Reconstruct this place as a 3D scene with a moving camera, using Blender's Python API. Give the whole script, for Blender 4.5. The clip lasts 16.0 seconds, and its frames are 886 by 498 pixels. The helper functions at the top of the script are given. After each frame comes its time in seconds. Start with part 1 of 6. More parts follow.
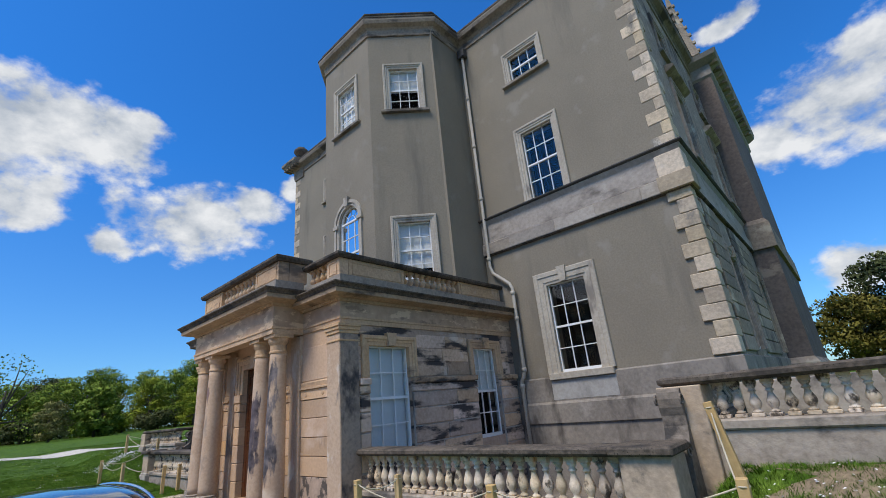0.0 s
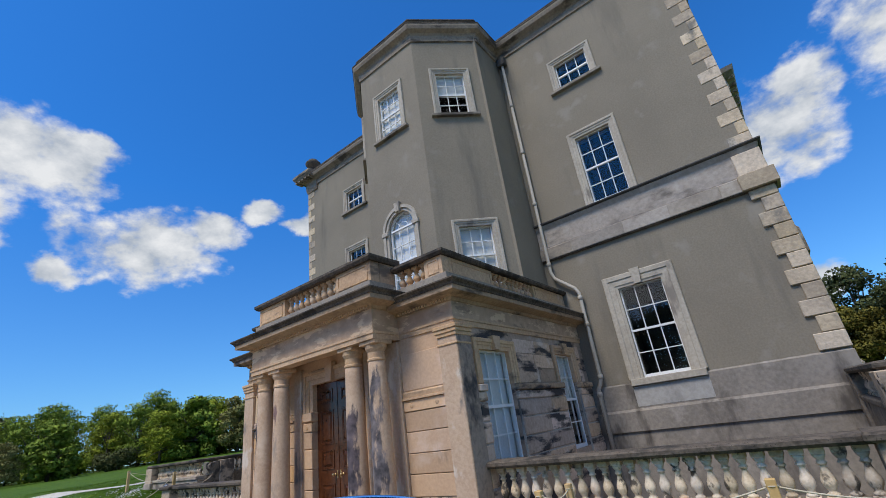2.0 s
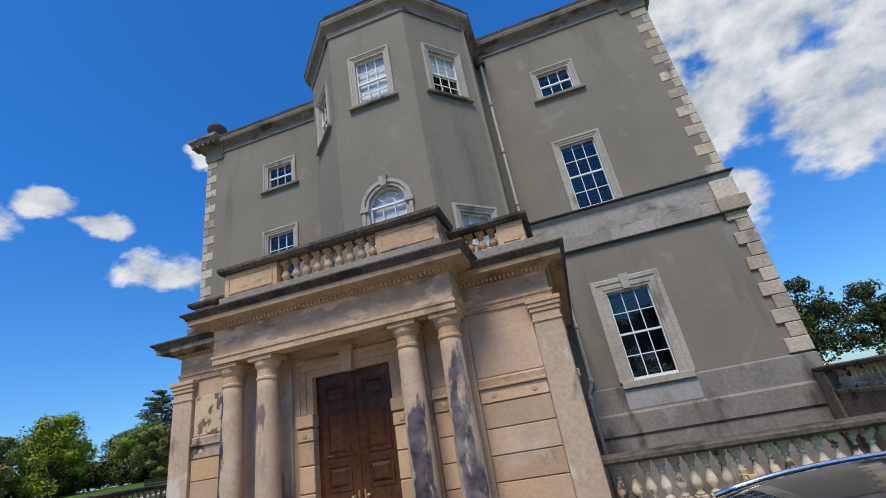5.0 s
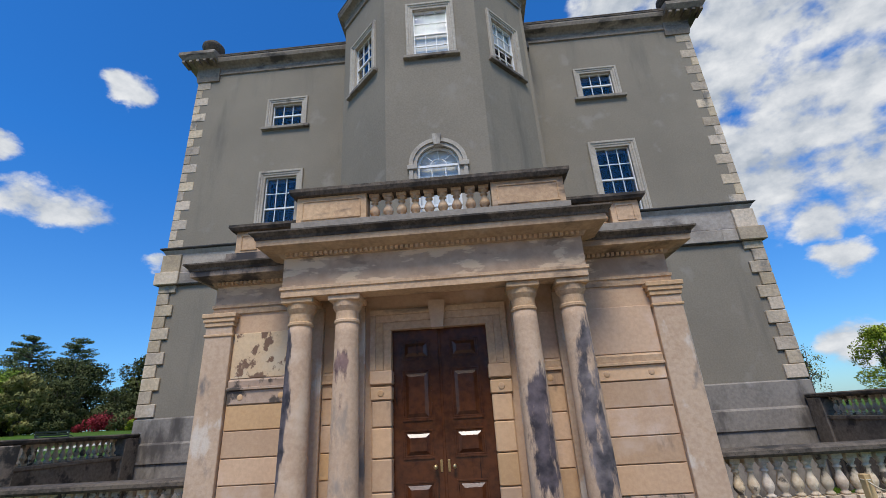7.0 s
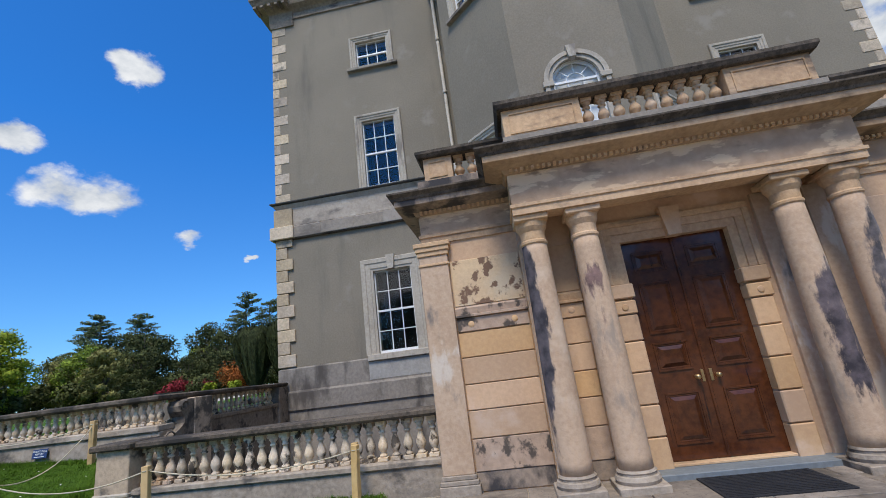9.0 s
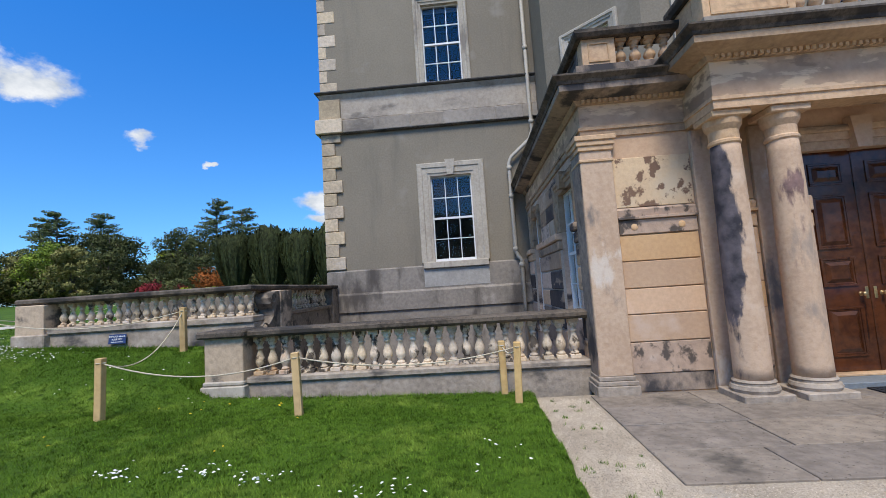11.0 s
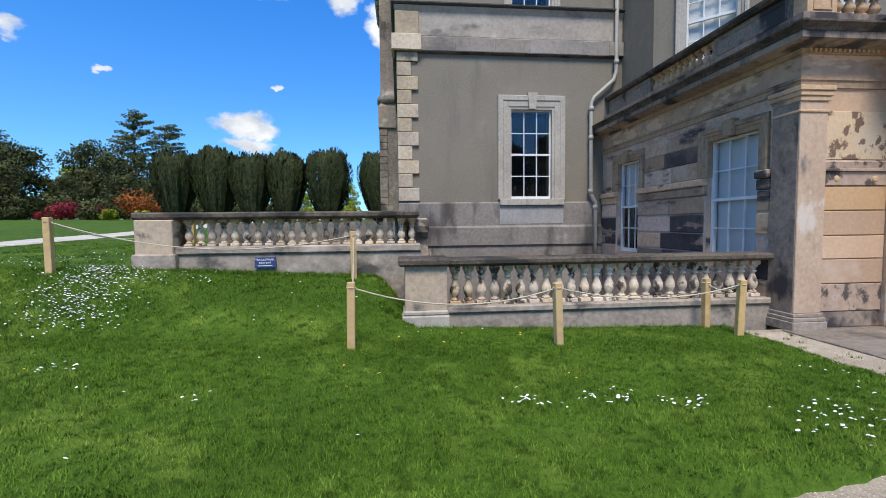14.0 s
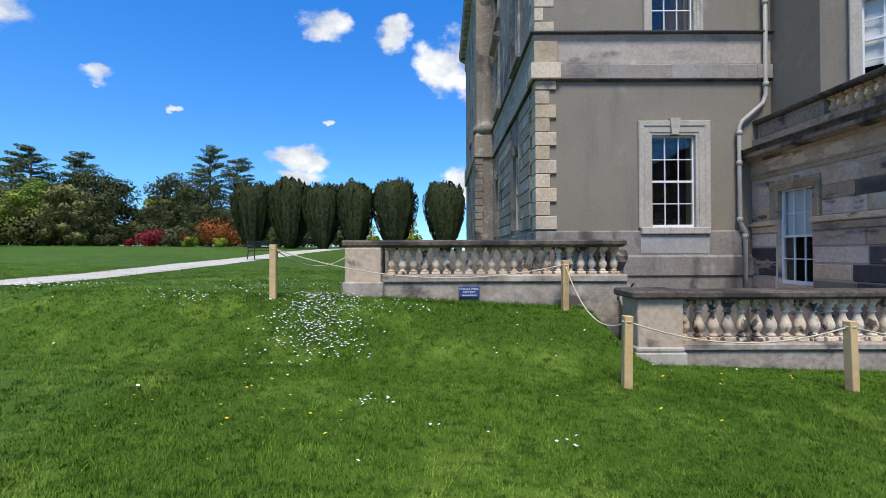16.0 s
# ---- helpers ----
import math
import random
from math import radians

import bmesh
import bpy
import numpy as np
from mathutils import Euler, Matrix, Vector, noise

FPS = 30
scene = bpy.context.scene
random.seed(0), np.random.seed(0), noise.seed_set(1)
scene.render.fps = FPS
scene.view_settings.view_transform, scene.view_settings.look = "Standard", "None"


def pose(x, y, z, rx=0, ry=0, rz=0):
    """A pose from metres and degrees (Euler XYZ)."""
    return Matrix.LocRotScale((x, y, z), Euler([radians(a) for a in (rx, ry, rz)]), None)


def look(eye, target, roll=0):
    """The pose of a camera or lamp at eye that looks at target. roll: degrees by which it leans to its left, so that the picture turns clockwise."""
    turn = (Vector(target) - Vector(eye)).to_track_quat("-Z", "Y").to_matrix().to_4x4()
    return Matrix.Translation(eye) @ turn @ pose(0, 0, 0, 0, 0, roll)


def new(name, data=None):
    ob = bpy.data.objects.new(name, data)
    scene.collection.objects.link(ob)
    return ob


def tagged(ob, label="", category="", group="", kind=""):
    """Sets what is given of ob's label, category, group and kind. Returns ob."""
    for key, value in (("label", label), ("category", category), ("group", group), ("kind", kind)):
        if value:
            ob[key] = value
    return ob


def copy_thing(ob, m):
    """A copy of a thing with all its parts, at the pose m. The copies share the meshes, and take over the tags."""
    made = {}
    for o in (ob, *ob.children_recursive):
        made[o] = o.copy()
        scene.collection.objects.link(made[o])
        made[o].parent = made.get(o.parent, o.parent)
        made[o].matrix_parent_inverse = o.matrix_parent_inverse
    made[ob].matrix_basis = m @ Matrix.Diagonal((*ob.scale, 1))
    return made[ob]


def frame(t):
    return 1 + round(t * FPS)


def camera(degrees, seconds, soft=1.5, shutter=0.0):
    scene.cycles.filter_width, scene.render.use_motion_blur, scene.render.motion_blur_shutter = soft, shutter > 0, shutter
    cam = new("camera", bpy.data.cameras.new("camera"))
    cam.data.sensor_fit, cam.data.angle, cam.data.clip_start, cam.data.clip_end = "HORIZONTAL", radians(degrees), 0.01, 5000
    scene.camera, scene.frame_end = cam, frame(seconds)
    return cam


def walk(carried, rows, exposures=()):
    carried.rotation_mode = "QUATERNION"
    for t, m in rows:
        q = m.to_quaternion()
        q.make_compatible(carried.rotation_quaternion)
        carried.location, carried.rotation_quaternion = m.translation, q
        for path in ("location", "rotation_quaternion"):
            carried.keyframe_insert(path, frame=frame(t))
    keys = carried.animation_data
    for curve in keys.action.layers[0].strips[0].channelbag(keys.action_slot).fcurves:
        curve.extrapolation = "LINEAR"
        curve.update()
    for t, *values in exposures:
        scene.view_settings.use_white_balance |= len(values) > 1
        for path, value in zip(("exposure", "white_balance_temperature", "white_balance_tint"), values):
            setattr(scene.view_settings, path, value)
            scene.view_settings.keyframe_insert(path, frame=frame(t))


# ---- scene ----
cam = camera(91.2, 16.0, soft=0.7)
PATH = [
    (0, (-0.086, -0.017, 1.68), (-1.322, 1.405, 2.35), -5.5),
    (0.5, (-0.746, -0.443, 1.657), (-1.964, 0.989, 2.34), -2.1),
    (1, (-1.409, -0.797, 1.655), (-2.607, 0.61, 2.418), -2.9),
    (1.5, (-2.067, -1.16, 1.639), (-3.244, 0.267, 2.398), -5.2),
    (2, (-2.812, -1.413, 1.659), (-3.898, 0.087, 2.414), -7.9),
    (2.5, (-3.568, -1.637, 1.668), (-4.512, -0.07, 2.478), -4.3),
    (3, (-4.399, -1.707, 1.655), (-5.301, -0.098, 2.429), -3.1),
    (3.5, (-5.162, -1.789, 1.65), (-5.924, -0.062, 2.311), -2.1),
    (3.7, (-5.472, -1.836, 1.654), (-6.183, -0.116, 2.385), -5.0),
    (5.8, (-8.844, -1.765, 1.689), (-9.126, 0.058, 2.463), -7.0),
    (6, (-9.157, -1.726, 1.681), (-9.393, 0.103, 2.453), -5.8),
    (6.5, (-9.944, -1.639, 1.644), (-10.093, 0.21, 2.391), -3.1),
    (7, (-10.719, -1.533, 1.658), (-10.821, 0.328, 2.384), -3.4),
    (7.5, (-11.482, -1.518, 1.69), (-11.581, 0.331, 2.447), -5.2),
    (8, (-12.225, -1.414, 1.696), (-12.327, 0.35, 2.634), -3.4),
    (8.5, (-13.024, -1.322, 1.653), (-13.162, 0.518, 2.424), -5.4),
    (9, (-13.794, -1.267, 1.538), (-14.026, 0.647, 2.068), -7.3),
    (9.5, (-14.493, -1.3, 1.512), (-14.807, 0.633, 1.919), -7.5),
    (10, (-15.206, -1.256, 1.461), (-15.575, 0.69, 1.738), -7.9),
    (10.2, (-15.493, -1.179, 1.467), (-15.867, 0.771, 1.71), -6.9),
    (12.3, (-18.273, -0.793, 1.472), (-17.976, 1.18, 1.604), -1.6),
    (12.5, (-18.55, -0.807, 1.449), (-18.253, 1.168, 1.555), -1.8),
    (13, (-19.238, -0.749, 1.438), (-18.927, 1.226, 1.38), -0.6),
    (13.5, (-19.98, -0.68, 1.47), (-19.699, 1.298, 1.371), -0.6),
    (14, (-20.703, -0.66, 1.51), (-20.505, 1.327, 1.396), -0.6),
    (14.5, (-21.348, -0.543, 1.517), (-21.275, 1.454, 1.426), -1.7),
    (15, (-21.968, -0.437, 1.528), (-21.938, 1.562, 1.478), -0.7),
    (15.5, (-22.594, -0.343, 1.536), (-22.587, 1.657, 1.502), -0.9),
    (16, (-23.202, -0.283, 1.536), (-23.2, 1.717, 1.554), -0.2),
]
walk(cam, [(t, look(eye, target, roll)) for t, eye, target, roll in PATH],
     exposures=[(0, 0.06), (3.5, 0.02), (7, 0.04), (8.5, 0.06), (9.2, 0.20), (10.2, 0.27), (12.5, 0.36), (16, 0.38)])

# ---- light ----
world = bpy.data.worlds.new("sky")
scene.world = world
world.use_nodes = True
SUN_EL, SUN_AZ = radians(58), radians(184)


def build_sky():
    nt = world.node_tree
    N, L = nt.nodes, nt.links
    N.clear()
    out = N.new("ShaderNodeOutputWorld")
    bg = N.new("ShaderNodeBackground")
    bg.inputs[1].default_value = 0.118
    L.new(bg.outputs[0], out.inputs[0])
    sky = N.new("ShaderNodeTexSky")
    sky.sky_type, sky.sun_disc = "NISHITA", False
    sky.sun_elevation, sky.sun_rotation = SUN_EL, SUN_AZ
    sky.air_density, sky.dust_density, sky.ozone_density = 1.0, 0.3, 4.0
    co = N.new("ShaderNodeTexCoord")
    sep = N.new("ShaderNodeSeparateXYZ")
    L.new(co.outputs["Generated"], sep.inputs[0])

    def math_node(op, a, b=None, c=None, clamp=False):
        n = N.new("ShaderNodeMath")
        n.operation, n.use_clamp = op, clamp
        for i, v in enumerate((a, b, c)):
            if v is None:
                continue
            if isinstance(v, (int, float)):
                n.inputs[i].default_value = v
            else:
                L.new(v, n.inputs[i])
        return n.outputs[0]

    comb = N.new("ShaderNodeMapping")
    comb.inputs["Scale"].default_value = (1.0, 1.0, 1.5)
    L.new(co.outputs["Generated"], comb.inputs[0])
    n1 = N.new("ShaderNodeTexNoise")
    n1.inputs["Scale"].default_value, n1.inputs["Detail"].default_value, n1.inputs["Roughness"].default_value = 13.0, 10, 0.56
    L.new(comb.outputs[0], n1.inputs["Vector"])
    fine = N.new("ShaderNodeTexNoise")
    fine.inputs["Scale"].default_value, fine.inputs["Detail"].default_value = 24.0, 7
    L.new(comb.outputs[0], fine.inputs["Vector"])
    warp = N.new("ShaderNodeTexNoise")
    warp.inputs["Scale"].default_value, warp.inputs["Detail"].default_value, warp.inputs["Roughness"].default_value = 11.0, 8, 0.58
    L.new(comb.outputs[0], warp.inputs["Vector"])
    less, bent = N.new("ShaderNodeVectorMath"), N.new("ShaderNodeVectorMath")
    less.operation, bent.operation = "SUBTRACT", "MULTIPLY_ADD"
    less.inputs[1].default_value = (0.5, 0.5, 0.5)
    bent.inputs[1].default_value = (0.075, 0.075, 0.075)
    L.new(warp.outputs["Color"], less.inputs[0]), L.new(less.outputs[0], bent.inputs[0]), L.new(co.outputs["Generated"], bent.inputs[2])
    # the cumulus groups round the house, with unseen ones added as fill: azimuth, height, half width and half height in
    # degrees
    total = None
    for az, el, wide, high in CLOUDS:
        az, el = radians(az), radians(el)
        d = Vector((math.sin(az) * math.cos(el), math.cos(az) * math.cos(el), math.sin(el)))
        east = Vector((math.cos(az), -math.sin(az), 0)) / math.sin(radians(wide))
        up = d.cross(Vector((math.cos(az), -math.sin(az), 0))) * -1
        up = (up if up.z > 0 else -up) / math.sin(radians(high))
        dots = []
        for axis in (east, up, d):
            dot = N.new("ShaderNodeVectorMath")
            dot.operation = "DOT_PRODUCT"
            L.new(bent.outputs[0], dot.inputs[0])
            dot.inputs[1].default_value = axis
            dots.append(dot.outputs["Value"])
        d2 = math_node("ADD", math_node("MULTIPLY", dots[0], dots[0]), math_node("MULTIPLY", dots[1], dots[1]))
        dens = math_node("SUBTRACT", 1.0, d2)
        dens = math_node("MULTIPLY", math_node("MAXIMUM", dens, -1.5), math_node("GREATER_THAN", dots[2], 0.0))
        dens = math_node("SUBTRACT", dens, math_node("LESS_THAN", dots[2], 0.0))
        total = dens if total is None else math_node("MAXIMUM", total, dens)
    shape = math_node("ADD", math_node("MULTIPLY", total, 0.62), math_node("ADD", math_node("MULTIPLY", math_node("SUBTRACT", n1.outputs[0], 0.5), 1.7), math_node("MULTIPLY", math_node("SUBTRACT", fine.outputs[0], 0.5), 0.5)))
    ramp = N.new("ShaderNodeMapRange")
    ramp.interpolation_type = "SMOOTHSTEP"
    ramp.inputs[1].default_value, ramp.inputs[2].default_value = -0.06, 0.50
    L.new(shape, ramp.inputs[0])
    lim = N.new("ShaderNodeMapRange")
    lim.inputs[1].default_value, lim.inputs[2].default_value = -0.9, -0.3
    L.new(total, lim.inputs[0])
    cover = math_node("MULTIPLY", ramp.outputs[0], lim.outputs[0])
    body = N.new("ShaderNodeMapRange")
    body.inputs[1].default_value, body.inputs[2].default_value = 0.40, 0.60
    L.new(math_node("ADD", math_node("MULTIPLY", n1.outputs[0], 0.55), math_node("MULTIPLY", warp.outputs[0], 0.45)), body.inputs[0])
    white = N.new("ShaderNodeMix")
    white.data_type = "RGBA"
    white.inputs[6].default_value, white.inputs[7].default_value = (3.5, 3.95, 4.6, 1), (6.6, 6.75, 6.95, 1)
    L.new(body.outputs[0], white.inputs[0])
    tint = N.new("ShaderNodeMix")
    tint.data_type, tint.blend_type = "RGBA", "MULTIPLY"
    tint.inputs[0].default_value = 1.0
    deep = N.new("ShaderNodeMix")
    deep.data_type = "RGBA"
    deep.inputs[6].default_value, deep.inputs[7].default_value = (0.57, 0.88, 1.16, 1), (0.25, 0.96, 1.68, 1)
    rise = N.new("ShaderNodeMapRange")
    rise.inputs[1].default_value, rise.inputs[2].default_value = 0.0, 0.5
    L.new(sep.outputs[2], rise.inputs[0])
    L.new(rise.outputs[0], deep.inputs[0])
    L.new(deep.outputs[2], tint.inputs[7])
    L.new(sky.outputs[0], tint.inputs[6])
    mix = N.new("ShaderNodeMix")
    mix.data_type = "RGBA"
    L.new(cover, mix.inputs[0])
    L.new(tint.outputs[2], mix.inputs[6]), L.new(white.outputs[2], mix.inputs[7])
    L.new(mix.outputs[2], bg.inputs[0])


CLOUDS = [(-87.4, 30, 9.5, 5), (-89, 23, 5, 3.8), (-81, 30, 4.5, 4), (-73, 22.7, 8, 4.2), (-65.3, 25.1, 4.2, 2.3), (-80.6, 19.4, 2.6, 2), (-96, 26, 9, 6), (-60.2, 28, 2.9, 1.7), (-55.2, 26.4, 2.7, 1.5),
          (-48.4, 22.1, 5.2, 2.3), (-44.7, 35.3, 2.5, 1.8), (-37.8, 18, 1.8, 0.9), (-31.5, 16.2, 0.8, 0.45), (-14.7, 26.8, 3.4, 2), (-14.6, 16.8, 0.7, 0.5), (-18.3, 11.6, 4.2, 1.7), (-18.4, 9.4, 3, 0.9), (-6.4, 26.8, 2.6, 2), (0.3, 23.3, 3.3, 3.1)]
CLOUDS += [(0.3, 36.1, 3.2, 1.9), (6.5, 24.3, 5.5, 6), (10.6, 28.1, 3.8, 3), (3.3, 8.7, 3.9, 2.4), (22.9, 28.5, 7.5, 7.5), (27.6, 30, 4, 4), (21.8, 32.6, 4, 4), (24.1, 19.4, 4, 3), (19.2, 14.2, 6, 4.6), (26.3, 46.1, 5, 3), (42.5, 26.6, 8, 8.5),
           (48.4, 28, 5, 5), (41.1, 12.7, 2.8, 1.9), (39.8, 16.8, 2.4, 2.8), (39.4, 4.3, 3, 2.8), (34, 34, 9, 7), (30, 39, 9, 7), (36, 24, 8, 8), (46, 20, 6, 6), (42, 38, 9, 7), (52, 34, 8, 8)]
# clouds out of view; the high ones are added as fill for side walls
CLOUDS += [(120, 35, 20, 9), (142, 27, 10, 6), (-112, 24, 13, 6), (120, 62, 15, 8), (-160, 12, 16, 4), (100, 15, 14, 5), (92, 52, 26, 15), (-100, 70, 20, 12), (60, 74, 16, 12), (-88, 66, 16, 8)]
build_sky()

sun_data = bpy.data.lights.new("sun", "SUN")
sun_data.energy, sun_data.angle, sun_data.color = 3.35, radians(20), (1.0, 0.93, 0.83)
sun = new("sun", sun_data)
sun.matrix_world = look((math.sin(SUN_AZ) * 60, math.cos(SUN_AZ) * 60, 60 * math.tan(SUN_EL)), (0, 0, 0))


# ---- materials ----
def surface(name, light, dark, rough=0.85, big=0.6, fine=14.0, bump=0.25, stain=None, stain_at=0.58, stain_scale=(0.8, 0.8, 0.35), stain_soft=0.1,
            tone=0.0, second=None, second_at=0.6, metal=0.0, coat=0.0, space="world", spots=0.0, spec=0.3, black=0.0, second_scale=(1, 1, 1), second_soft=0.16):
    """A procedural surface: two colours mixed by broad and fine noise, streaked stains, a second patchy colour, and relief."""
    m = bpy.data.materials.new(name)
    m.use_nodes = True
    N, L = m.node_tree.nodes, m.node_tree.links
    bsdf = N["Principled BSDF"]
    bsdf.inputs["Roughness"].default_value, bsdf.inputs["Metallic"].default_value = rough, metal
    bsdf.inputs["Coat Weight"].default_value = coat
    bsdf.inputs["Specular IOR Level"].default_value = spec
    if space == "world":
        pos = N.new("ShaderNodeNewGeometry").outputs["Position"]
    else:
        pos = N.new("ShaderNodeTexCoord").outputs["Object"]
    info = N.new("ShaderNodeObjectInfo")

    def noise_at(scale, detail=5.0, stretch=None, w=0.0):
        vec = pos
        if stretch:
            mp = N.new("ShaderNodeMapping")
            mp.inputs["Scale"].default_value = stretch
            mp.inputs["Location"].default_value = (w * 3.1, w * 1.7, w)
            L.new(pos, mp.inputs[0])
            vec = mp.outputs[0]
        n = N.new("ShaderNodeTexNoise")
        n.inputs["Scale"].default_value, n.inputs["Detail"].default_value, n.inputs["Roughness"].default_value = scale, detail, 0.6
        L.new(vec, n.inputs["Vector"])
        return n.outputs[0]

    def ramp(v, a, b):
        r = N.new("ShaderNodeMapRange")
        r.interpolation_type = "SMOOTHSTEP"
        r.inputs[1].default_value, r.inputs[2].default_value = a, b
        L.new(v, r.inputs[0])
        return r.outputs[0]

    def mix(f, a, b):
        x = N.new("ShaderNodeMix")
        x.data_type = "RGBA"
        L.new(f, x.inputs[0])
        for i, c in ((6, a), (7, b)):
            if isinstance(c, tuple):
                x.inputs[i].default_value = (*c, 1)
            else:
                L.new(c, x.inputs[i])
        return x.outputs[2]

    b, f = noise_at(big, 6), noise_at(fine, 8)
    add = N.new("ShaderNodeMath")
    add.operation = "MULTIPLY_ADD"
    L.new(f, add.inputs[0])
    add.inputs[1].default_value = 0.55
    half = N.new("ShaderNodeMath")
    half.operation = "MULTIPLY"
    L.new(b, half.inputs[0])
    half.inputs[1].default_value = 0.5
    L.new(half.outputs[0], add.inputs[2])
    col = mix(ramp(add.outputs[0], 0.36, 0.68), dark, light)
    if second:
        col = mix(ramp(noise_at(1.3, 7, second_scale, 4.0), second_at, second_at + second_soft), col, second)
    if tone:
        val = N.new("ShaderNodeHueSaturation")
        mr = N.new("ShaderNodeMapRange")
        mr.inputs[3].default_value, mr.inputs[4].default_value = 1 - tone, 1 + tone
        L.new(info.outputs["Random"], mr.inputs[0])
        L.new(mr.outputs[0], val.inputs["Value"])
        # a second lot drawn from the same number shifts the hue and the strength of the colour
        lot = N.new("ShaderNodeMath")
        lot.operation = "MULTIPLY"
        lot.inputs[1].default_value = 17.31
        L.new(info.outputs["Random"], lot.inputs[0])
        cut = N.new("ShaderNodeMath")
        cut.operation = "FRACT"
        L.new(lot.outputs[0], cut.inputs[0])
        for port, mid, swing in (("Hue", 0.497, tone * 0.014), ("Saturation", 1.0, tone * 0.7)):
            sw = N.new("ShaderNodeMapRange")
            sw.inputs[3].default_value, sw.inputs[4].default_value = mid - swing, mid + swing
            L.new(cut.outputs[0], sw.inputs[0])
            L.new(sw.outputs[0], val.inputs[port])
        L.new(col, val.inputs["Color"])
        col = val.outputs[0]
    if stain:
        col = mix(ramp(noise_at(1.0, 8, stain_scale, 9.0), stain_at, stain_at + stain_soft), col, stain)
    if black:
        col = mix(ramp(info.outputs["Random"], 1 - black - 0.03, 1 - black + 0.03), col, mix(ramp(b, 0.4, 0.62), (0.20, 0.158, 0.125), stain))
    if spots:
        vor = N.new("ShaderNodeTexNoise")
        vor.inputs["Scale"].default_value, vor.inputs["Detail"].default_value = 45.0, 3
        L.new(pos, vor.inputs["Vector"])
        col = mix(ramp(vor.outputs[0], 0.64, 0.7), col, tuple(c * spots for c in dark))
    L.new(col, bsdf.inputs["Base Color"])
    if bump:
        bp = N.new("ShaderNodeBump")
        bp.inputs["Strength"].default_value, bp.inputs["Distance"].default_value = bump, 0.02
        L.new(f, bp.inputs["Height"])
        L.new(bp.outputs[0], bsdf.inputs["Normal"])
    return m


RENDER = surface("lime_render", (0.252, 0.217, 0.163), (0.196, 0.169, 0.128), 0.9, 0.35, 22, 0.12, stain=(0.135, 0.12, 0.098), stain_at=0.53, stain_scale=(1.1, 1.1, 0.16), stain_soft=0.26,
                 second=(0.262, 0.235, 0.19), second_at=0.58)
PLINTH = surface("grey_cement_plinth", (0.285, 0.25, 0.21), (0.19, 0.166, 0.14), 0.9, 0.7, 12, 0.14, stain=(0.088, 0.076, 0.066), stain_at=0.485, stain_scale=(1.3, 1.3, 0.45), stain_soft=0.17, second=(0.36, 0.325, 0.285), second_at=0.58)
STRING = surface("weathered_string_stone", (0.36, 0.315, 0.26), (0.26, 0.225, 0.185), 0.9, 0.8, 11, 0.4, stain=(0.15, 0.13, 0.112), stain_at=0.54, stain_scale=(0.9, 0.9, 1.8), stain_soft=0.2, tone=0.2, second=(0.42, 0.375, 0.315), second_at=0.57)
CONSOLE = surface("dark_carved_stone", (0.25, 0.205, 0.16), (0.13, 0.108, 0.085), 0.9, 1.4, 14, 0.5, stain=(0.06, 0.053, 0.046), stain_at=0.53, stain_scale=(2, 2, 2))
TOPSTONE = surface("weathered_cornice_stone", (0.29, 0.238, 0.182), (0.175, 0.143, 0.11), 0.9, 0.8, 11, 0.4, stain=(0.075, 0.064, 0.054), stain_at=0.53, stain_scale=(0.8, 0.8, 2.6), stain_soft=0.12, second=(0.40, 0.34, 0.265), second_at=0.58, second_scale=(1, 1, 2.5))
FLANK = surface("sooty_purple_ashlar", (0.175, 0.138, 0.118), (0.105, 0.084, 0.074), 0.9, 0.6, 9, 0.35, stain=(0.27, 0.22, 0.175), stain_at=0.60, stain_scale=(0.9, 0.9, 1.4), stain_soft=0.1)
SILL = surface("weathered_sill_stone", (0.30, 0.26, 0.21), (0.19, 0.165, 0.132), 0.9, 1.4, 14, 0.4, stain=(0.09, 0.078, 0.066), stain_at=0.55)
MORTAR = surface("pale_lime_pointing", (0.46, 0.42, 0.36), (0.34, 0.30, 0.26), 0.95, 1.2, 30, 0.4, stain=(0.16, 0.135, 0.115), stain_at=0.55)
SOOTBLACK = surface("soot_black_block", (0.085, 0.072, 0.07), (0.042, 0.038, 0.04), 0.86, 1.0, 10, 0.45, stain=(0.30, 0.225, 0.165), stain_at=0.585, stain_scale=(0.9, 0.9, 2.6), stain_soft=0.06, tone=0.25)
QUOIN = surface("pale_quoin_stone", (0.58, 0.475, 0.335), (0.37, 0.30, 0.215), 0.88, 1.0, 13, 0.45, stain=(0.20, 0.18, 0.15), stain_at=0.565, stain_scale=(1.4, 1.4, 1.0), stain_soft=0.12, tone=0.22, second=(0.56, 0.50, 0.41), second_at=0.58)
SURROUND = surface("window_surround_stone", (0.47, 0.42, 0.34), (0.34, 0.30, 0.24), 0.88, 1.2, 15, 0.3, stain=(0.23, 0.2, 0.165), stain_at=0.57, stain_scale=(1.5, 1.5, 0.5), tone=0.06)
SAND = surface("warm_sandstone", (0.585, 0.395, 0.228), (0.495, 0.322, 0.185), 0.87, 0.7, 18, 0.16, stain=(0.20, 0.14, 0.10), stain_at=0.62, stain_scale=(1.6, 1.6, 0.6), tone=0.16,
               second=(0.62, 0.455, 0.32), second_at=0.56)
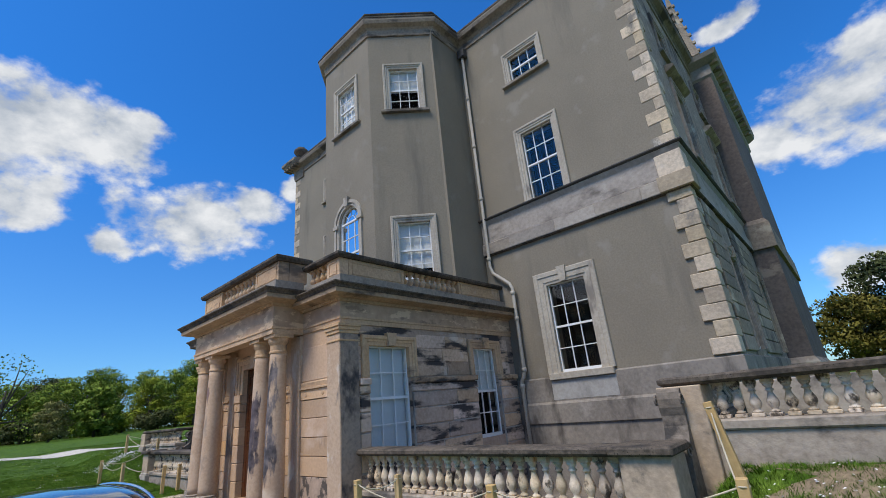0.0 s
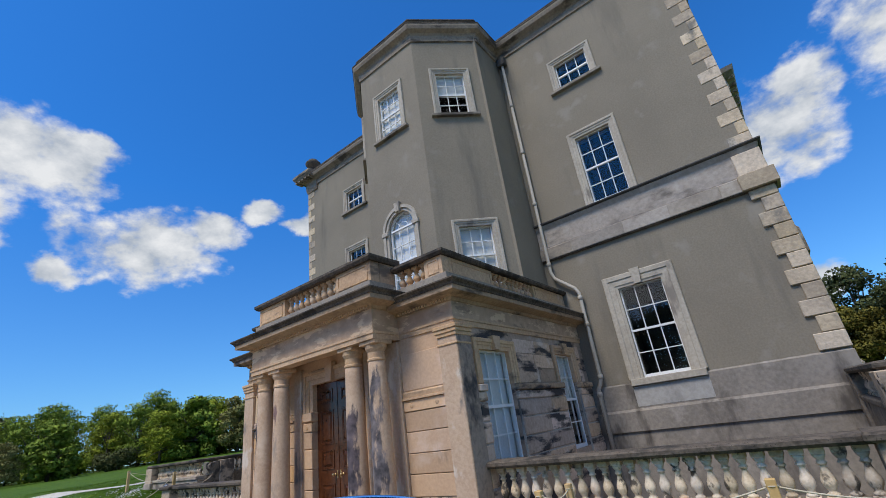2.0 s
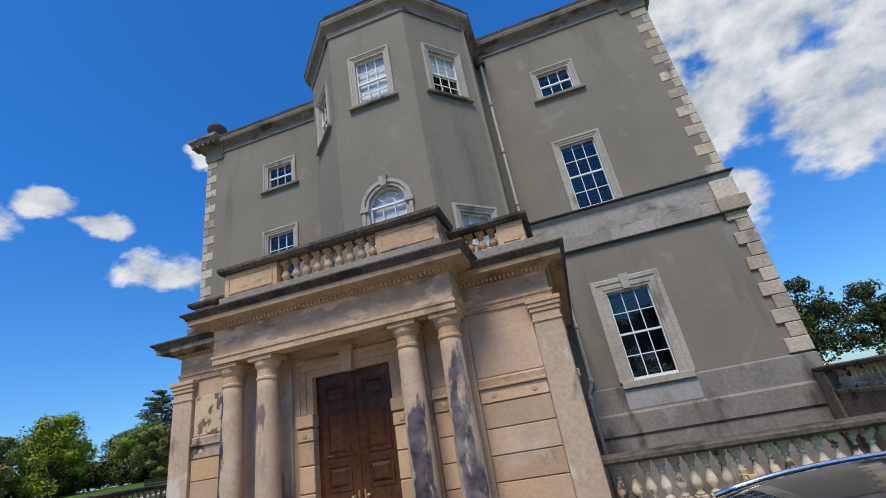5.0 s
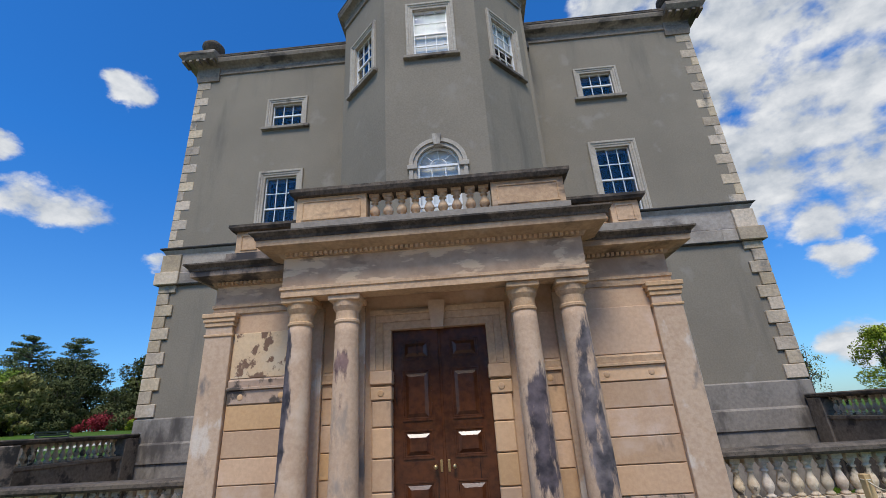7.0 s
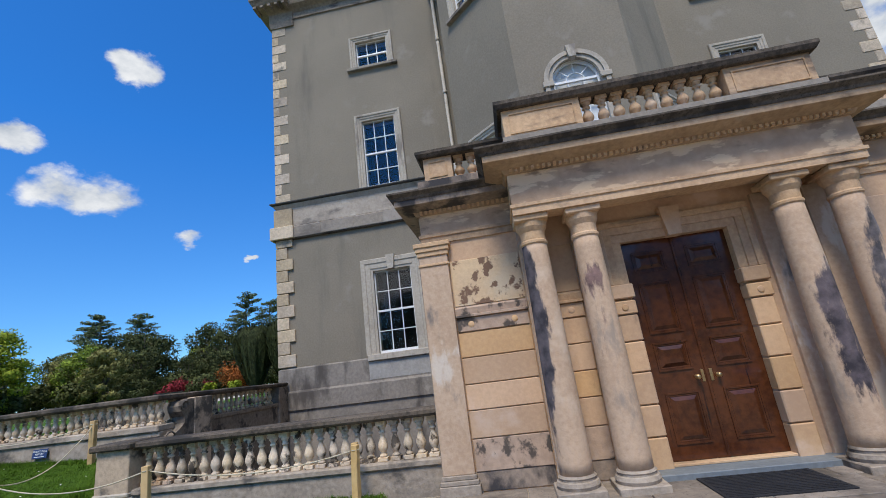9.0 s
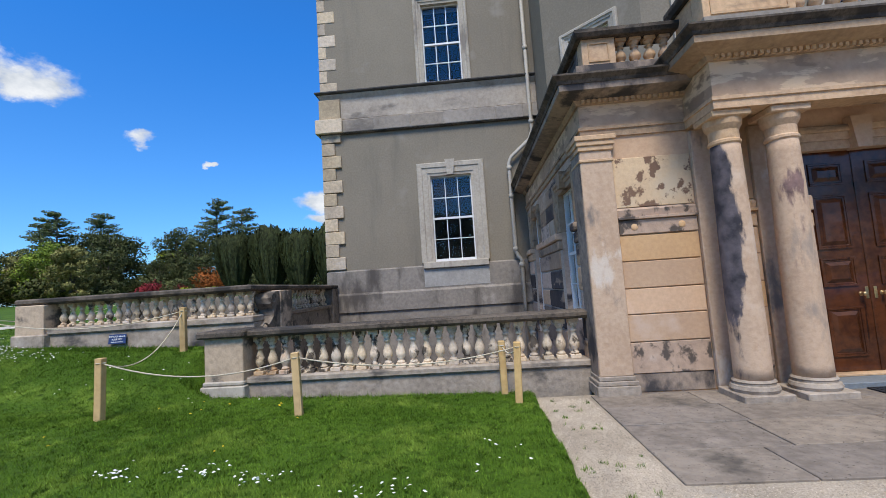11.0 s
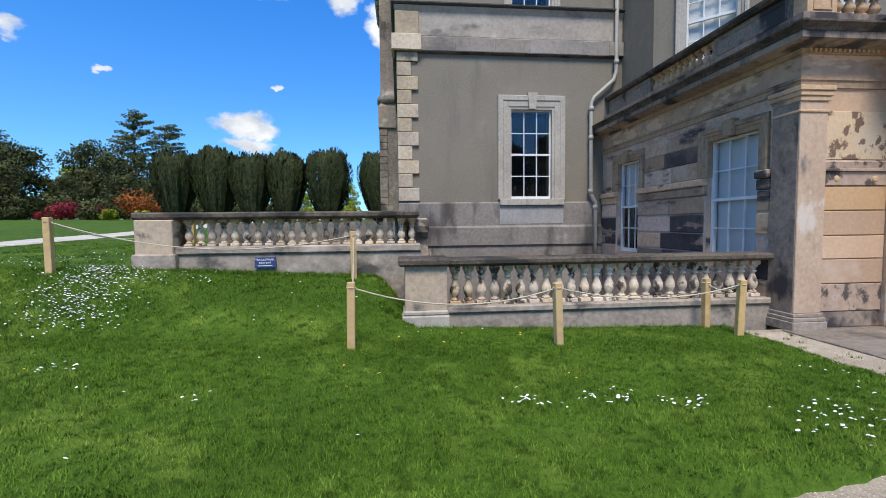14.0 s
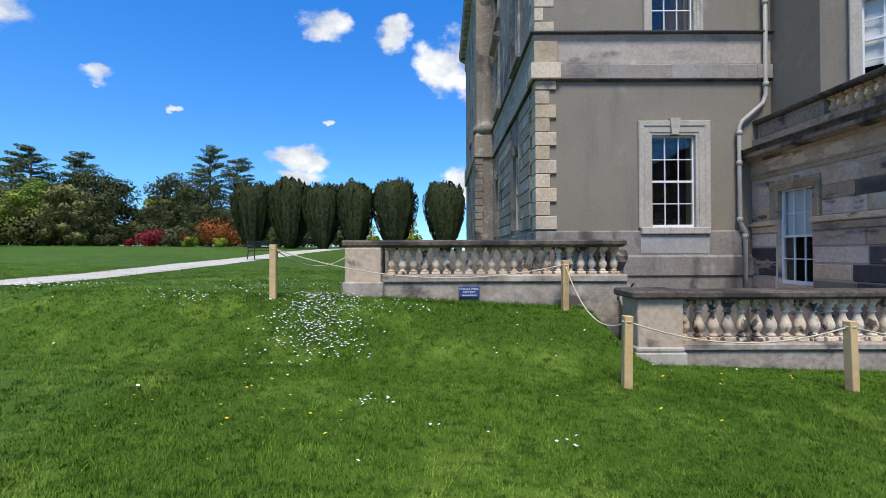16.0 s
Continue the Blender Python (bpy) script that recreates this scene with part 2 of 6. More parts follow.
SANDPALE = surface("pale_sandstone", (0.61, 0.425, 0.252), (0.44, 0.29, 0.168), 0.87, 0.8, 16, 0.4, stain=(0.17, 0.125, 0.09), stain_at=0.56, stain_scale=(0.7, 0.7, 2.2), stain_soft=0.14, tone=0.08, second=(0.60, 0.47, 0.34), second_at=0.58)
SOOT = surface("sooty_side_stone", (0.60, 0.45, 0.325), (0.42, 0.30, 0.205), 0.88, 0.8, 12, 0.5, stain=(0.055, 0.048, 0.046), stain_at=0.495, stain_scale=(0.9, 0.8, 3.0), stain_soft=0.12, tone=0.28,
               second=(0.58, 0.50, 0.42), second_at=0.55)
FLAKE = surface("flaking_frieze_stone", (0.53, 0.375, 0.25), (0.38, 0.26, 0.17), 0.9, 0.9, 4.5, 0.9, stain=(0.29, 0.20, 0.135), stain_at=0.58, stain_scale=(1.5, 1.5, 3.4), stain_soft=0.08, second=(0.65, 0.475, 0.305), second_at=0.53, second_scale=(0.9, 0.9, 2.6), second_soft=0.05)
ANTA = surface("blotched_pilaster_stone", (0.56, 0.41, 0.285), (0.45, 0.31, 0.205), 0.87, 0.8, 16, 0.35, stain=(0.19, 0.165, 0.145), stain_at=0.57, stain_scale=(1.6, 1.6, 0.7), stain_soft=0.1, second=(0.62, 0.53, 0.43), second_at=0.575, second_scale=(1.2, 1.2, 0.6), second_soft=0.08)
DARKBLOTCH = surface("blackened_return_stone", (0.37, 0.285, 0.215), (0.20, 0.158, 0.125), 0.88, 0.9, 12, 0.4, stain=(0.055, 0.05, 0.05), stain_at=0.50, stain_scale=(1.4, 1.4, 0.8), stain_soft=0.12)
FOOT = surface("scaling_foot_stone", (0.50, 0.36, 0.26), (0.36, 0.26, 0.19), 0.9, 1.2, 10, 0.5, stain=(0.10, 0.08, 0.065), stain_at=0.50, stain_scale=(3.5, 3.5, 3.0), stain_soft=0.08, second=(0.56, 0.46, 0.38), second_at=0.58)
RAILSTONE = surface("lichened_coping_stone", (0.155, 0.125, 0.094), (0.05, 0.041, 0.032), 0.92, 1.4, 16, 0.5, stain=(0.04, 0.035, 0.03), stain_at=0.50, stain_scale=(1.5, 1.5, 2.5), stain_soft=0.12, tone=0.08, spots=0.6)
BALUSTER = surface("cream_baluster_stone", (0.70, 0.585, 0.43), (0.48, 0.37, 0.25), 0.88, 3.0, 22, 0.35, stain=(0.085, 0.068, 0.052), stain_at=0.535, stain_scale=(5, 5, 4), stain_soft=0.09, tone=0.24,
                   second=(0.44, 0.24, 0.115), second_at=0.57)
BASEWALL = surface("damp_garden_wall_stone", (0.42, 0.35, 0.275), (0.25, 0.205, 0.16), 0.92, 1.0, 14, 0.5, stain=(0.10, 0.088, 0.076), stain_at=0.515, stain_scale=(1.0, 1.0, 1.6), stain_soft=0.12, second=(0.50, 0.42, 0.34), second_at=0.56)
PEDESTAL = surface("pedestal_stone", (0.53, 0.41, 0.29), (0.36, 0.28, 0.20), 0.9, 1.2, 15, 0.4, stain=(0.10, 0.088, 0.074), stain_at=0.53, stain_scale=(1.4, 1.4, 1.6), tone=0.08, second=(0.54, 0.46, 0.37), second_at=0.6)
SIDESTONE = surface("brown_side_front_stone", (0.36, 0.29, 0.22), (0.22, 0.175, 0.13), 0.9, 0.5, 8, 0.3, stain=(0.10, 0.083, 0.072), stain_at=0.535, stain_scale=(0.8, 0.8, 0.5), stain_soft=0.12, tone=0.2, second=(0.47, 0.40, 0.30), second_at=0.55, second_soft=0.1)
WHITE = surface("white_gloss_paint", (0.80, 0.80, 0.78), (0.70, 0.70, 0.68), 0.4, 2, 30, 0.05)
PIPE = surface("cream_painted_iron", (0.46, 0.42, 0.35), (0.36, 0.33, 0.28), 0.5, 2, 20, 0.1, stain=(0.22, 0.19, 0.15), stain_at=0.64, stain_scale=(3, 3, 1))
LEAD = surface("lead_flashing", (0.085, 0.08, 0.075), (0.045, 0.043, 0.042), 0.7, 1, 9, 0.2)
DOOR = surface("varnished_oak", (0.10, 0.031, 0.010), (0.042, 0.0128, 0.005), 0.26, 1.5, 10, 0.08, stain=(0.022, 0.007, 0.003), stain_at=0.60, stain_scale=(9, 9, 0.8), coat=0.35)
BRASS = surface("worn_brass", (0.72, 0.52, 0.26), (0.5, 0.36, 0.18), 0.32, 4, 30, 0.05, metal=1.0)
BLIND = surface("white_roller_blind", (0.66, 0.67, 0.66), (0.60, 0.61, 0.61), 0.8, 0.8, 30, 0.05)
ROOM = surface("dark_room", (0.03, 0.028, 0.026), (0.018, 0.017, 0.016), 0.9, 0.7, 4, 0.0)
WOOD = surface("treated_pine", (0.60, 0.42, 0.19), (0.47, 0.31, 0.13), 0.75, 2, 10, 0.25, stain=(0.36, 0.24, 0.11), stain_at=0.58, stain_scale=(14, 14, 1.2), tone=0.1)
ROPE = surface("pale_hemp_rope", (0.66, 0.58, 0.43), (0.48, 0.41, 0.29), 0.9, 5, 120, 0.6)
SLATE = surface("blue_slate_step", (0.20, 0.225, 0.24), (0.145, 0.162, 0.175), 0.6, 1, 14, 0.15)
PAVE = surface("york_paving", (0.275, 0.23, 0.18), (0.165, 0.136, 0.107), 0.82, 1.1, 9, 0.6, stain=(0.088, 0.075, 0.061), stain_at=0.53, stain_scale=(1.1, 1.1, 1.1), stain_soft=0.16, tone=0.14, second=(0.34, 0.285, 0.225), second_at=0.58, spots=0.5)
GRAVEL = surface("pale_gravel", (0.53, 0.44, 0.33), (0.25, 0.205, 0.148), 0.95, 0.9, 70, 0.9, second=(0.40, 0.35, 0.28), second_at=0.56)
PATHMAT = surface("path_grit", (0.60, 0.55, 0.47), (0.44, 0.40, 0.34), 0.95, 0.6, 40, 0.5)
MAT = surface("rubber_mat", (0.03, 0.03, 0.034), (0.016, 0.016, 0.018), 0.85, 2, 60, 0.8)
IRON = surface("dark_green_iron", (0.045, 0.06, 0.05), (0.02, 0.03, 0.026), 0.55, 3, 20, 0.1)
BLUE = surface("blue_sign_enamel", (0.035, 0.06, 0.16), (0.025, 0.045, 0.12), 0.45, 4, 20, 0.05)
BARK = surface("bark", (0.13, 0.105, 0.08), (0.06, 0.05, 0.04), 0.95, 2, 9, 0.7)
CARPAINT = surface("black_car_paint", (0.012, 0.014, 0.02), (0.008, 0.01, 0.014), 0.16, 2, 9, 0.0, coat=1.0)
CHROME = surface("bright_trim", (0.75, 0.76, 0.78), (0.68, 0.7, 0.72), 0.2, 2, 9, 0.0, metal=1.0)
RUBBER = surface("tyre_rubber", (0.025, 0.025, 0.025), (0.015, 0.015, 0.015), 0.85, 8, 40, 0.3)


def grass_material(name, a, b, c, island=False):
    m = surface(name, a, b, 0.75, 0.45, 38, 0.9 if not island else 0.0, second=c, second_at=0.5, second_scale=(1.2, 1.2, 1.2), second_soft=0.2, stain=tuple(v * 0.74 for v in b), stain_at=0.48, stain_scale=(9, 9, 9), stain_soft=0.22, spec=0.08)
    if island:
        N, L = m.node_tree.nodes, m.node_tree.links
        bsdf = N["Principled BSDF"]
        src = bsdf.inputs["Base Color"].links[0].from_socket
        hsv, geo, mr = N.new("ShaderNodeHueSaturation"), N.new("ShaderNodeNewGeometry"), N.new("ShaderNodeMapRange")
        L.new(geo.outputs["Random Per Island"], mr.inputs[0])
        mr.inputs[3].default_value, mr.inputs[4].default_value = 0.5, 1.6
        L.new(mr.outputs[0], hsv.inputs["Value"])
        L.new(src, hsv.inputs["Color"])
        L.new(hsv.outputs[0], bsdf.inputs["Base Color"])
    return m


TURF = grass_material("lawn_turf", (0.082, 0.15, 0.016), (0.044, 0.088, 0.009), (0.12, 0.188, 0.024))
BLADE = grass_material("grass_blades", (0.108, 0.192, 0.02), (0.057, 0.112, 0.010), (0.165, 0.245, 0.034), True)


def leaf_material(name, a, b):
    m = surface(name, a, b, 0.7, 0.35, 3.0, 0.0, spec=0.12)
    N, L = m.node_tree.nodes, m.node_tree.links
    bsdf = N["Principled BSDF"]
    src = bsdf.inputs["Base Color"].links[0].from_socket
    hsv, geo, mr = N.new("ShaderNodeHueSaturation"), N.new("ShaderNodeNewGeometry"), N.new("ShaderNodeMapRange")
    L.new(geo.outputs["Random Per Island"], mr.inputs[0])
    mr.inputs[3].default_value, mr.inputs[4].default_value = 0.6, 1.35
    L.new(mr.outputs[0], hsv.inputs["Value"])
    L.new(src, hsv.inputs["Color"])
    L.new(hsv.outputs[0], bsdf.inputs["Base Color"])
    return m


PEBBLE = leaf_material("pebbles", (0.54, 0.455, 0.35), (0.30, 0.25, 0.188))
LEAF = {
    "yew": leaf_material("yew_needles", (0.044, 0.056, 0.019), (0.014, 0.020, 0.008)),
    "holm": leaf_material("holm_oak_leaves", (0.10, 0.115, 0.04), (0.036, 0.045, 0.017)),
    "spring": leaf_material("spring_leaves", (0.32, 0.37, 0.04), (0.18, 0.23, 0.022)),
    "green": leaf_material("green_leaves", (0.24, 0.32, 0.045), (0.10, 0.155, 0.022)),
    "olive": leaf_material("olive_spring_leaves", (0.27, 0.26, 0.09), (0.15, 0.15, 0.05)),
    "pine": leaf_material("pine_needles", (0.17, 0.20, 0.085), (0.08, 0.105, 0.05)),
    "red": leaf_material("crimson_azalea_bloom", (0.36, 0.04, 0.055), (0.13, 0.02, 0.025)),
    "rust": leaf_material("rust_maple_leaves", (0.34, 0.11, 0.025), (0.18, 0.055, 0.014)),
    "gold": leaf_material("golden_conifer", (0.20, 0.17, 0.03), (0.08, 0.075, 0.016)),
}


def glass_material(name, index):
    m = bpy.data.materials.new(name)
    m.use_nodes = True
    N, L = m.node_tree.nodes, m.node_tree.links
    N.clear()
    out, mix, tr, gl, fr = (N.new("ShaderNode" + k) for k in ("OutputMaterial", "MixShader", "BsdfTransparent", "BsdfGlossy", "Fresnel"))
    tr.inputs[0].default_value, gl.inputs["Roughness"].default_value = (0.95, 0.97, 0.97, 1), 0.015
    fr.inputs[0].default_value = index
    wob, bp = N.new("ShaderNodeTexNoise"), N.new("ShaderNodeBump")
    wob.inputs["Scale"].default_value = 2.2
    bp.inputs["Strength"].default_value, bp.inputs["Distance"].default_value = 0.06, 0.05
    pos = N.new("ShaderNodeNewGeometry")
    L.new(pos.outputs["Position"], wob.inputs["Vector"])
    L.new(wob.outputs[0], bp.inputs["Height"]), L.new(bp.outputs[0], gl.inputs["Normal"])
    L.new(fr.outputs[0], mix.inputs[0]), L.new(tr.outputs[0], mix.inputs[1]), L.new(gl.outputs[0], mix.inputs[2])
    L.new(mix.outputs[0], out.inputs[0])
    return m


GLASS, THINGLASS = glass_material("window_glass", 1.8), glass_material("thin_dusty_glass", 1.22)


def column_material(side, z0, z1, reach, soot):
    """A sandstone shaft with a ragged soot run on the flank that side names, between two heights."""
    m = surface("stained_column_stone", (0.57, 0.41, 0.28), (0.45, 0.31, 0.205), 0.87, 0.8, 18, 0.3, second=(0.62, 0.48, 0.35), second_at=0.56, stain=(0.33, 0.26, 0.2), stain_at=0.6, stain_scale=(2, 2, 0.7))
    N, L = m.node_tree.nodes, m.node_tree.links
    bsdf = N["Principled BSDF"]
    src = bsdf.inputs["Base Color"].links[0].from_socket
    co, sep = N.new("ShaderNodeTexCoord"), N.new("ShaderNodeSeparateXYZ")
    L.new(co.outputs["Object"], sep.inputs[0])
    mp, n, geo = N.new("ShaderNodeMapping"), N.new("ShaderNodeTexNoise"), N.new("ShaderNodeNewGeometry")
    mp.inputs["Scale"].default_value = (4.5, 4.5, 1.5)
    L.new(geo.outputs["Position"], mp.inputs[0]), L.new(mp.outputs[0], n.inputs["Vector"])
    n.inputs["Scale"].default_value, n.inputs["Detail"].default_value, n.inputs["Roughness"].default_value = 1.0, 9, 0.66
    dot = N.new("ShaderNodeVectorMath")
    dot.operation = "DOT_PRODUCT"
    L.new(co.outputs["Object"], dot.inputs[0])
    a = math.atan2(side[1], side[0])
    dot.inputs[1].default_value = (math.cos(a), math.sin(a), 0)
    s = n.outputs[0]
    for src_v, v0, v1, o0, o1 in ((dot.outputs["Value"], -0.05, 0.19, -0.35, reach), (sep.outputs[2], z0 - 0.25, z0 + 0.35, -0.35, 0.0), (sep.outputs[2], z1 - 0.3, z1 + 0.2, 0.0, -0.35)):
        r = N.new("ShaderNodeMapRange")
        r.inputs[1].default_value, r.inputs[2].default_value, r.inputs[3].default_value, r.inputs[4].default_value = v0, v1, o0, o1
        L.new(src_v, r.inputs[0])
        add = N.new("ShaderNodeMath")
        L.new(s, add.inputs[0]), L.new(r.outputs[0], add.inputs[1])
        s = add.outputs[0]
    r = N.new("ShaderNodeMapRange")
    r.interpolation_type = "SMOOTHSTEP"
    r.inputs[1].default_value, r.inputs[2].default_value = 0.49, 0.62
    L.new(s, r.inputs[0])
    x = N.new("ShaderNodeMix")
    x.data_type = "RGBA"
    fade = N.new("ShaderNodeTexNoise")
    fade.inputs["Scale"].default_value, fade.inputs["Detail"].default_value = 5.0, 8
    L.new(geo.outputs["Position"], fade.inputs["Vector"])
    tones = N.new("ShaderNodeMix")
    tones.data_type = "RGBA"
    tones.inputs[6].default_value, tones.inputs[7].default_value = (*(c * 0.6 for c in soot), 1), (soot[0] * 2.1 + 0.03, soot[1] * 2.0 + 0.02, soot[2] * 1.8 + 0.02, 1)
    fr = N.new("ShaderNodeMapRange")
    fr.inputs[1].default_value, fr.inputs[2].default_value = 0.36, 0.68
    L.new(fade.outputs[0], fr.inputs[0]), L.new(fr.outputs[0], tones.inputs[0]), L.new(tones.outputs[2], x.inputs[7])
    L.new(r.outputs[0], x.inputs[0]), L.new(src, x.inputs[6])
    L.new(x.outputs[2], bsdf.inputs["Base Color"])
    return m


SHAFTS = [column_material((-1, -0.42), 1.0, 3.05, 0.38, (0.062, 0.058, 0.068)), column_material((-0.55, -0.85), 2.1, 2.75, 0.27, (0.13, 0.085, 0.08)),
          column_material((0.1, -1), 0.55, 2.3, 0.19, (0.068, 0.058, 0.066)), column_material((0.25, -0.97), 0.45, 3.0, 0.15, (0.105, 0.095, 0.10))]
PEEL = surface("flaking_painted_stone", (0.66, 0.49, 0.30), (0.56, 0.40, 0.25), 0.87, 0.8, 16, 0.35, stain=(0.19, 0.115, 0.075), stain_at=0.545, stain_scale=(3.4, 3.4, 3.0), stain_soft=0.04, second=(0.60, 0.48, 0.33), second_at=0.55)
BROWNSTONE = surface("brown_cornice_stone", (0.46, 0.325, 0.205), (0.29, 0.198, 0.125), 0.9, 0.9, 13, 0.4, stain=(0.075, 0.058, 0.045), stain_at=0.53, stain_scale=(0.9, 0.9, 2.4), stain_soft=0.16, second=(0.46, 0.37, 0.28), second_at=0.6)
BLOCKING = surface("grey_blocking_stone", (0.34, 0.295, 0.24), (0.22, 0.19, 0.155), 0.92, 1.0, 14, 0.4, stain=(0.10, 0.088, 0.075), stain_at=0.54, stain_scale=(1.1, 1.1, 1.4), stain_soft=0.16)
SMOKED = surface("smoked_side_stone", (0.60, 0.445, 0.31), (0.41, 0.29, 0.20), 0.88, 1.1, 12, 0.45, stain=(0.075, 0.062, 0.06), stain_at=0.53, stain_scale=(1.0, 0.7, 2.2), stain_soft=0.12, tone=0.30, black=0.12, second=(0.62, 0.53, 0.43), second_at=0.56)
PATCH = surface("pale_limewash_patch", (0.40, 0.38, 0.35), (0.30, 0.285, 0.26), 0.9, 1.5, 10, 0.2, stain=(0.21, 0.2, 0.18), stain_at=0.54, stain_scale=(1, 1, 0.5), stain_soft=0.2)


# ---- building blocks ----
def part(name, bm, material, parent=None, label="", smooth=False):
    """Link a bmesh as one mesh object, under a thing or a part where one is given."""
    me = bpy.data.meshes.new(name)
    bmesh.ops.recalc_face_normals(bm, faces=bm.faces[:])
    bm.to_mesh(me)
    bm.free()
    me.materials.append(material)
    if smooth:
        me.shade_smooth()
    ob = new(name, me)
    if parent is not None:
        ob.parent = parent
    if label:
        ob["label"] = label
    return ob


def again(ob, m, parent):
    """A further piece on the same mesh."""
    o = new(ob.name.split(".")[0], ob.data)
    o.parent = parent
    o.matrix_basis = m
    return o


def thing(name, label, category, group="", kind="", at=(0, 0, 0)):
    ob = tagged(new(name), label, category, group, kind)
    ob.location = at
    return ob


def box(bm, x0, x1, y0, y1, z0, z1, bev=0.0):
    vs = [bm.verts.new(p) for p in ((x0, y0, z0), (x1, y0, z0), (x1, y1, z0), (x0, y1, z0), (x0, y0, z1), (x1, y0, z1), (x1, y1, z1), (x0, y1, z1))]
    fs = [bm.faces.new([vs[i] for i in q]) for q in ((3, 2, 1, 0), (4, 5, 6, 7), (0, 1, 5, 4), (1, 2, 6, 5), (2, 3, 7, 6), (3, 0, 4, 7))]
    if bev:
        bmesh.ops.bevel(bm, geom=list({e for f in fs for e in f.edges}), offset=bev, segments=1, affect="EDGES")


def boxed(x0, x1, y0, y1, z0, z1, bev=0.0):
    bm = bmesh.new()
    box(bm, x0, x1, y0, y1, z0, z1, bev)
    return bm


def lathe(bm, profile, seg=20, cx=0.0, cy=0.0):
    rings = []
    for r, z in profile:
        rings.append([bm.verts.new((cx + r * math.cos(2 * math.pi * i / seg), cy + r * math.sin(2 * math.pi * i / seg), z)) for i in range(seg)])
    for a, b in zip(rings, rings[1:]):
        for i in range(seg):
            bm.faces.new((a[i], a[(i + 1) % seg], b[(i + 1) % seg], b[i]))
    bm.faces.new(rings[0][::-1])
    bm.faces.new(rings[-1])


def sweep(bm, path, profile, closed=False):
    """A moulding: the profile, pairs of (outward, z), carried along a plan polyline with mitred corners; outward is to the right of the way."""
    n = len(path)
    rows = []
    for i, p in enumerate(path):
        p = Vector(p)
        ways = []
        if closed or i > 0:
            ways.append((p - Vector(path[i - 1])).normalized())
        if closed or i < n - 1:
            ways.append((Vector(path[(i + 1) % n]) - p).normalized())
        normals = [Vector((w.y, -w.x)) for w in ways]
        m = sum(normals, Vector((0, 0)))
        m = m / max(m.dot(normals[0]), 0.2)
        rows.append([bm.verts.new((p.x + m.x * o, p.y + m.y * o, z)) for o, z in profile])
    k = len(profile)
    pairs = list(zip(rows, rows[1:])) + ([(rows[-1], rows[0])] if closed else [])
    for a, b in pairs:
        for j in range(k):
            bm.faces.new((a[j], a[(j + 1) % k], b[(j + 1) % k], b[j]))
    if not closed:
        bm.faces.new(rows[0])
        bm.faces.new(rows[-1][::-1])


def tube(bm, points, r, seg=8):
    rings = []
    for i, p in enumerate(points):
        p = Vector(p)
        a, b = Vector(points[max(i - 1, 0)]), Vector(points[min(i + 1, len(points) - 1)])
        w = (b - a).normalized()
        side = w.cross(Vector((0.31, 0.87, 0.4))).normalized()
        up = w.cross(side)
        rad = r[i] if isinstance(r, (list, tuple)) else r
        rings.append([bm.verts.new(p + side * rad * math.cos(2 * math.pi * k / seg) + up * rad * math.sin(2 * math.pi * k / seg)) for k in range(seg)])
    for a, b in zip(rings, rings[1:]):
        for i in range(seg):
            bm.faces.new((a[i], a[(i + 1) % seg], b[(i + 1) % seg], b[i]))
    bm.faces.new(rings[0][::-1])
    bm.faces.new(rings[-1])


def panel(bm, m, u0, u1, z0, z1, holes, thick):
    """A wall with openings, in its own plane (u along, z up, outside towards -v), set by the matrix m."""
    us = sorted({u0, u1, *(h[0] for h in holes), *(h[1] for h in holes)})
    zs = sorted({z0, z1, *(h[2] for h in holes), *(h[3] for h in holes)})
    us = [u for u in us if u0 <= u <= u1]
    zs = [z for z in zs if z0 <= z <= z1]
    solid = {}
    for i in range(len(us) - 1):
        for j in range(len(zs) - 1):
            cu, cz = (us[i] + us[i + 1]) / 2, (zs[j] + zs[j + 1]) / 2
            solid[i, j] = not any(h[0] < cu < h[1] and h[2] < cz < h[3] for h in holes)
    made = {}

    def vert(i, j, v):
        if (i, j, v) not in made:
            made[i, j, v] = bm.verts.new(m @ Vector((us[i], thick * v, zs[j])))
        return made[i, j, v]

    for (i, j), full in solid.items():
        if not full:
            continue
        bm.faces.new((vert(i, j, 0), vert(i + 1, j, 0), vert(i + 1, j + 1, 0), vert(i, j + 1, 0)))
        bm.faces.new((vert(i, j, 1), vert(i, j + 1, 1), vert(i + 1, j + 1, 1), vert(i + 1, j, 1)))
        for di, dj, a, b in ((-1, 0, (i, j), (i, j + 1)), (1, 0, (i + 1, j), (i + 1, j + 1)), (0, -1, (i, j), (i + 1, j)), (0, 1, (i, j + 1), (i + 1, j + 1))):
            if not solid.get((i + di, j + dj), False):
                bm.faces.new((vert(*a, 0), vert(*b, 0), vert(*b, 1), vert(*a, 1)))

# ---- the country house ----
A = -11.24          # the axis of the entrance front
FACE = 11.36        # the plane of its wall
house = thing("country_house", "three-storey grey rendered country house with pale stone quoins", "house", at=(A, FACE, 0))
house.matrix_world = pose(0, 0, 0)


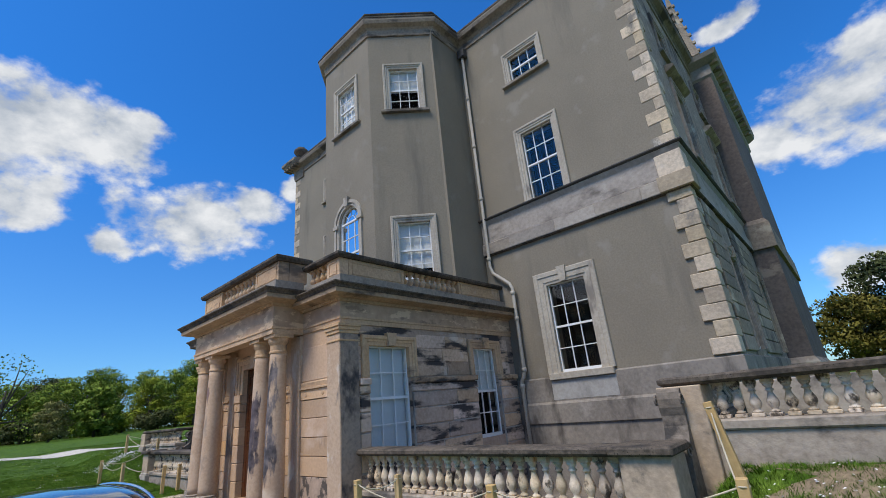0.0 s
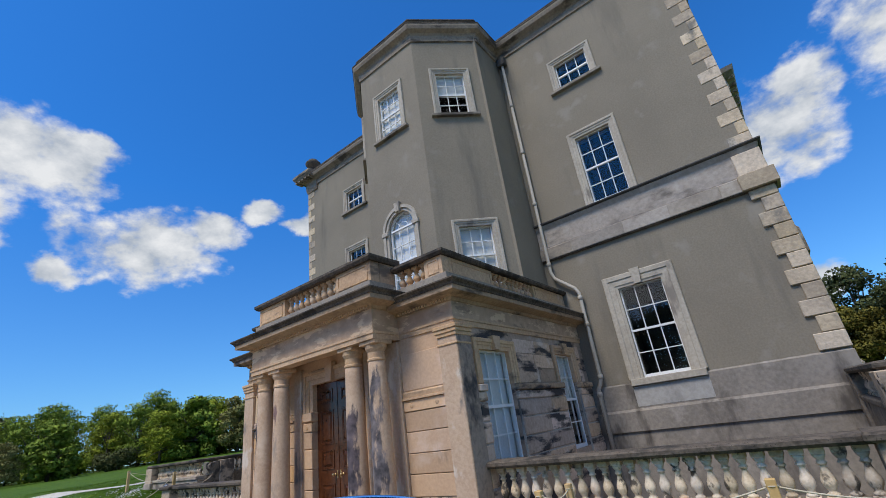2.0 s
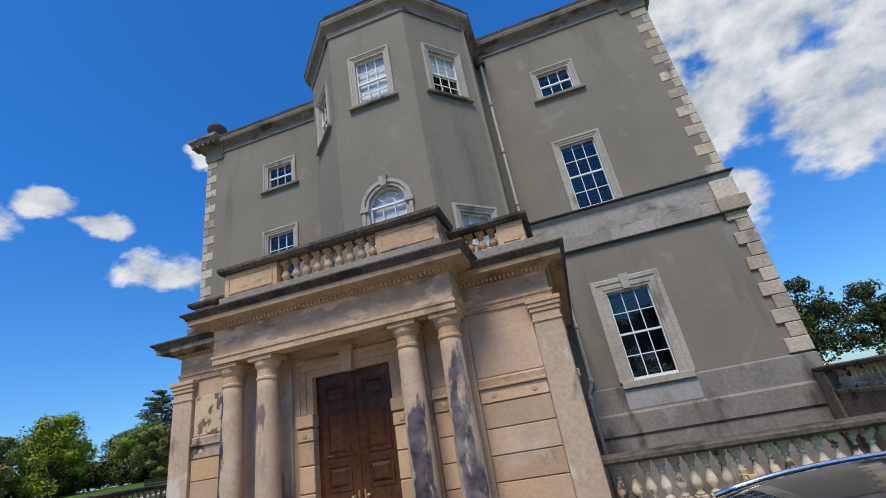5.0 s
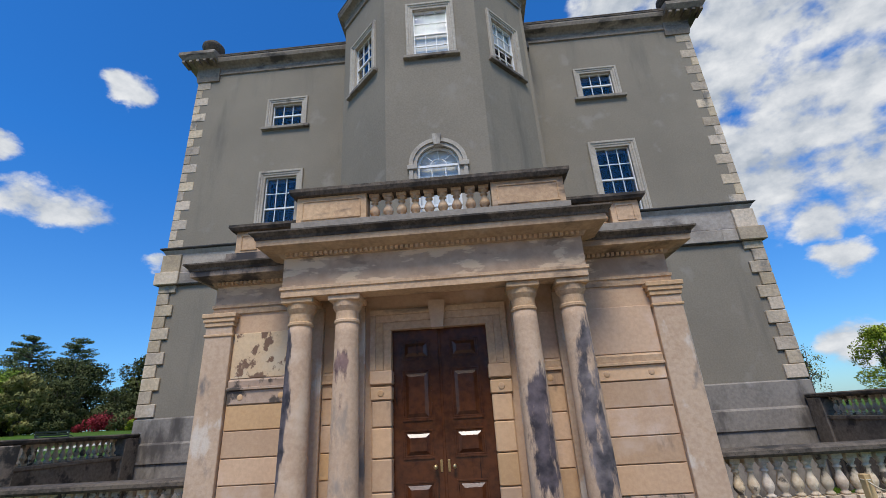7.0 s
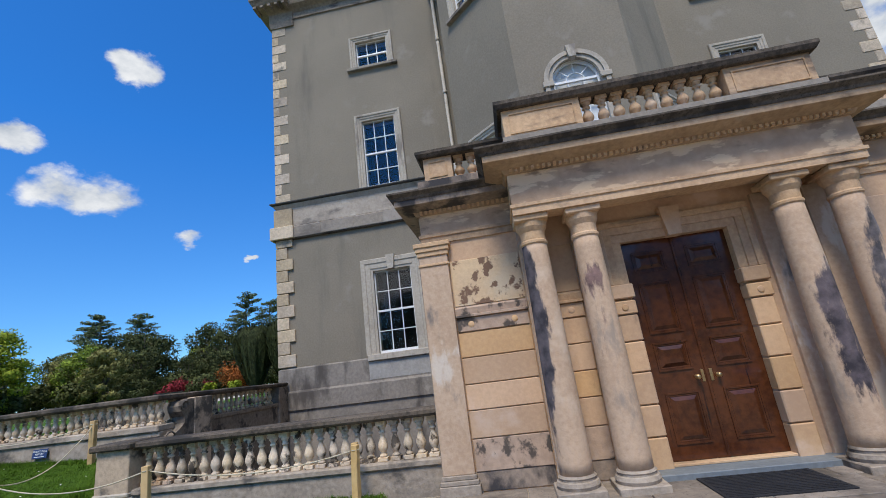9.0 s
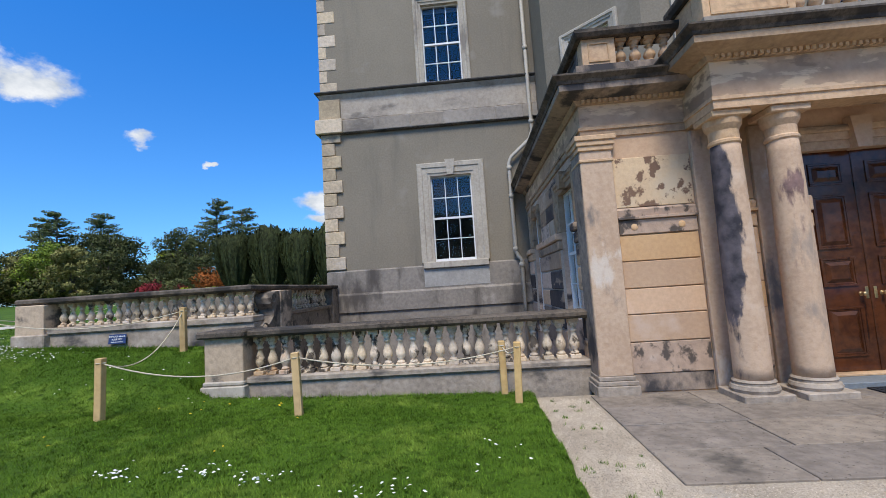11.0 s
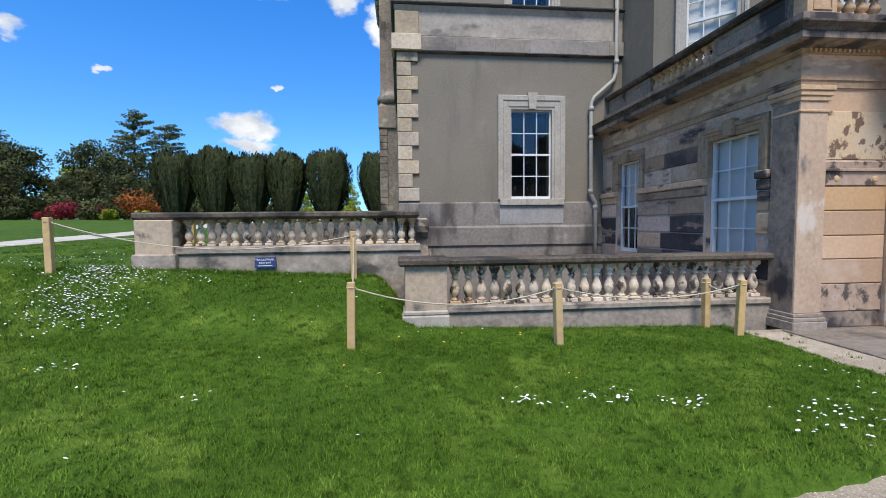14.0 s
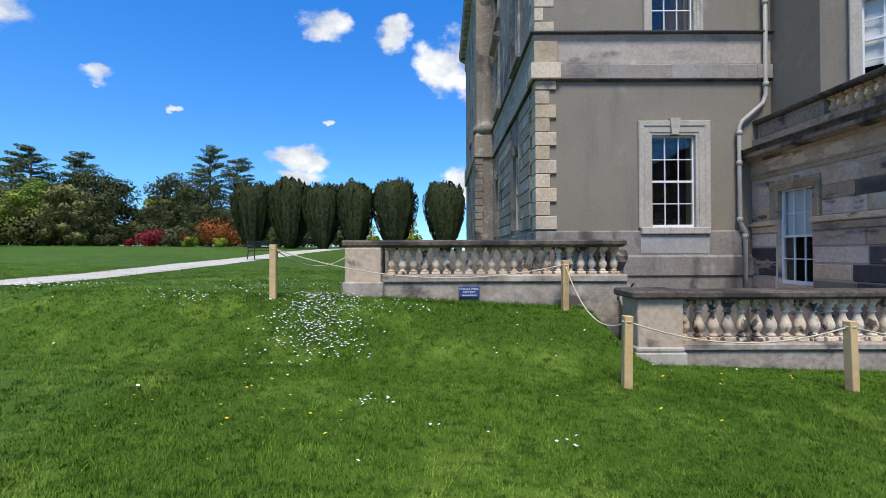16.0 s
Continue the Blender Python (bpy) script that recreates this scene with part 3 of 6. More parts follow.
def make_window(parent, m, half, z0, z1, cols, rows_n, arch, sill=None, key=False, blind=0.0, surround=SURROUND, proud=0.06, label="", jamb=None):
    """A sash window in a stone architrave. Its plane is the wall's face (u along, outside towards -v)."""
    bm = bmesh.new()
    prof = [(-0.02, 0.16), (-0.02, -proud * 0.35), (0.055, -proud * 0.5), (0.06, -proud * 0.8), (arch * 0.55, -proud * 0.9), (arch * 0.62, -proud * 1.3), (arch - 0.02, -proud * 1.35), (arch, -proud), (arch, 0.16)]
    rows = []
    foot = z0 if jamb is None else jamb
    for u, z, du, dz in ((-half, foot, -1, 0), (-half, z1, -1, 1), (half, z1, 1, 1), (half, foot, 1, 0)):
        rows.append([bm.verts.new((u + du * o, v, z + dz * o)) for o, v in prof])
    for ra, rb in zip(rows, rows[1:]):
        for k in range(len(prof) - 1):
            bm.faces.new((ra[k], ra[k + 1], rb[k + 1], rb[k]))
    bm.faces.new(rows[0]), bm.faces.new(rows[-1][::-1])
    w = part("window", bm, surround, parent, label)
    w.matrix_basis = m
    if key:
        bm = bmesh.new()
        z = z1 + arch + 0.06
        vs = [(-0.09, z1 - 0.02), (0.09, z1 - 0.02), (0.14, z), (-0.14, z)]
        lo = [bm.verts.new((u, -proud * 2.0, zz)) for u, zz in vs]
        hi = [bm.verts.new((u, 0.05, zz)) for u, zz in vs]
        bm.faces.new(lo), bm.faces.new(hi[::-1])
        for i in range(4):
            bm.faces.new((lo[i], lo[(i + 1) % 4], hi[(i + 1) % 4], hi[i]))
        part("keystone", bm, surround, w)
    if sill:
        part("sill", boxed(-sill[0], sill[0], -0.13, 0.14, sill[1] + (0 if arch > 0.3 else 0.05), z0 + 0.004, 0.012), surround if arch > 0.3 else SILL, w)
    # sashes
    g, bar, mid = 0.055, 0.024, (z0 + z1) / 2
    bm = bmesh.new()
    for s in (-1, 1):
        box(bm, min(s * half, s * (half - g)), max(s * half, s * (half - g)), 0.085, 0.17, z0, z1)
    box(bm, -half + g, half - g, 0.085, 0.17, z1 - g, z1)
    box(bm, -half + g, half - g, 0.07, 0.17, z0, z0 + g + 0.03)
    box(bm, -half + g, half - g, 0.08, 0.15, mid - 0.028, mid + 0.028)
    part("sash_frame", bm, WHITE, w, "white painted sash frame")
    pw, ph = (2 * half - 2 * g) / cols, (z1 - z0 - 2 * g) / rows_n
    first = None
    for i in range(1, cols):
        p = pose(-half + g + i * pw, 0, 0)
        if first is None:
            first = part("glazing_bar", boxed(-bar / 2, bar / 2, 0.098, 0.135, z0 + g, z1 - g), WHITE, w, "slender white glazing bar")
            first.matrix_basis = p
        else:
            again(first, p, w)
    first = None
    for j in range(1, rows_n):
        z = z0 + g + j * ph
        if abs(z - mid) > 0.05:
            if first is None:
                first = part("glazing_bar", boxed(-half + g, half - g, 0.1, 0.134, -bar / 2, bar / 2), WHITE, w, "slender white glazing bar")
                first.matrix_basis = pose(0, 0, z)
            else:
                again(first, pose(0, 0, z), w)
    first = None
    for i in range(cols):
        for j in range(rows_n):
            p = pose(-half + g + (i + 0.5) * pw, 0.118, z0 + g + (j + 0.5) * ph, 0, 0, 0) @ pose(0, 0, 0, random.uniform(-0.5, 0.5), 0, random.uniform(-0.5, 0.5))
            if first is None:
                first = part("pane", sheet(pw, ph), GLASS if blind < 0.5 else THINGLASS, w)
                first.matrix_basis = p
                o = first
            else:
                o = again(first, p, w)
            o.visible_shadow = False
    if blind:
        part("blind", boxed(-half, half, 0.2, 0.21, z1 - (z1 - z0) * blind, z1), BLIND, w, "drawn white blind")
    # near-black box: the unlit depth of the room put into its colour
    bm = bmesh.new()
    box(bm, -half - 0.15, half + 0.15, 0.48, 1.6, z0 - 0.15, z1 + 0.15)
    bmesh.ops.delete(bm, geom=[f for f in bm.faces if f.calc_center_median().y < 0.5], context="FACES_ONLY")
    part("room", bm, ROOM, w, "shallow box behind the glass, coloured near-black as unlit room")
    return w


def sheet(w, h):
    """One clear pane."""
    bm = bmesh.new()
    bm.faces.new([bm.verts.new(p) for p in ((-w / 2, 0, -h / 2), (w / 2, 0, -h / 2), (w / 2, 0, h / 2), (-w / 2, 0, h / 2))])
    return bm


def at(u, y, rz=0):
    return pose(u, y, 0, 0, 0, rz)


WING = 5.74
LOWW, MIDW, TOPW = (0.605, 2.19, 4.70), (0.58, 7.47, 9.93), (0.58, 12.03, 13.14)
for s in (-1, 1):
    c = A + s * WING
    bm = bmesh.new()
    u0, u1 = sorted((A + s * 3.1, A + s * 9.42))
    panel(bm, pose(0, FACE, 0), u0, u1, -0.7, 15.0, [(c - w, c + w, a, b) for w, a, b in (LOWW, MIDW, TOPW)], 0.5)
    part("wall", bm, RENDER, house, "grey-brown lime render with rain streaks")
    low = make_window(house, at(c, FACE), *LOWW, 3, 4, 0.36, sill=(0.92, 2.02), key=True)
    part("render_patch", boxed(c - 0.92, c + 0.92, FACE - 0.056, FACE - 0.04, 1.5, 2.0, 0.004), PATCH, house, "pale patch of newer render under the sill")
    mid = make_window(house, at(c, FACE), *MIDW, 3, 4, 0.22, blind=0.0)
    top = make_window(house, at(c, FACE), *TOPW, 3, 2, 0.20, sill=(0.9, 11.87))

# the canted bay
BAY = [(-3.1, FACE), (-3.1, 9.83), (-1.37, 8.1), (1.37, 8.1), (3.1, 9.83), (3.1, FACE)]
ARCH_R, SPRING = 0.56, 7.78
bm = bmesh.new()
panel(bm, at(A, 8.1), -1.37, 1.37, 4.2, 15.0, [(-0.53, 0.53, 11.42, 13.3), (-ARCH_R, ARCH_R, 5.6, SPRING + ARCH_R)], 0.45)
# spandrels close the square opening to an arch
for s in (-1, 1):
    ring = [(s * ARCH_R * math.cos(a), SPRING + ARCH_R * math.sin(a)) for a in np.linspace(0, math.pi / 2, 9)] + [(s * ARCH_R, SPRING + ARCH_R)]
    f0 = [bm.verts.new((A + u, 8.104, z)) for u, z in ring]
    f1 = [bm.verts.new((A + u, 8.4, z)) for u, z in ring]
    bm.faces.new(f0)
    for i in range(len(ring) - 1):
        bm.faces.new((f0[i], f0[i + 1], f1[i + 1], f1[i]))
for s in (-1, 1):
    cu = 1.73 * math.sqrt(2) / 2
    m = at(A + s * 2.235, 8.965, s * 45)
    panel(bm, m, -cu, cu, 4.2, 15.0, [(-0.53, 0.53, 11.42, 13.25), (-0.53, 0.53, 5.3, 7.2)], 0.4)
    panel(bm, at(A + s * 3.1, (9.83 + FACE) / 2, s * 90), -(FACE - 9.83) / 2 - 0.1, (FACE - 9.83) / 2, 4.2, 15.0, [], 0.4)
part("bay_wall", bm, RENDER, house, "grey-brown rendered canted bay")
make_window(house, at(A, 8.1), 0.53, 11.42, 13.3, 3, 4, 0.2, sill=(0.82, 11.27), blind=0.9)
for s in (-1, 1):
    m = at(A + s * 2.235, 8.965, s * 45)
    make_window(house, m, 0.53, 11.42, 13.25, 3, 4, 0.2, sill=(0.84, 11.27), blind=0.5 if s > 0 else 0.0)
    make_window(house, m, 0.53, 5.3, 7.2, 3, 4, 0.2, blind=0.8)


def arched_window(parent, m):
    bm = bmesh.new()
    for ra, rb, v in ((ARCH_R - 0.01, ARCH_R + 0.10, -0.03), (ARCH_R + 0.09, ARCH_R + 0.2, -0.07)):
        arc = np.linspace(0, math.pi, 25)
        rows = [[(r * math.cos(a), vv, SPRING + r * math.sin(a)) for r, vv in ((ra, v), (rb, v), (rb, 0.05), (ra, 0.05))] for a in arc]
        rows = [[(ra, v, 5.6), (rb, v, 5.6), (rb, 0.05, 5.6), (ra, 0.05, 5.6)]] + rows + [[(-ra, v, 5.6), (-rb, v, 5.6), (-rb, 0.05, 5.6), (-ra, 0.05, 5.6)]]
        vs = [[bm.verts.new(p) for p in row] for row in rows]
        for a, b in zip(vs, vs[1:]):
            for j in range(4):
                bm.faces.new((a[j], a[(j + 1) % 4], b[(j + 1) % 4], b[j]))
    for s in (-1, 1):
        box(bm, min(s * (ARCH_R - 0.02), s * (ARCH_R + 0.24)), max(s * (ARCH_R - 0.02), s * (ARCH_R + 0.24)), -0.1, 0.05, SPRING - 0.14, SPRING + 0.0, 0.01)
    w = part("window", bm, SURROUND, parent, "round-headed window in a moulded stone arch")
    w.matrix_basis = m
    bm = bmesh.new()
    top = SPRING + ARCH_R
    vs = [(-0.08, top - 0.03), (0.08, top - 0.03), (0.12, top + 0.3), (-0.12, top + 0.3)]
    lo, hi = [bm.verts.new((u, -0.13, z)) for u, z in vs], [bm.verts.new((u, 0.04, z)) for u, z in vs]
    bm.faces.new(lo), bm.faces.new(hi[::-1])
    for i in range(4):
        bm.faces.new((lo[i], lo[(i + 1) % 4], hi[(i + 1) % 4], hi[i]))
    part("keystone", bm, SURROUND, w)
    bm = bmesh.new()
    arc = np.linspace(0, math.pi, 25)
    ring = [[(r * math.cos(a), v, SPRING + r * math.sin(a)) for r, v in ((ARCH_R - 0.06, 0.09), (ARCH_R, 0.09), (ARCH_R, 0.16), (ARCH_R - 0.06, 0.16))] for a in arc]
    vs = [[bm.verts.new(p) for p in row] for row in ring]
    for a, b in zip(vs, vs[1:]):
        for j in range(4):
            bm.faces.new((a[j], a[(j + 1) % 4], b[(j + 1) % 4], b[j]))
    for s in (-1, 1):
        box(bm, min(s * ARCH_R, s * (ARCH_R - 0.06)), max(s * ARCH_R, s * (ARCH_R - 0.06)), 0.09, 0.16, 5.6, SPRING)
    box(bm, -ARCH_R, ARCH_R, 0.08, 0.15, SPRING - 0.03, SPRING + 0.03)
    box(bm, -ARCH_R, ARCH_R, 0.08, 0.15, 6.6, 6.66)
    for u in (-0.18, 0.18):
        box(bm, u - 0.012, u + 0.012, 0.1, 0.135, 5.6, SPRING)
    for z in (6.1, 7.2):
        box(bm, -ARCH_R, ARCH_R, 0.1, 0.135, z - 0.012, z + 0.012)
    for a in (45, 90, 135):
        a = radians(a)
        tube(bm, [(0.2 * math.cos(a), 0.115, SPRING + 0.2 * math.sin(a)), (0.52 * math.cos(a), 0.115, SPRING + 0.52 * math.sin(a))], 0.013, 4)
    tube(bm, [(0.22 * math.cos(a), 0.115, SPRING + 0.22 * math.sin(a)) for a in np.linspace(0, math.pi, 13)], 0.013, 4)
    part("sash_frame", bm, WHITE, w, "white fanlight and glazing bars")
    bm = bmesh.new()
    pts = [(ARCH_R, 5.6)] + [(ARCH_R * math.cos(a), SPRING + ARCH_R * math.sin(a)) for a in arc] + [(-ARCH_R, 5.6)]
    bm.faces.new([bm.verts.new((u, 0.118, z)) for u, z in pts])
    part("pane", bm, THINGLASS, w).visible_shadow = False
    bm = bmesh.new()
    bm.faces.new([bm.verts.new((u, 0.22, z)) for u, z in pts])
    part("blind", bm, BLIND, w, "white shutter behind the glass")


arched_window(house, at(A, 8.1))

# horizontal mouldings of the entrance front
for s in (-1, 1):
    ends = sorted((A + s * 3.12, A + s * 9.42))
    path = [(ends[0], FACE), (ends[1], FACE)]
    side = [(A + s * 9.42, FACE + 24), (A + s * 9.42, FACE)] if s < 0 else [(A + s * 9.42, FACE), (A + s * 9.42, FACE + 24)]
    long = (side[:1] + path) if s < 0 else (path + side[1:])
    for name, prof, mt in (
        ("string_course", [(0, 7.36), (0.14, 7.37), (0.18, 7.40), (0.18, 7.43), (0.0, 7.47)], LEAD),
        ("band_course", [(0, 6.17), (0.11, 6.17), (0.11, 6.54), (0.05, 6.58), (0, 6.60)], STRING),
        ("band_panel", [(0, 6.60), (0.025, 6.60), (0.025, 7.22), (0.10, 7.34), (0.10, 7.36), (0, 7.36)], STRING),
        ("plinth", [(0, 1.46), (0.05, 1.46), (0.05, 2.08), (0, 2.12)], PLINTH),
        ("plinth", [(0, 0.92), (0.12, 0.92), (0.12, 1.40), (0.05, 1.46), (0, 1.46)], PLINTH),
        ("plinth", [(0, -0.7), (0.07, -0.7), (0.07, 0.92), (0, 0.92)], PLINTH),
        ("coping", [(0.30, 15.40), (0.36, 15.42), (0.36, 15.465), (0.30, 15.48)], RAILSTONE),
        ("coping", [(-0.3, 15.70), (0.11, 15.70), (0.14, 15.73), (0.14, 15.77), (-0.3, 15.79)], RAILSTONE),
        # dark strip under the band, its underside shadow line put into colour
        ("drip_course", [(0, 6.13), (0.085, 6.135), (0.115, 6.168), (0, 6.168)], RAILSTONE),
        ("cornice", [(0, 14.78), (0.05, 14.80), (0.05, 15.05), (0.12, 15.12), (0.30, 15.22), (0.34, 15.34), (0.34, 15.42), (0.10, 15.54), (0.10, 15.70), (0, 15.70)], TOPSTONE),
    ):
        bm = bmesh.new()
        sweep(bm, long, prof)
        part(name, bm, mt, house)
    # the band is laid in blocks of uneven tone
    lot = random.Random(40 + s)
    u = ends[0] + (0.62 if s < 0 else 0)
    stop = ends[1] - (0 if s < 0 else 0.62)
    while u < stop - 0.05:
        w = min(lot.uniform(0.7, 1.7), stop - u)
        if stop - u - w < 0.35:
            w = stop - u
        part("band_stone", boxed(u + 0.004, u + w - 0.004, FACE - 0.115 - lot.uniform(0, 0.012), FACE - 0.02, 6.176, 6.545 + lot.uniform(-0.006, 0.008), 0.008), STRING, house)
        u += w
    # broken-out corner of the great entablature, with blocks under it
    bm = bmesh.new()
    corner = [(A - 9.42, FACE + 1.2), (A - 9.42, FACE), (A - 8.6, FACE)] if s < 0 else [(A + 8.6, FACE), (A + 9.42, FACE), (A + 9.42, FACE + 1.2)]
    sweep(bm, corner, [(0, 14.50), (0.06, 14.50), (0.10, 14.70), (0.10, 15.10), (0.16, 15.15), (0.5, 15.25), (0.62, 15.42), (0.62, 15.56), (0.0, 15.70)])
    part("cornice", bm, TOPSTONE, house, "corner entablature with modillion blocks")
    first = None
    for i in range(5):
        x = A + s * (8.75 + i * 0.28)
        if first is None:
            first = part("modillion", boxed(-0.06, 0.06, -0.42, 0.02, -0.1, 0.0, 0.01), TOPSTONE, house)
            first.matrix_basis = pose(x, FACE - 0.1, 15.24)
        else:
            again(first, pose(x, FACE - 0.1, 15.24), house)
    # urn
    bm = bmesh.new()
    lathe(bm, [(0.24, 15.63), (0.24, 15.82), (0.15, 15.9), (0.14, 16.06), (0.31, 16.2), (0.42, 16.36), (0.42, 16.46), (0.34, 16.55), (0.22, 16.6), (0.26, 16.65), (0.10, 16.74), (0.04, 16.78)], 20, A + s * 9.2, FACE + 0.15)
    part("urn", bm, RAILSTONE, house, "weathered stone urn", True)
    # quoins, long and short by turns
    first = {}
    z, n = 2.14, 0
    while z < 14.2:
        if not 5.95 < z < 7.3:
            wide = n % 2 == 0
            hgt = 0.375
            key = (wide, z > 7)
            if z > 7:
                w0 = 0.50 if wide else 0.21
            else:
                w0 = 0.54 if wide else 0.36
            m = pose(A + s * 9.44, FACE - 0.03, z + random.uniform(-0.006, 0.006))
            if key not in first:
                xa, xb = sorted((0.03 * s, -s * w0))
                first[key] = part("quoin", boxed(xa, xb, -0.035 if z < 7 else 0.012, 0.7 if not wide else 0.4, 0.008, hgt - 0.008, 0.014), QUOIN, house)
                first[key].matrix_basis = m
            else:
                again(first[key], m, house)
        z += 0.375
        n += 1
    x0, x1 = sorted((A + s * 9.60, A + s * 8.80))
    part("quoin", boxed(x0, x1, FACE - 0.19, FACE + 0.5, 6.16, 6.58, 0.015), QUOIN, house)
    x0, x1 = sorted((A + s * 9.50, A + s * 8.86))
    part("quoin", boxed(x0, x1, FACE - 0.10, FACE + 0.5, 6.6, 7.2, 0.015), QUOIN, house)

bm = bmesh.new()
sweep(bm, [(A + x, y) for x, y in BAY], [(0, 14.75), (0.05, 14.77), (0.05, 15.05), (0.10, 15.12), (0.24, 15.20), (0.28, 15.32), (0.28, 15.42), (0.10, 15.52), (0.10, 15.72), (-0.3, 15.72), (-0.3, 14.75)])
part("cornice", bm, TOPSTONE, house, "stone cornice round the bay")
for prof in ([(0.22, 15.40), (0.30, 15.42), (0.30, 15.455), (0.24, 15.47)], [(-0.3, 15.72), (0.11, 15.72), (0.14, 15.75), (0.14, 15.79), (-0.3, 15.81)]):
    bm = bmesh.new()
    sweep(bm, [(A + x, y) for x, y in BAY], prof)
    part("coping", bm, RAILSTONE, house, "dark weathered coping")
bm = bmesh.new()
f = [bm.verts.new((A + x, y, 15.42)) for x, y in BAY]
bm.faces.new(f)
box(bm, A - 9.2, A + 9.2, FACE + 0.1, FACE + 23.9, 15.1, 15.45)
part("roof", bm, LEAD, house, "flat lead roof behind the parapet")

# rainwater pipes in the angles of the bay
for s in (-1, 1):
    bm = bmesh.new()
    y = FACE - 0.14
    pts = [(3.34, 14.45), (3.34, 5.75), (3.42, 5.5), (3.98, 5.02), (4.06, 4.85), (4.06, 2.35), (4.0, 2.2), (3.92, 2.1), (3.92, -0.5)]
    tube(bm, [(A + s * r, y, z) for r, z in pts], 0.055, 10)
    for r, z in ((3.34, 12.4), (3.34, 10.3), (3.34, 8.2), (3.34, 6.0), (4.06, 4.7), (4.06, 3.9), (4.06, 2.4), (3.92, 1.95)):
        lathe(bm, [(0.056, z - 0.06), (0.075, z - 0.05), (0.075, z + 0.05), (0.056, z + 0.06)], 10, A + s * r, y)
    pipe = part("downpipe", bm, PIPE, house, "cream painted cast-iron downpipe", True)
    part("hopper", boxed(A + s * 3.34 - 0.16, A + s * 3.34 + 0.16, y - 0.13, y + 0.13, 14.35, 14.72, 0.03), LEAD, pipe, "dark lead hopper head")

# the long side fronts, seen at a slant
for s in (-1, 1):
    x = A + s * 9.42
    bm = bmesh.new()
    holes = []
    for k in range(4):
        c = 3.2 + k * 5.0
        holes += [(c - 0.6, c + 0.6, 2.3, 4.9), (c - 0.6, c + 0.6, 8.0, 10.6), (c - 0.6, c + 0.6, 12.0, 13.4)]
    m = at(x, FACE, 90) if s > 0 else pose(x, FACE + 24, 0, 0, 0, -90)
    panel(bm, m, 0.5 if s > 0 else 0, 24 if s > 0 else 23.5, -0.7, 15.0, holes if s > 0 else [(24 - b, 24 - a, c, d) for a, b, c, d in holes], 0.5)
    part("wall", bm, SIDESTONE, house, "grey ashlar side front")
    for k in range(2):
        c = 3.2 + k * 5.0
        u = c if s > 0 else 24 - c
        wm = m @ pose(u, 0, 0)
        make_window(house, wm, 0.6, 2.3, 4.9, 3, 4, 0.24, key=True, surround=SIDESTONE)
        make_window(house, wm, 0.6, 8.0, 10.6, 3, 4, 0.24, sill=(0.9, 7.8), surround=SIDESTONE)
        make_window(house, wm, 0.6, 12.0, 13.4, 3, 2, 0.2, sill=(0.85, 11.85), surround=SIDESTONE)
        hood = bmesh.new()
        sweep(hood, [(u - 1.0, 0), (u + 1.0, 0)], [(0, 10.95), (0.12, 11.0), (0.28, 11.08), (0.28, 11.16), (0, 11.24)])
        h = part("window_hood", hood, SIDESTONE, house)
        h.matrix_basis = m
    # rusticated ground storey: courses with sunk joints
    for j in range(10):
        z = 2.2 + j * 0.385
        for k in range(5):
            a, b = (0.75, 2.3) if k == 0 else (4.1 + (k - 1) * 5.0, 7.3 + (k - 1) * 5.0)
            if b > 24:
                continue
            u0, u1 = (a, b) if s > 0 else (24 - b, 24 - a)
            bm = boxed(u0, u1, -0.06, 0.02, z + 0.012, z + 0.373, 0.014)
            o = part("stone", bm, SIDESTONE, house)
            o.matrix_basis = m
    # projecting centre with giant half columns
    y0 = FACE + (9.5 if s < 0 else 9.0)
    out = 0.85 if s < 0 else 0.75
    xa, xb = sorted((x, x + s * out))
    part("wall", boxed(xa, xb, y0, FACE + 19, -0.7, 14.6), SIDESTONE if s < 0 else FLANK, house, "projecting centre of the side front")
    bm = bmesh.new()
    pa = [(x + s * out, y0), (x + s * out, FACE + 19)] if s > 0 else [(x + s * out, FACE + 19), (x + s * out, y0)]
    pa = [(x, y0)] + pa if s > 0 else pa + [(x, y0)]
    sweep(bm, pa, [(0, 14.3), (0.08, 14.4), (0.08, 14.9), (0.42, 15.1), (0.5, 15.3), (0, 15.6)])
    part("cornice", bm, STRING, house)
    for name, prof in (("band_course", [(0, 6.2), (0.12, 6.2), (0.12, 7.2), (0, 7.4)]), ("plinth", [(0, -0.7), (0.12, -0.7), (0.12, 1.9), (0, 2.1)])):
        bm = bmesh.new()
        sweep(bm, pa, prof)
        part(name, bm, SIDESTONE, house)
    for k in range(2 if s < 0 else 0):
        bm = bmesh.new()
        lathe(bm, [(0.62, 7.4), (0.62, 7.7), (0.5, 7.85), (0.46, 8.0), (0.40, 13.6), (0.48, 13.7), (0.55, 14.0), (0.55, 14.3)], 20, x + s * (out - 0.44), y0 + 0.42 + k * 3.0)
        part("half_column", bm, SIDESTONE, house, "giant engaged stone column", True)
    for k in range(12 if s < 0 else 0):
        z = 2.15 + k * 0.335
        xx = sorted((x + s * (out - 0.3), x + s * (out + 0.09)))
        part("stone", boxed(xx[0], xx[1], y0 - 0.06, y0 + 1.8, z + 0.012, z + 0.322, 0.012), SIDESTONE, house)
    # blocks under the projecting cornice
    first = None
    for k in range(14):
        p = pose(x + s * (out + 0.24), y0 + 0.1 + k * 0.66, 15.0)
        if first is None:
            first = part("modillion", boxed(-0.17, 0.17, -0.11, 0.11, -0.11, 0.06, 0.015), SIDESTONE, house)
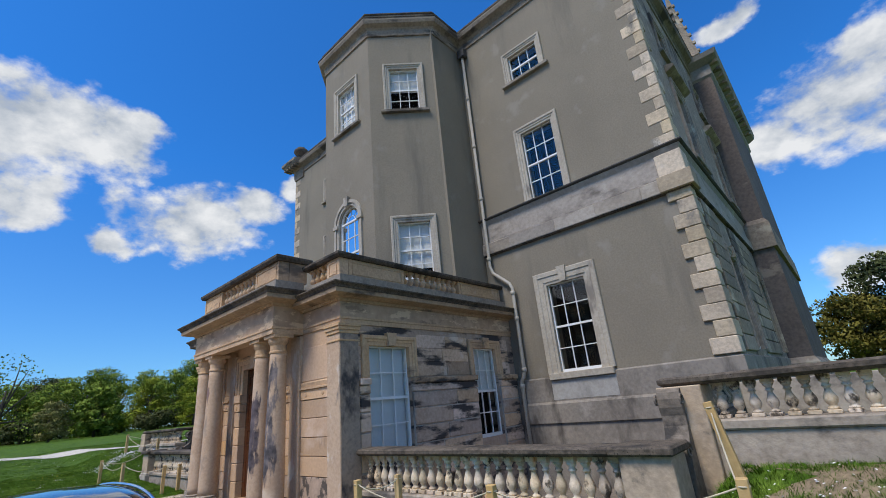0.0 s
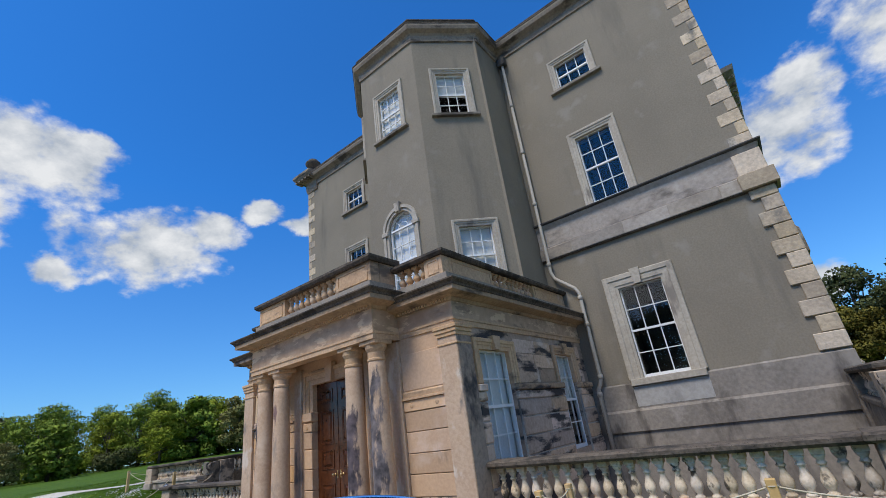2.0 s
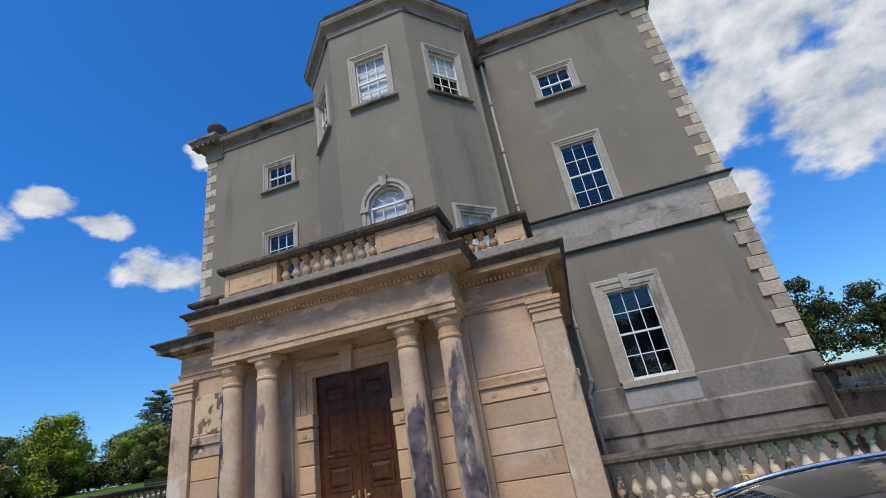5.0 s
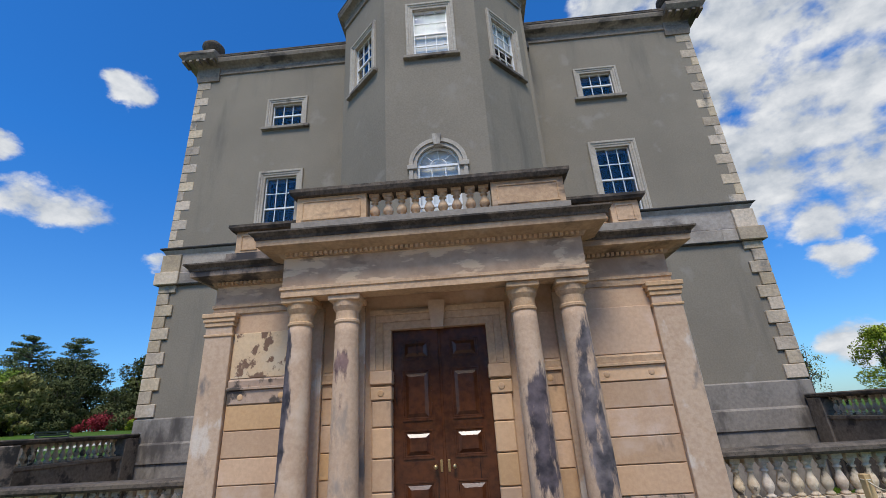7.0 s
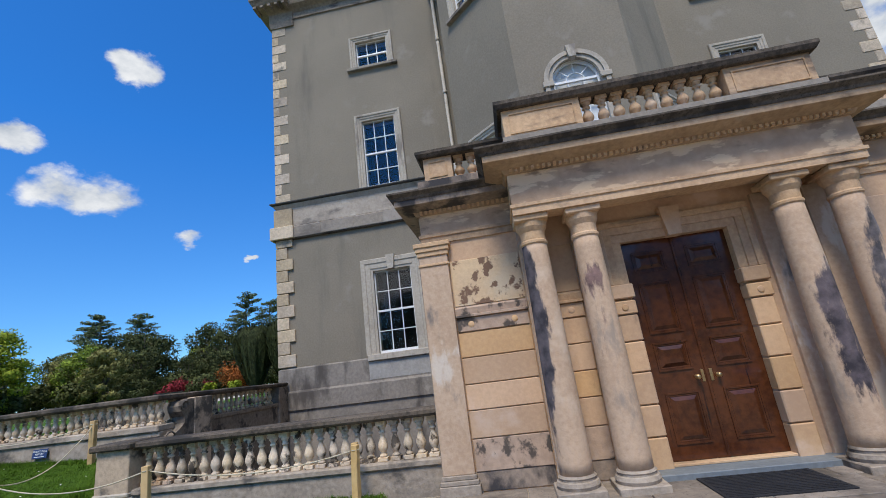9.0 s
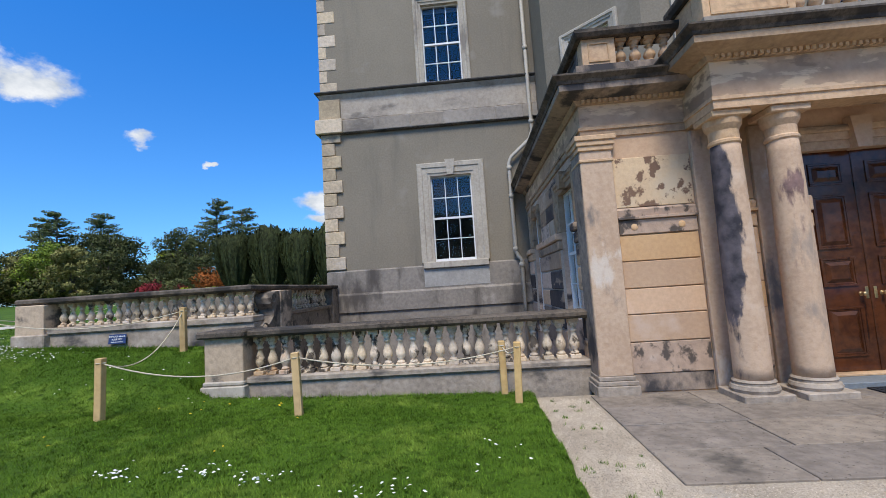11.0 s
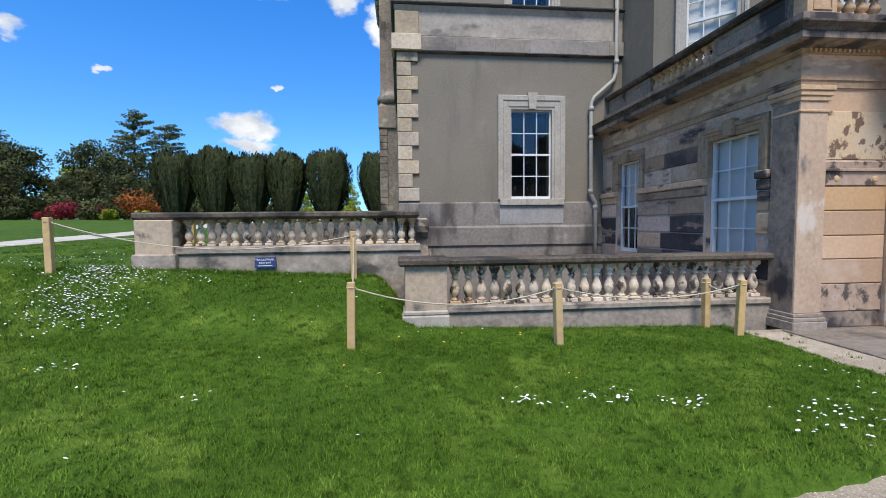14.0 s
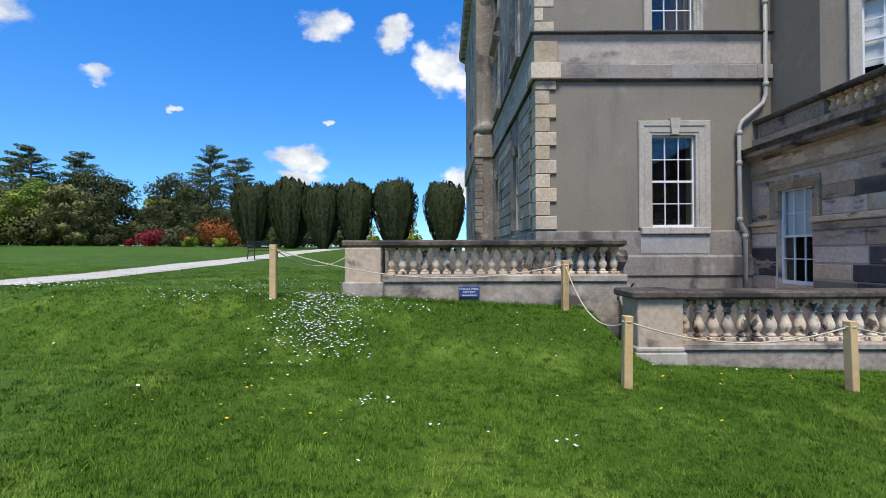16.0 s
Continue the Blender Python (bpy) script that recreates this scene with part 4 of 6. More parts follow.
            first.matrix_basis = p
        else:
            again(first, p, house)
# crocketed pinnacle on the roof above the side front
bm = bmesh.new()
px, py = A + 9.3, FACE + 12.4
box(bm, px - 0.5, px + 0.5, py - 0.5, py + 0.5, 15.3, 17.6, 0.03)
box(bm, px - 0.6, px + 0.6, py - 0.6, py + 0.6, 17.6, 17.85, 0.04)
lathe(bm, [(0.62, 17.85), (0.46, 18.9), (0.30, 20.4), (0.14, 21.9), (0.05, 22.6)], 4, px, py)
for k in range(7):
    r = 0.58 - k * 0.068
    for a in range(4):
        c, d = math.cos(a * math.pi / 2), math.sin(a * math.pi / 2)
        box(bm, px + c * r - 0.08, px + c * r + 0.08, py + d * r - 0.08, py + d * r + 0.08, 18.1 + k * 0.58, 18.3 + k * 0.58, 0.03)
part("pinnacle", bm, SIDESTONE, house, "crocketed stone pinnacle")
part("wall", boxed(A - 9.42, A + 9.42, FACE + 23.6, FACE + 24, -0.7, 15.0), RENDER, house)

# ---- the entrance porch ----
porch = thing("entrance_porch", "sandstone entrance porch with paired columns and balustraded roof", "porch")
HALF, FRONT = 3.64, 5.2
bm = bmesh.new()
panel(bm, at(A, FRONT), -HALF, HALF, -0.4, 4.1, [(-0.75, 0.75, -0.05, 3.0)], 0.5)
part("front_wall", bm, SAND, porch)
PW = [(5.88, 7.08, 0.8, 3.02), (9.42, 10.46, 0.76, 3.06)]
for s in (-1, 1):
    m = at(A + s * HALF, 0, s * 90)
    hs = [(a, b, c, d) if s > 0 else (-b, -a, c, d) for a, b, c, d in PW]
    bm = bmesh.new()
    u0, u1 = (FRONT + 0.5, FACE) if s > 0 else (-FACE, -FRONT - 0.5)
    panel(bm, m, u0, u1, -0.7, 4.1, hs, 0.45)
    stone_s = SOOT if s > 0 else SMOKED
    part("side_wall", bm, stone_s, porch, "soot-blackened sandstone side wall")
    for i, (a, b, c, d) in enumerate(PW):
        u = (a + b) / 2 * s
        make_window(porch, m @ pose(u, 0, 0), (b - a) / 2, c, d, 3, 4, 0.2, key=True, surround=SANDPALE if s > 0 else BROWNSTONE, blind=1.0 if i == 0 else 0.5, proud=0.06, jamb=2.33)
    # coursed blocks between the windows
    spans = [(5.60, 5.87), (7.09, 9.41), (10.47, 11.3)]
    zs = [0.2, 0.56, 0.92, 1.28, 1.65, 2.0]
    rnd = random.Random(7 + s)
    for a, b in spans:
        u0, u1 = (a, b) if s > 0 else (-b, -a)
        part("pointing", boxed(u0 + 0.003, u1 - 0.003, -0.048, 0.015, 0.19, 2.0), MORTAR, porch, "pale lime pointing in the joints").matrix_basis = m
        for z0, z1 in zip(zs, zs[1:]):
            cuts = [a, b]
            if b - a > 1.5:
                cuts = [a, a + (b - a) * rnd.uniform(0.35, 0.65), b]
            for c0, c1 in zip(cuts, cuts[1:]):
                u0, u1 = (c0, c1) if s > 0 else (-c1, -c0)
                o = part("stone", boxed(u0 + 0.006, u1 - 0.006, -0.055 - rnd.uniform(0, 0.03), 0.02, z0 + 0.011, z1 - 0.011, 0.02), SOOTBLACK if rnd.random() < ((0.62 if z1 < 1.7 else 0.35) if s < 0 else 0.04) else stone_s, porch)
                o.matrix_basis = m
        for z0, z1, pr in ((2.0, 2.18, 0.085), (2.18, 2.32, 0.13)):
            u0, u1 = (a, b) if s > 0 else (-b, -a)
            o = part("stone", boxed(u0, u1, -pr, 0.02, z0 + 0.006, z1 - 0.004, 0.02), stone_s, porch)
            o.matrix_basis = m
        for z0, z1 in ((2.34, 2.66), (2.67, 2.98), (2.99, 3.3)):
            g = 0.22 if b - a > 0.5 else 0.02
            u0, u1 = (a + g, b - g) if s > 0 else (-b + g, -a - g)
            if u1 - u0 < 0.1:
                continue
            mid = u0 + (u1 - u0) * rnd.uniform(0.4, 0.6)
            if u1 - u0 > 1.2:
                part("stone", boxed(mid + 0.004, u1, -0.014 - rnd.uniform(0, 0.008), 0.02, z0, z1, 0.007), stone_s, porch).matrix_basis = m
                u1 = mid - 0.004
            o = part("stone", boxed(u0, u1, -0.012 - rnd.uniform(0, 0.006), 0.02, z0, z1, 0.006), stone_s, porch)
            o.matrix_basis = m
    # corner pilaster
    xa, xb = sorted((A + s * 3.28, A + s * 3.72))
    bm = boxed(xa, xb, 5.11, 5.56, 0.14, 3.22, 0.008)
    anta = part("pilaster", bm, ANTA, porch, "corner pilaster blotched with lime and soot")
    # return face darker and more blotched than the pilaster's front
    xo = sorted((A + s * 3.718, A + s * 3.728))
    part("return_face", boxed(xo[0], xo[1], 5.135, 5.57, 0.14, 3.22), DARKBLOTCH, anta, "dark blotched return of the pilaster")
    bm = bmesh.new()
    for z0, z1, e in ((-0.12, 0.02, 0.06), (0.02, 0.08, 0.045), (0.08, 0.14, 0.02)):
        box(bm, xa - e, xb + e, 5.11 - e, 5.56 + e, z0, z1, 0.01)
    part("base", bm, BASEWALL, anta)
    bm = bmesh.new()
    for z0, z1, e in ((3.06, 3.10, 0.018), (3.22, 3.29, 0.022), (3.29, 3.36, 0.042), (3.36, 3.43, 0.062)):
        box(bm, xa - e, xb + e, 5.11 - e, 5.56 + e, z0, z1, 0.008)
    part("capital", bm, SANDPALE, anta)
    # response behind the outer column
    xa, xb = sorted((A + s * 1.80, A + s * 2.20))
    part("pilaster", boxed(xa, xb, 5.12, 5.24, -0.1, 3.4, 0.008), ANTA, porch, "grey bleached pilaster behind the column")
    xa, xb = sorted((A + s * 1.14, A + s * 1.42))
    part("pilaster", boxed(xa, xb, 5.14, 5.24, -0.1, 3.4, 0.008), ANTA, porch)
    # front panels
    for a, b in ((2.21, 3.27), (1.43, 1.79)):
        xa, xb = sorted((A + s * a, A + s * b))
        part("stone", boxed(xa, xb, FRONT - 0.015, FRONT + 0.02, -0.1, 0.14, 0.006), DARKBLOTCH, porch)
        part("stone", boxed(xa + 0.004, xb - 0.004, FRONT - 0.028, FRONT + 0.02, 0.146, 0.555, 0.008), FOOT, porch)
        for z0, z1 in ((0.56, 0.93), (0.93, 1.28), (1.28, 1.65), (1.65, 2.01)):
            part("stone", boxed(xa + 0.004, xb - 0.004, FRONT - 0.032, FRONT + 0.02, z0 + 0.008, z1 - 0.006, 0.007), SAND, porch)
        part("stone", boxed(xa + 0.004, xb - 0.004, FRONT - 0.045, FRONT + 0.02, 2.02, 2.22, 0.008), FOOT if s < 0 and b > 3 else SAND, porch)
        bm = bmesh.new()
        sweep(bm, [(xa, FRONT), (xb, FRONT)], [(0, 2.22), (0.08, 2.23), (0.08, 2.26), (0.04, 2.27), (0.05, 2.36), (0.0, 2.40)])
        part("stone", bm, FOOT if s < 0 and b > 3 else SANDPALE, porch)
        part("stone", boxed(xa + 0.004, xb - 0.004, FRONT - 0.02, FRONT + 0.02, 2.40, 3.1, 0.006), PEEL if s < 0 and b > 3 else SAND, porch)
        for q in ((0.2, 0.8) if b - a > 0.6 else (0.5,)):
            bm = bmesh.new()
            lathe(bm, [(0.05, -0.02), (0.05, 0.0), (0.042, 0.012), (0.02, 0.018)], 14)
            o = part("disc_boss", bm, SAND, porch)
            o.matrix_basis = pose(xa + (xb - xa) * q, FRONT - 0.04, 2.12, 90)

# columns
COLS = (-2.0, -1.3, 1.3, 2.0)
for i, r in enumerate(COLS):
    prof = [(0.205, 0.12)] + [(0.205 - 0.035 * t ** 1.6, 0.12 + 2.98 * t) for t in np.linspace(0.05, 1, 14)]
    bm = bmesh.new()
    lathe(bm, prof, 32)
    col = part("column", bm, SHAFTS[i], porch, "sandstone column with black soot runs", True)
    col.matrix_basis = pose(A + r, 4.72, 0)
    bm = bmesh.new()
    lathe(bm, [(0.25, -0.02), (0.265, 0.02), (0.25, 0.06), (0.225, 0.07), (0.225, 0.09), (0.235, 0.105), (0.21, 0.13)], 32)
    box(bm, -0.285, 0.285, -0.285, 0.285, -0.12, -0.02, 0.01)
    part("base", bm, BASEWALL, col, "moulded round base on a square block")
    bm = bmesh.new()
    lathe(bm, [(0.172, 3.02), (0.188, 3.04), (0.188, 3.07), (0.172, 3.09), (0.172, 3.20), (0.184, 3.22), (0.212, 3.27), (0.22, 3.345)], 32)
    box(bm, -0.235, 0.235, -0.235, 0.235, 3.345, 3.43, 0.012)
    part("capital", bm, SANDPALE, col)

# entablature: a band round the body, broken forward over the columns
body = [(A - HALF, FACE), (A - HALF, FRONT), (A - 2.2, FRONT)]
body_r = [(A + 2.2, FRONT), (A + HALF, FRONT), (A + HALF, FACE)]
fore = [(A - 2.2, FRONT), (A - 2.2, 4.48), (A + 2.2, 4.48), (A + 2.2, FRONT)]
for path, lift, where in ((body, 0.0, "side"), (body_r, 0.0, "side"), (fore, 0.13, "front")):
    z = lift
    PALE = BROWNSTONE if path is body else SANDPALE
    for name, prof, mt in (
        ("architrave", [(-0.3, 3.43), (0.03, 3.43), (0.03, 3.53), (0.05, 3.535), (0.05, 3.58), (-0.3, 3.58)], PALE),
        ("frieze", [(-0.3, 3.58), (0.02, 3.58), (0.02, 3.90 + z), (-0.3, 3.90 + z)], FLAKE),
        # bed moulding and front corona in brown, soffit shade put into the colour
        ("bed_moulding", [(-0.3, 3.90 + z), (0.05, 3.90 + z), (0.09, 3.96 + z), (-0.3, 3.96 + z)], BROWNSTONE),
        ("corona", [(-0.3, 3.96 + z), (0.13, 3.96 + z), (0.30, 4.0 + z), (0.33, 4.01 + z), (0.33, 4.10 + z), (-0.3, 4.10 + z)], DARKBLOTCH if path is body else BROWNSTONE),
        ("cornice", [(-0.3, 4.10 + z), (0.345, 4.10 + z), (0.36, 4.14 + z), (0.42, 4.19 + z), (0.42, 4.215 + z), (0.0, 4.26 + z), (-0.3, 4.26 + z)], RAILSTONE),
        ("blocking_course", [(-0.3, 4.26 + z), (-0.02, 4.26 + z), (-0.02, 4.52 + z), (-0.3, 4.52 + z)], DARKBLOTCH if path is body else BLOCKING),
    ):
        bm = bmesh.new()
        sweep(bm, path, prof)
        part(name, bm, mt, porch)
    # dentils
    d = None
    pts = [Vector(p) for p in path]
    for a, b in zip(pts, pts[1:]):
        way = b - a
        n = int(way.length / 0.075)
        if way.length < 0.9 or (where == "side" and abs(way.y) > 1):
            continue
        for k in range(n):
            p = a + way * ((k + 0.5) / n)
            m = pose(p.x, p.y - 0.075, 3.935 + z)
            if d is None:
                d = part("dentil", boxed(-0.02, 0.02, -0.03, 0.03, -0.025, 0.025), SANDPALE, porch)
                d.matrix_basis = m
            else:
                again(d, m, porch)
part("ceiling", boxed(A - 2.16, A + 2.16, 4.53, FRONT - 0.01, 3.6, 3.66), SANDPALE, porch, "flat stone soffit over the door")
part("roof", boxed(A - HALF + 0.05, A + HALF - 0.05, FRONT + 0.05, FACE - 0.02, 4.05, 4.2), LEAD, porch, "flat lead porch roof")
part("roof", boxed(A - 2.1, A + 2.1, 4.6, FRONT + 0.1, 4.1, 4.3), LEAD, porch)


def baluster_mesh(h, r, material, label=""):
    bm = bmesh.new()
    prof = [(0.62, 0.10), (0.80, 0.12), (0.80, 0.15), (0.50, 0.18), (0.55, 0.21), (0.90, 0.29), (1.0, 0.36), (0.92, 0.43), (0.66, 0.52), (0.46, 0.60), (0.43, 0.66), (0.70, 0.68), (0.70, 0.71), (0.50, 0.73), (0.55, 0.77), (0.84, 0.82), (0.86, 0.87)]
    lathe(bm, [(r * a, h * b) for a, b in prof], 14)
    box(bm, -r, r, -r, r, 0, h * 0.10, 0.006)
    box(bm, -r * 0.95, r * 0.95, -r * 0.95, r * 0.95, h * 0.87, h, 0.006)
    ob = part("baluster", bm, material, None, label)
    for p in ob.data.polygons:
        p.use_smooth = len(p.vertices) == 4 and abs(p.normal.z) < 0.95 and p.area < 0.002
    return ob


BAL = {}


def balusters(parent, material, h, r, places):
    key = (h, material.name)
    if key not in BAL:
        BAL[key] = baluster_mesh(h, r, material)
        first = BAL[key]
        first.parent = parent
        first.matrix_basis = pose(*places[0])
        places = places[1:]
    for p in places:
        again(BAL[key], pose(*p, 0, 0, random.uniform(-2, 2)), parent)


def line(a, b, n):
    """n places evenly between two points."""
    return [tuple(a[i] + (b[i] - a[i]) * (k + 0.5) / n for i in range(3)) for k in range(n)]


def die(x0, x1, y0, y1, z0, z1, front=True, stone=SANDPALE):
    """A solid block of the parapet with a sunk panel on its broad face."""
    xa, xb = sorted((x0, x1))
    o = part("die", boxed(xa, xb, y0, y1, z0, z1, 0.006), stone, porch)
    bm = bmesh.new()
    if front:
        i = 0.09
        for bx in ((xa + i, xb - i, z0 + i * 0.7, z0 + i), (xa + i, xb - i, z1 - i, z1 - i * 0.7), (xa + i, xa + i + 0.02, z0 + i, z1 - i), (xb - i - 0.02, xb - i, z0 + i, z1 - i)):
            box(bm, bx[0], bx[1], y0 - 0.014, y0 + 0.01, bx[2], bx[3])
    else:
        i, xo = 0.09, (xb if abs(xb - A) > abs(xa - A) else xa)
        for bx in ((y0 + i, y1 - i, z0 + i * 0.7, z0 + i), (y0 + i, y1 - i, z1 - i, z1 - i * 0.7), (y0 + i, y0 + i + 0.02, z0 + i, z1 - i), (y1 - i - 0.02, y1 - i, z0 + i, z1 - i)):
            box(bm, xo - 0.014, xo + 0.014, bx[0], bx[1], bx[2], bx[3])
    part("panel_moulding", bm, stone, o)


ZB, ZT = 4.65, 5.12
for s in (-1, 1):
    die(A + s * 1.0, A + s * 2.14, 4.58, 4.84, ZB, ZT)
    xa, xb = sorted((A + s * 1.9, A + s * 2.14))
    part("die", boxed(xa, xb, 4.85, 5.3, ZB, ZT, 0.006), SANDPALE, porch)
    zb, zt = 4.52, 4.94
    die(A + s * 3.02, A + s * 3.50, 5.28, 5.52, zb, zt)
    balusters(porch, SAND, 0.42, 0.085, line((A + s * 2.18, 5.4, zb), (A + s * 3.02, 5.4, zb), 4))
    xa, xb = A + s * 3.26, A + s * 3.50
    die(xa, xb, 5.53, 7.2, zb, zt, False, DARKBLOTCH if s < 0 else SANDPALE)
    die(xa, xb, 9.3, 11.3, zb, zt, False, DARKBLOTCH if s < 0 else SANDPALE)
    balusters(porch, SAND, 0.42, 0.085, line((A + s * 3.38, 7.2, zb), (A + s * 3.38, 9.3, zb), 10))
    bm = bmesh.new()
    rail = [(-0.34, zt), (0.05, zt), (0.09, zt + 0.05), (0.09, zt + 0.10), (0.05, zt + 0.12), (-0.34, zt + 0.12)]
    pth = [(A - 3.52, FACE), (A - 3.52, 5.26), (A - 2.14, 5.26)] if s < 0 else [(A + 2.14, 5.26), (A + 3.52, 5.26), (A + 3.52, FACE)]
    sweep(bm, pth, rail)
    part("coping", bm, RAILSTONE, porch, "dark lichened coping")
balusters(porch, SANDPALE, 0.47, 0.085, line((A - 1.0, 4.71, ZB), (A + 1.0, 4.71, ZB), 9))
bm = bmesh.new()
sweep(bm, [(A - 2.15, 5.4), (A - 2.15, 4.56), (A + 2.15, 4.56), (A + 2.15, 5.4)], [(-0.3, ZT), (0.05, ZT), (0.09, ZT + 0.06), (0.09, ZT + 0.115), (0.05, ZT + 0.14), (-0.3, ZT + 0.14)])
part("coping", bm, RAILSTONE, porch, "dark lichened coping")

# doorway
for s in (-1, 1):
    for z0, z1, w0, w1, pr in ((-0.08, 0.35, 0.74, 1.03, 0.06), (0.35, 0.75, 0.74, 1.03, 0.06), (0.75, 1.17, 0.74, 1.03, 0.06), (1.17, 1.58, 0.74, 1.03, 0.06), (1.58, 1.95, 0.74, 1.03, 0.06), (1.95, 2.15, 0.73, 1.05, 0.075), (2.17, 2.38, 0.72, 1.06, 0.09)):
        xa, xb = sorted((A + s * w0, A + s * w1))
        part("jamb_block", boxed(xa, xb, FRONT - pr, FRONT + 0.14, z0 + 0.006, z1 - 0.006, 0.014), SAND, porch)
    bm = bmesh.new()
    lathe(bm, [(0.05, -0.02), (0.05, 0.0), (0.04, 0.014), (0.015, 0.018)], 14)
    part("disc_boss", bm, SAND, porch).matrix_basis = pose(A + s * 0.89, FRONT - 0.073, 2.05, 90)
    for a, b, pr in ((0.74, 0.86, 0.02), (0.86, 0.97, 0.045), (0.97, 1.06, 0.07)):
        xa, xb = sorted((A + s * a, A + s * b))
        part("architrave", boxed(xa, xb, FRONT - pr, FRONT + 0.12, 2.38, 2.99 + (a - 0.74), 0.005), SANDPALE, porch)
for a, b, pr in ((0.0, 0.12, 0.02), (0.12, 0.23, 0.045), (0.23, 0.32, 0.07)):
    part("architrave", boxed(A - 0.74 - b, A + 0.74 + b, FRONT - pr - 0.002, FRONT + 0.12, 2.99 + a, 2.99 + b, 0.005), SANDPALE, porch)
bm = bmesh.new()
vs = [(-0.09, 2.97), (0.09, 2.97), (0.14, 3.40), (-0.14, 3.40)]
lo, hi = [bm.verts.new((A + u, FRONT - 0.13, z)) for u, z in vs], [bm.verts.new((A + u, FRONT + 0.05, z)) for u, z in vs]
bm.faces.new(lo), bm.faces.new(hi[::-1])
for i in range(4):
    bm.faces.new((lo[i], lo[(i + 1) % 4], hi[(i + 1) % 4], hi[i]))
part("keystone", bm, SAND, porch)
part("threshold", boxed(A - 1.25, A + 1.25, 4.86, FRONT + 0.2, -0.11, -0.03, 0.008), SLATE, porch, "blue slate doorstep")
part("threshold", boxed(A - 0.75, A + 0.75, FRONT - 0.02, FRONT + 0.24, -0.03, 0.0, 0.006), SANDPALE, porch)

door = tagged(new("door_1"), "closed double door of varnished dark oak with raised panels", "door", kind="structure")
for s in (-1, 1):
    xa, xb = sorted((A + s * 0.004, A + s * 0.745))
    leaf = part("door_leaf", boxed(xa, xb, 5.31, 5.37, 0.005, 2.995, 0.004), DOOR, door)
    cx = (xa + xb) / 2
    for z0, z1 in ((2.52, 2.83), (1.64, 2.38), (1.13, 1.52), (0.20, 0.85)):
        bm = bmesh.new()
        w = 0.225
        for a, b, e in ((0.0, 0.028, 0.016), (0.028, 0.05, 0.008)):
            for q in ((-w + a, w - a, z0 + a, z0 + b), (-w + a, w - a, z1 - b, z1 - a), (-w + a, -w + b, z0 + b, z1 - b), (w - b, w - a, z0 + b, z1 - b)):
                box(bm, cx + q[0], cx + q[1], 5.31 - e, 5.32, q[2], q[3], 0.003)
        i0, i1 = 0.055, 0.105
        ra = [bm.verts.new((cx + u, 5.309, z)) for u, z in ((-w + i0, z0 + i0), (w - i0, z0 + i0), (w - i0, z1 - i0), (-w + i0, z1 - i0))]
        rb = [bm.verts.new((cx + u, 5.283, z)) for u, z in ((-w + i1, z0 + i1), (w - i1, z0 + i1), (w - i1, z1 - i1), (-w + i1, z1 - i1))]
        bm.faces.new(rb)
        for i in range(4):
            bm.faces.new((ra[i], ra[(i + 1) % 4], rb[(i + 1) % 4], rb[i]))
        part("door_panel", bm, DOOR, leaf, "raised and fielded panel")
    bm = bmesh.new()
    lathe(bm, [(0.03, 0), (0.03, 0.008), (0.012, 0.012), (0.012, 0.04), (0.026, 0.05), (0.032, 0.066), (0.026, 0.08), (0.008, 0.086)], 16)
    part("door_knob", bm, BRASS, leaf, "round brass knob", True).matrix_basis = pose(A + s * 0.135, 5.31, 1.02, 90)
    bm = boxed(A + s * 0.055 - 0.019, A + s * 0.055 + 0.019, 5.302, 5.312, 0.95, 1.11, 0.004)
    lathe(bm, [(0.012, 0.0), (0.012, 0.001)], 8, A + s * 0.055, 5.29)
    part("escutcheon", bm, BRASS, leaf, "brass lock plate")
part("latch", boxed(A - 0.01, A + 0.01, 5.298, 5.312, 1.17, 1.19, 0.004), BRASS, door, "small brass night latch")
part("meeting_bead", boxed(A - 0.02, A + 0.02, 5.296, 5.312, 0.005, 2.99, 0.006), DOOR, door)

mat_ob = tagged(part("doormat", boxed(A - 0.62, A + 0.62, 4.05, 4.84, -0.098, -0.080, 0.004), MAT), "black ribbed rubber doormat on the paving", "doormat")
first = None
for k in range(14):
    p = pose(A, 4.1 + k * 0.053, -0.078)
    if first is None:
        first = part("rib", boxed(-0.58, 0.58, -0.012, 0.012, -0.004, 0.004), MAT, mat_ob)
        first.matrix_basis = p
    else:
        again(first, p, mat_ob)


# ---- ground ----
def ss(a, b, x):
    t = np.clip((x - a) / (b - a), 0, 1)
    return t * t * (3 - 2 * t)


EDGE_Q = [4.6, 4.8, 6.0, 6.9, 8.0, 9.5, 12, 16, 40, 200]
EDGE_Y = [2.3, 2.1, 1.8, 1.65, 1.35, 0.7, -0.8, -3.5, -12, -60]


def turf_mask(x, y):
    """1 on the lawn, 0 on the gravel and in the sunk areas beside the porch."""
    x, y = np.asarray(x, float), np.asarray(y, float)
    q = np.abs(x - A)
    wob = 0.03 * np.sin(x * 4.1) + 0.025 * np.sin(y * 6.3 + x * 2.0) + 0.028 * np.sin(x * 13.7 + 2 * np.sin(y * 5)) * np.sin(y * 11.3 + x * 7)
    e = np.where(x < A, np.interp(q, EDGE_Q, EDGE_Y), np.interp(q, [4.6, 4.8, 6, 60], [2.3, 2.1, 1.9, 1.4]))
    m = ss(-0.04, 0.10, y - e + wob) * ss(4.52, 4.64, q + wob * 0.6)
    sunk = ss(5.42, 5.5, y) * (1 - ss(9.2, 9.3, q))
    return m * (1 - sunk)


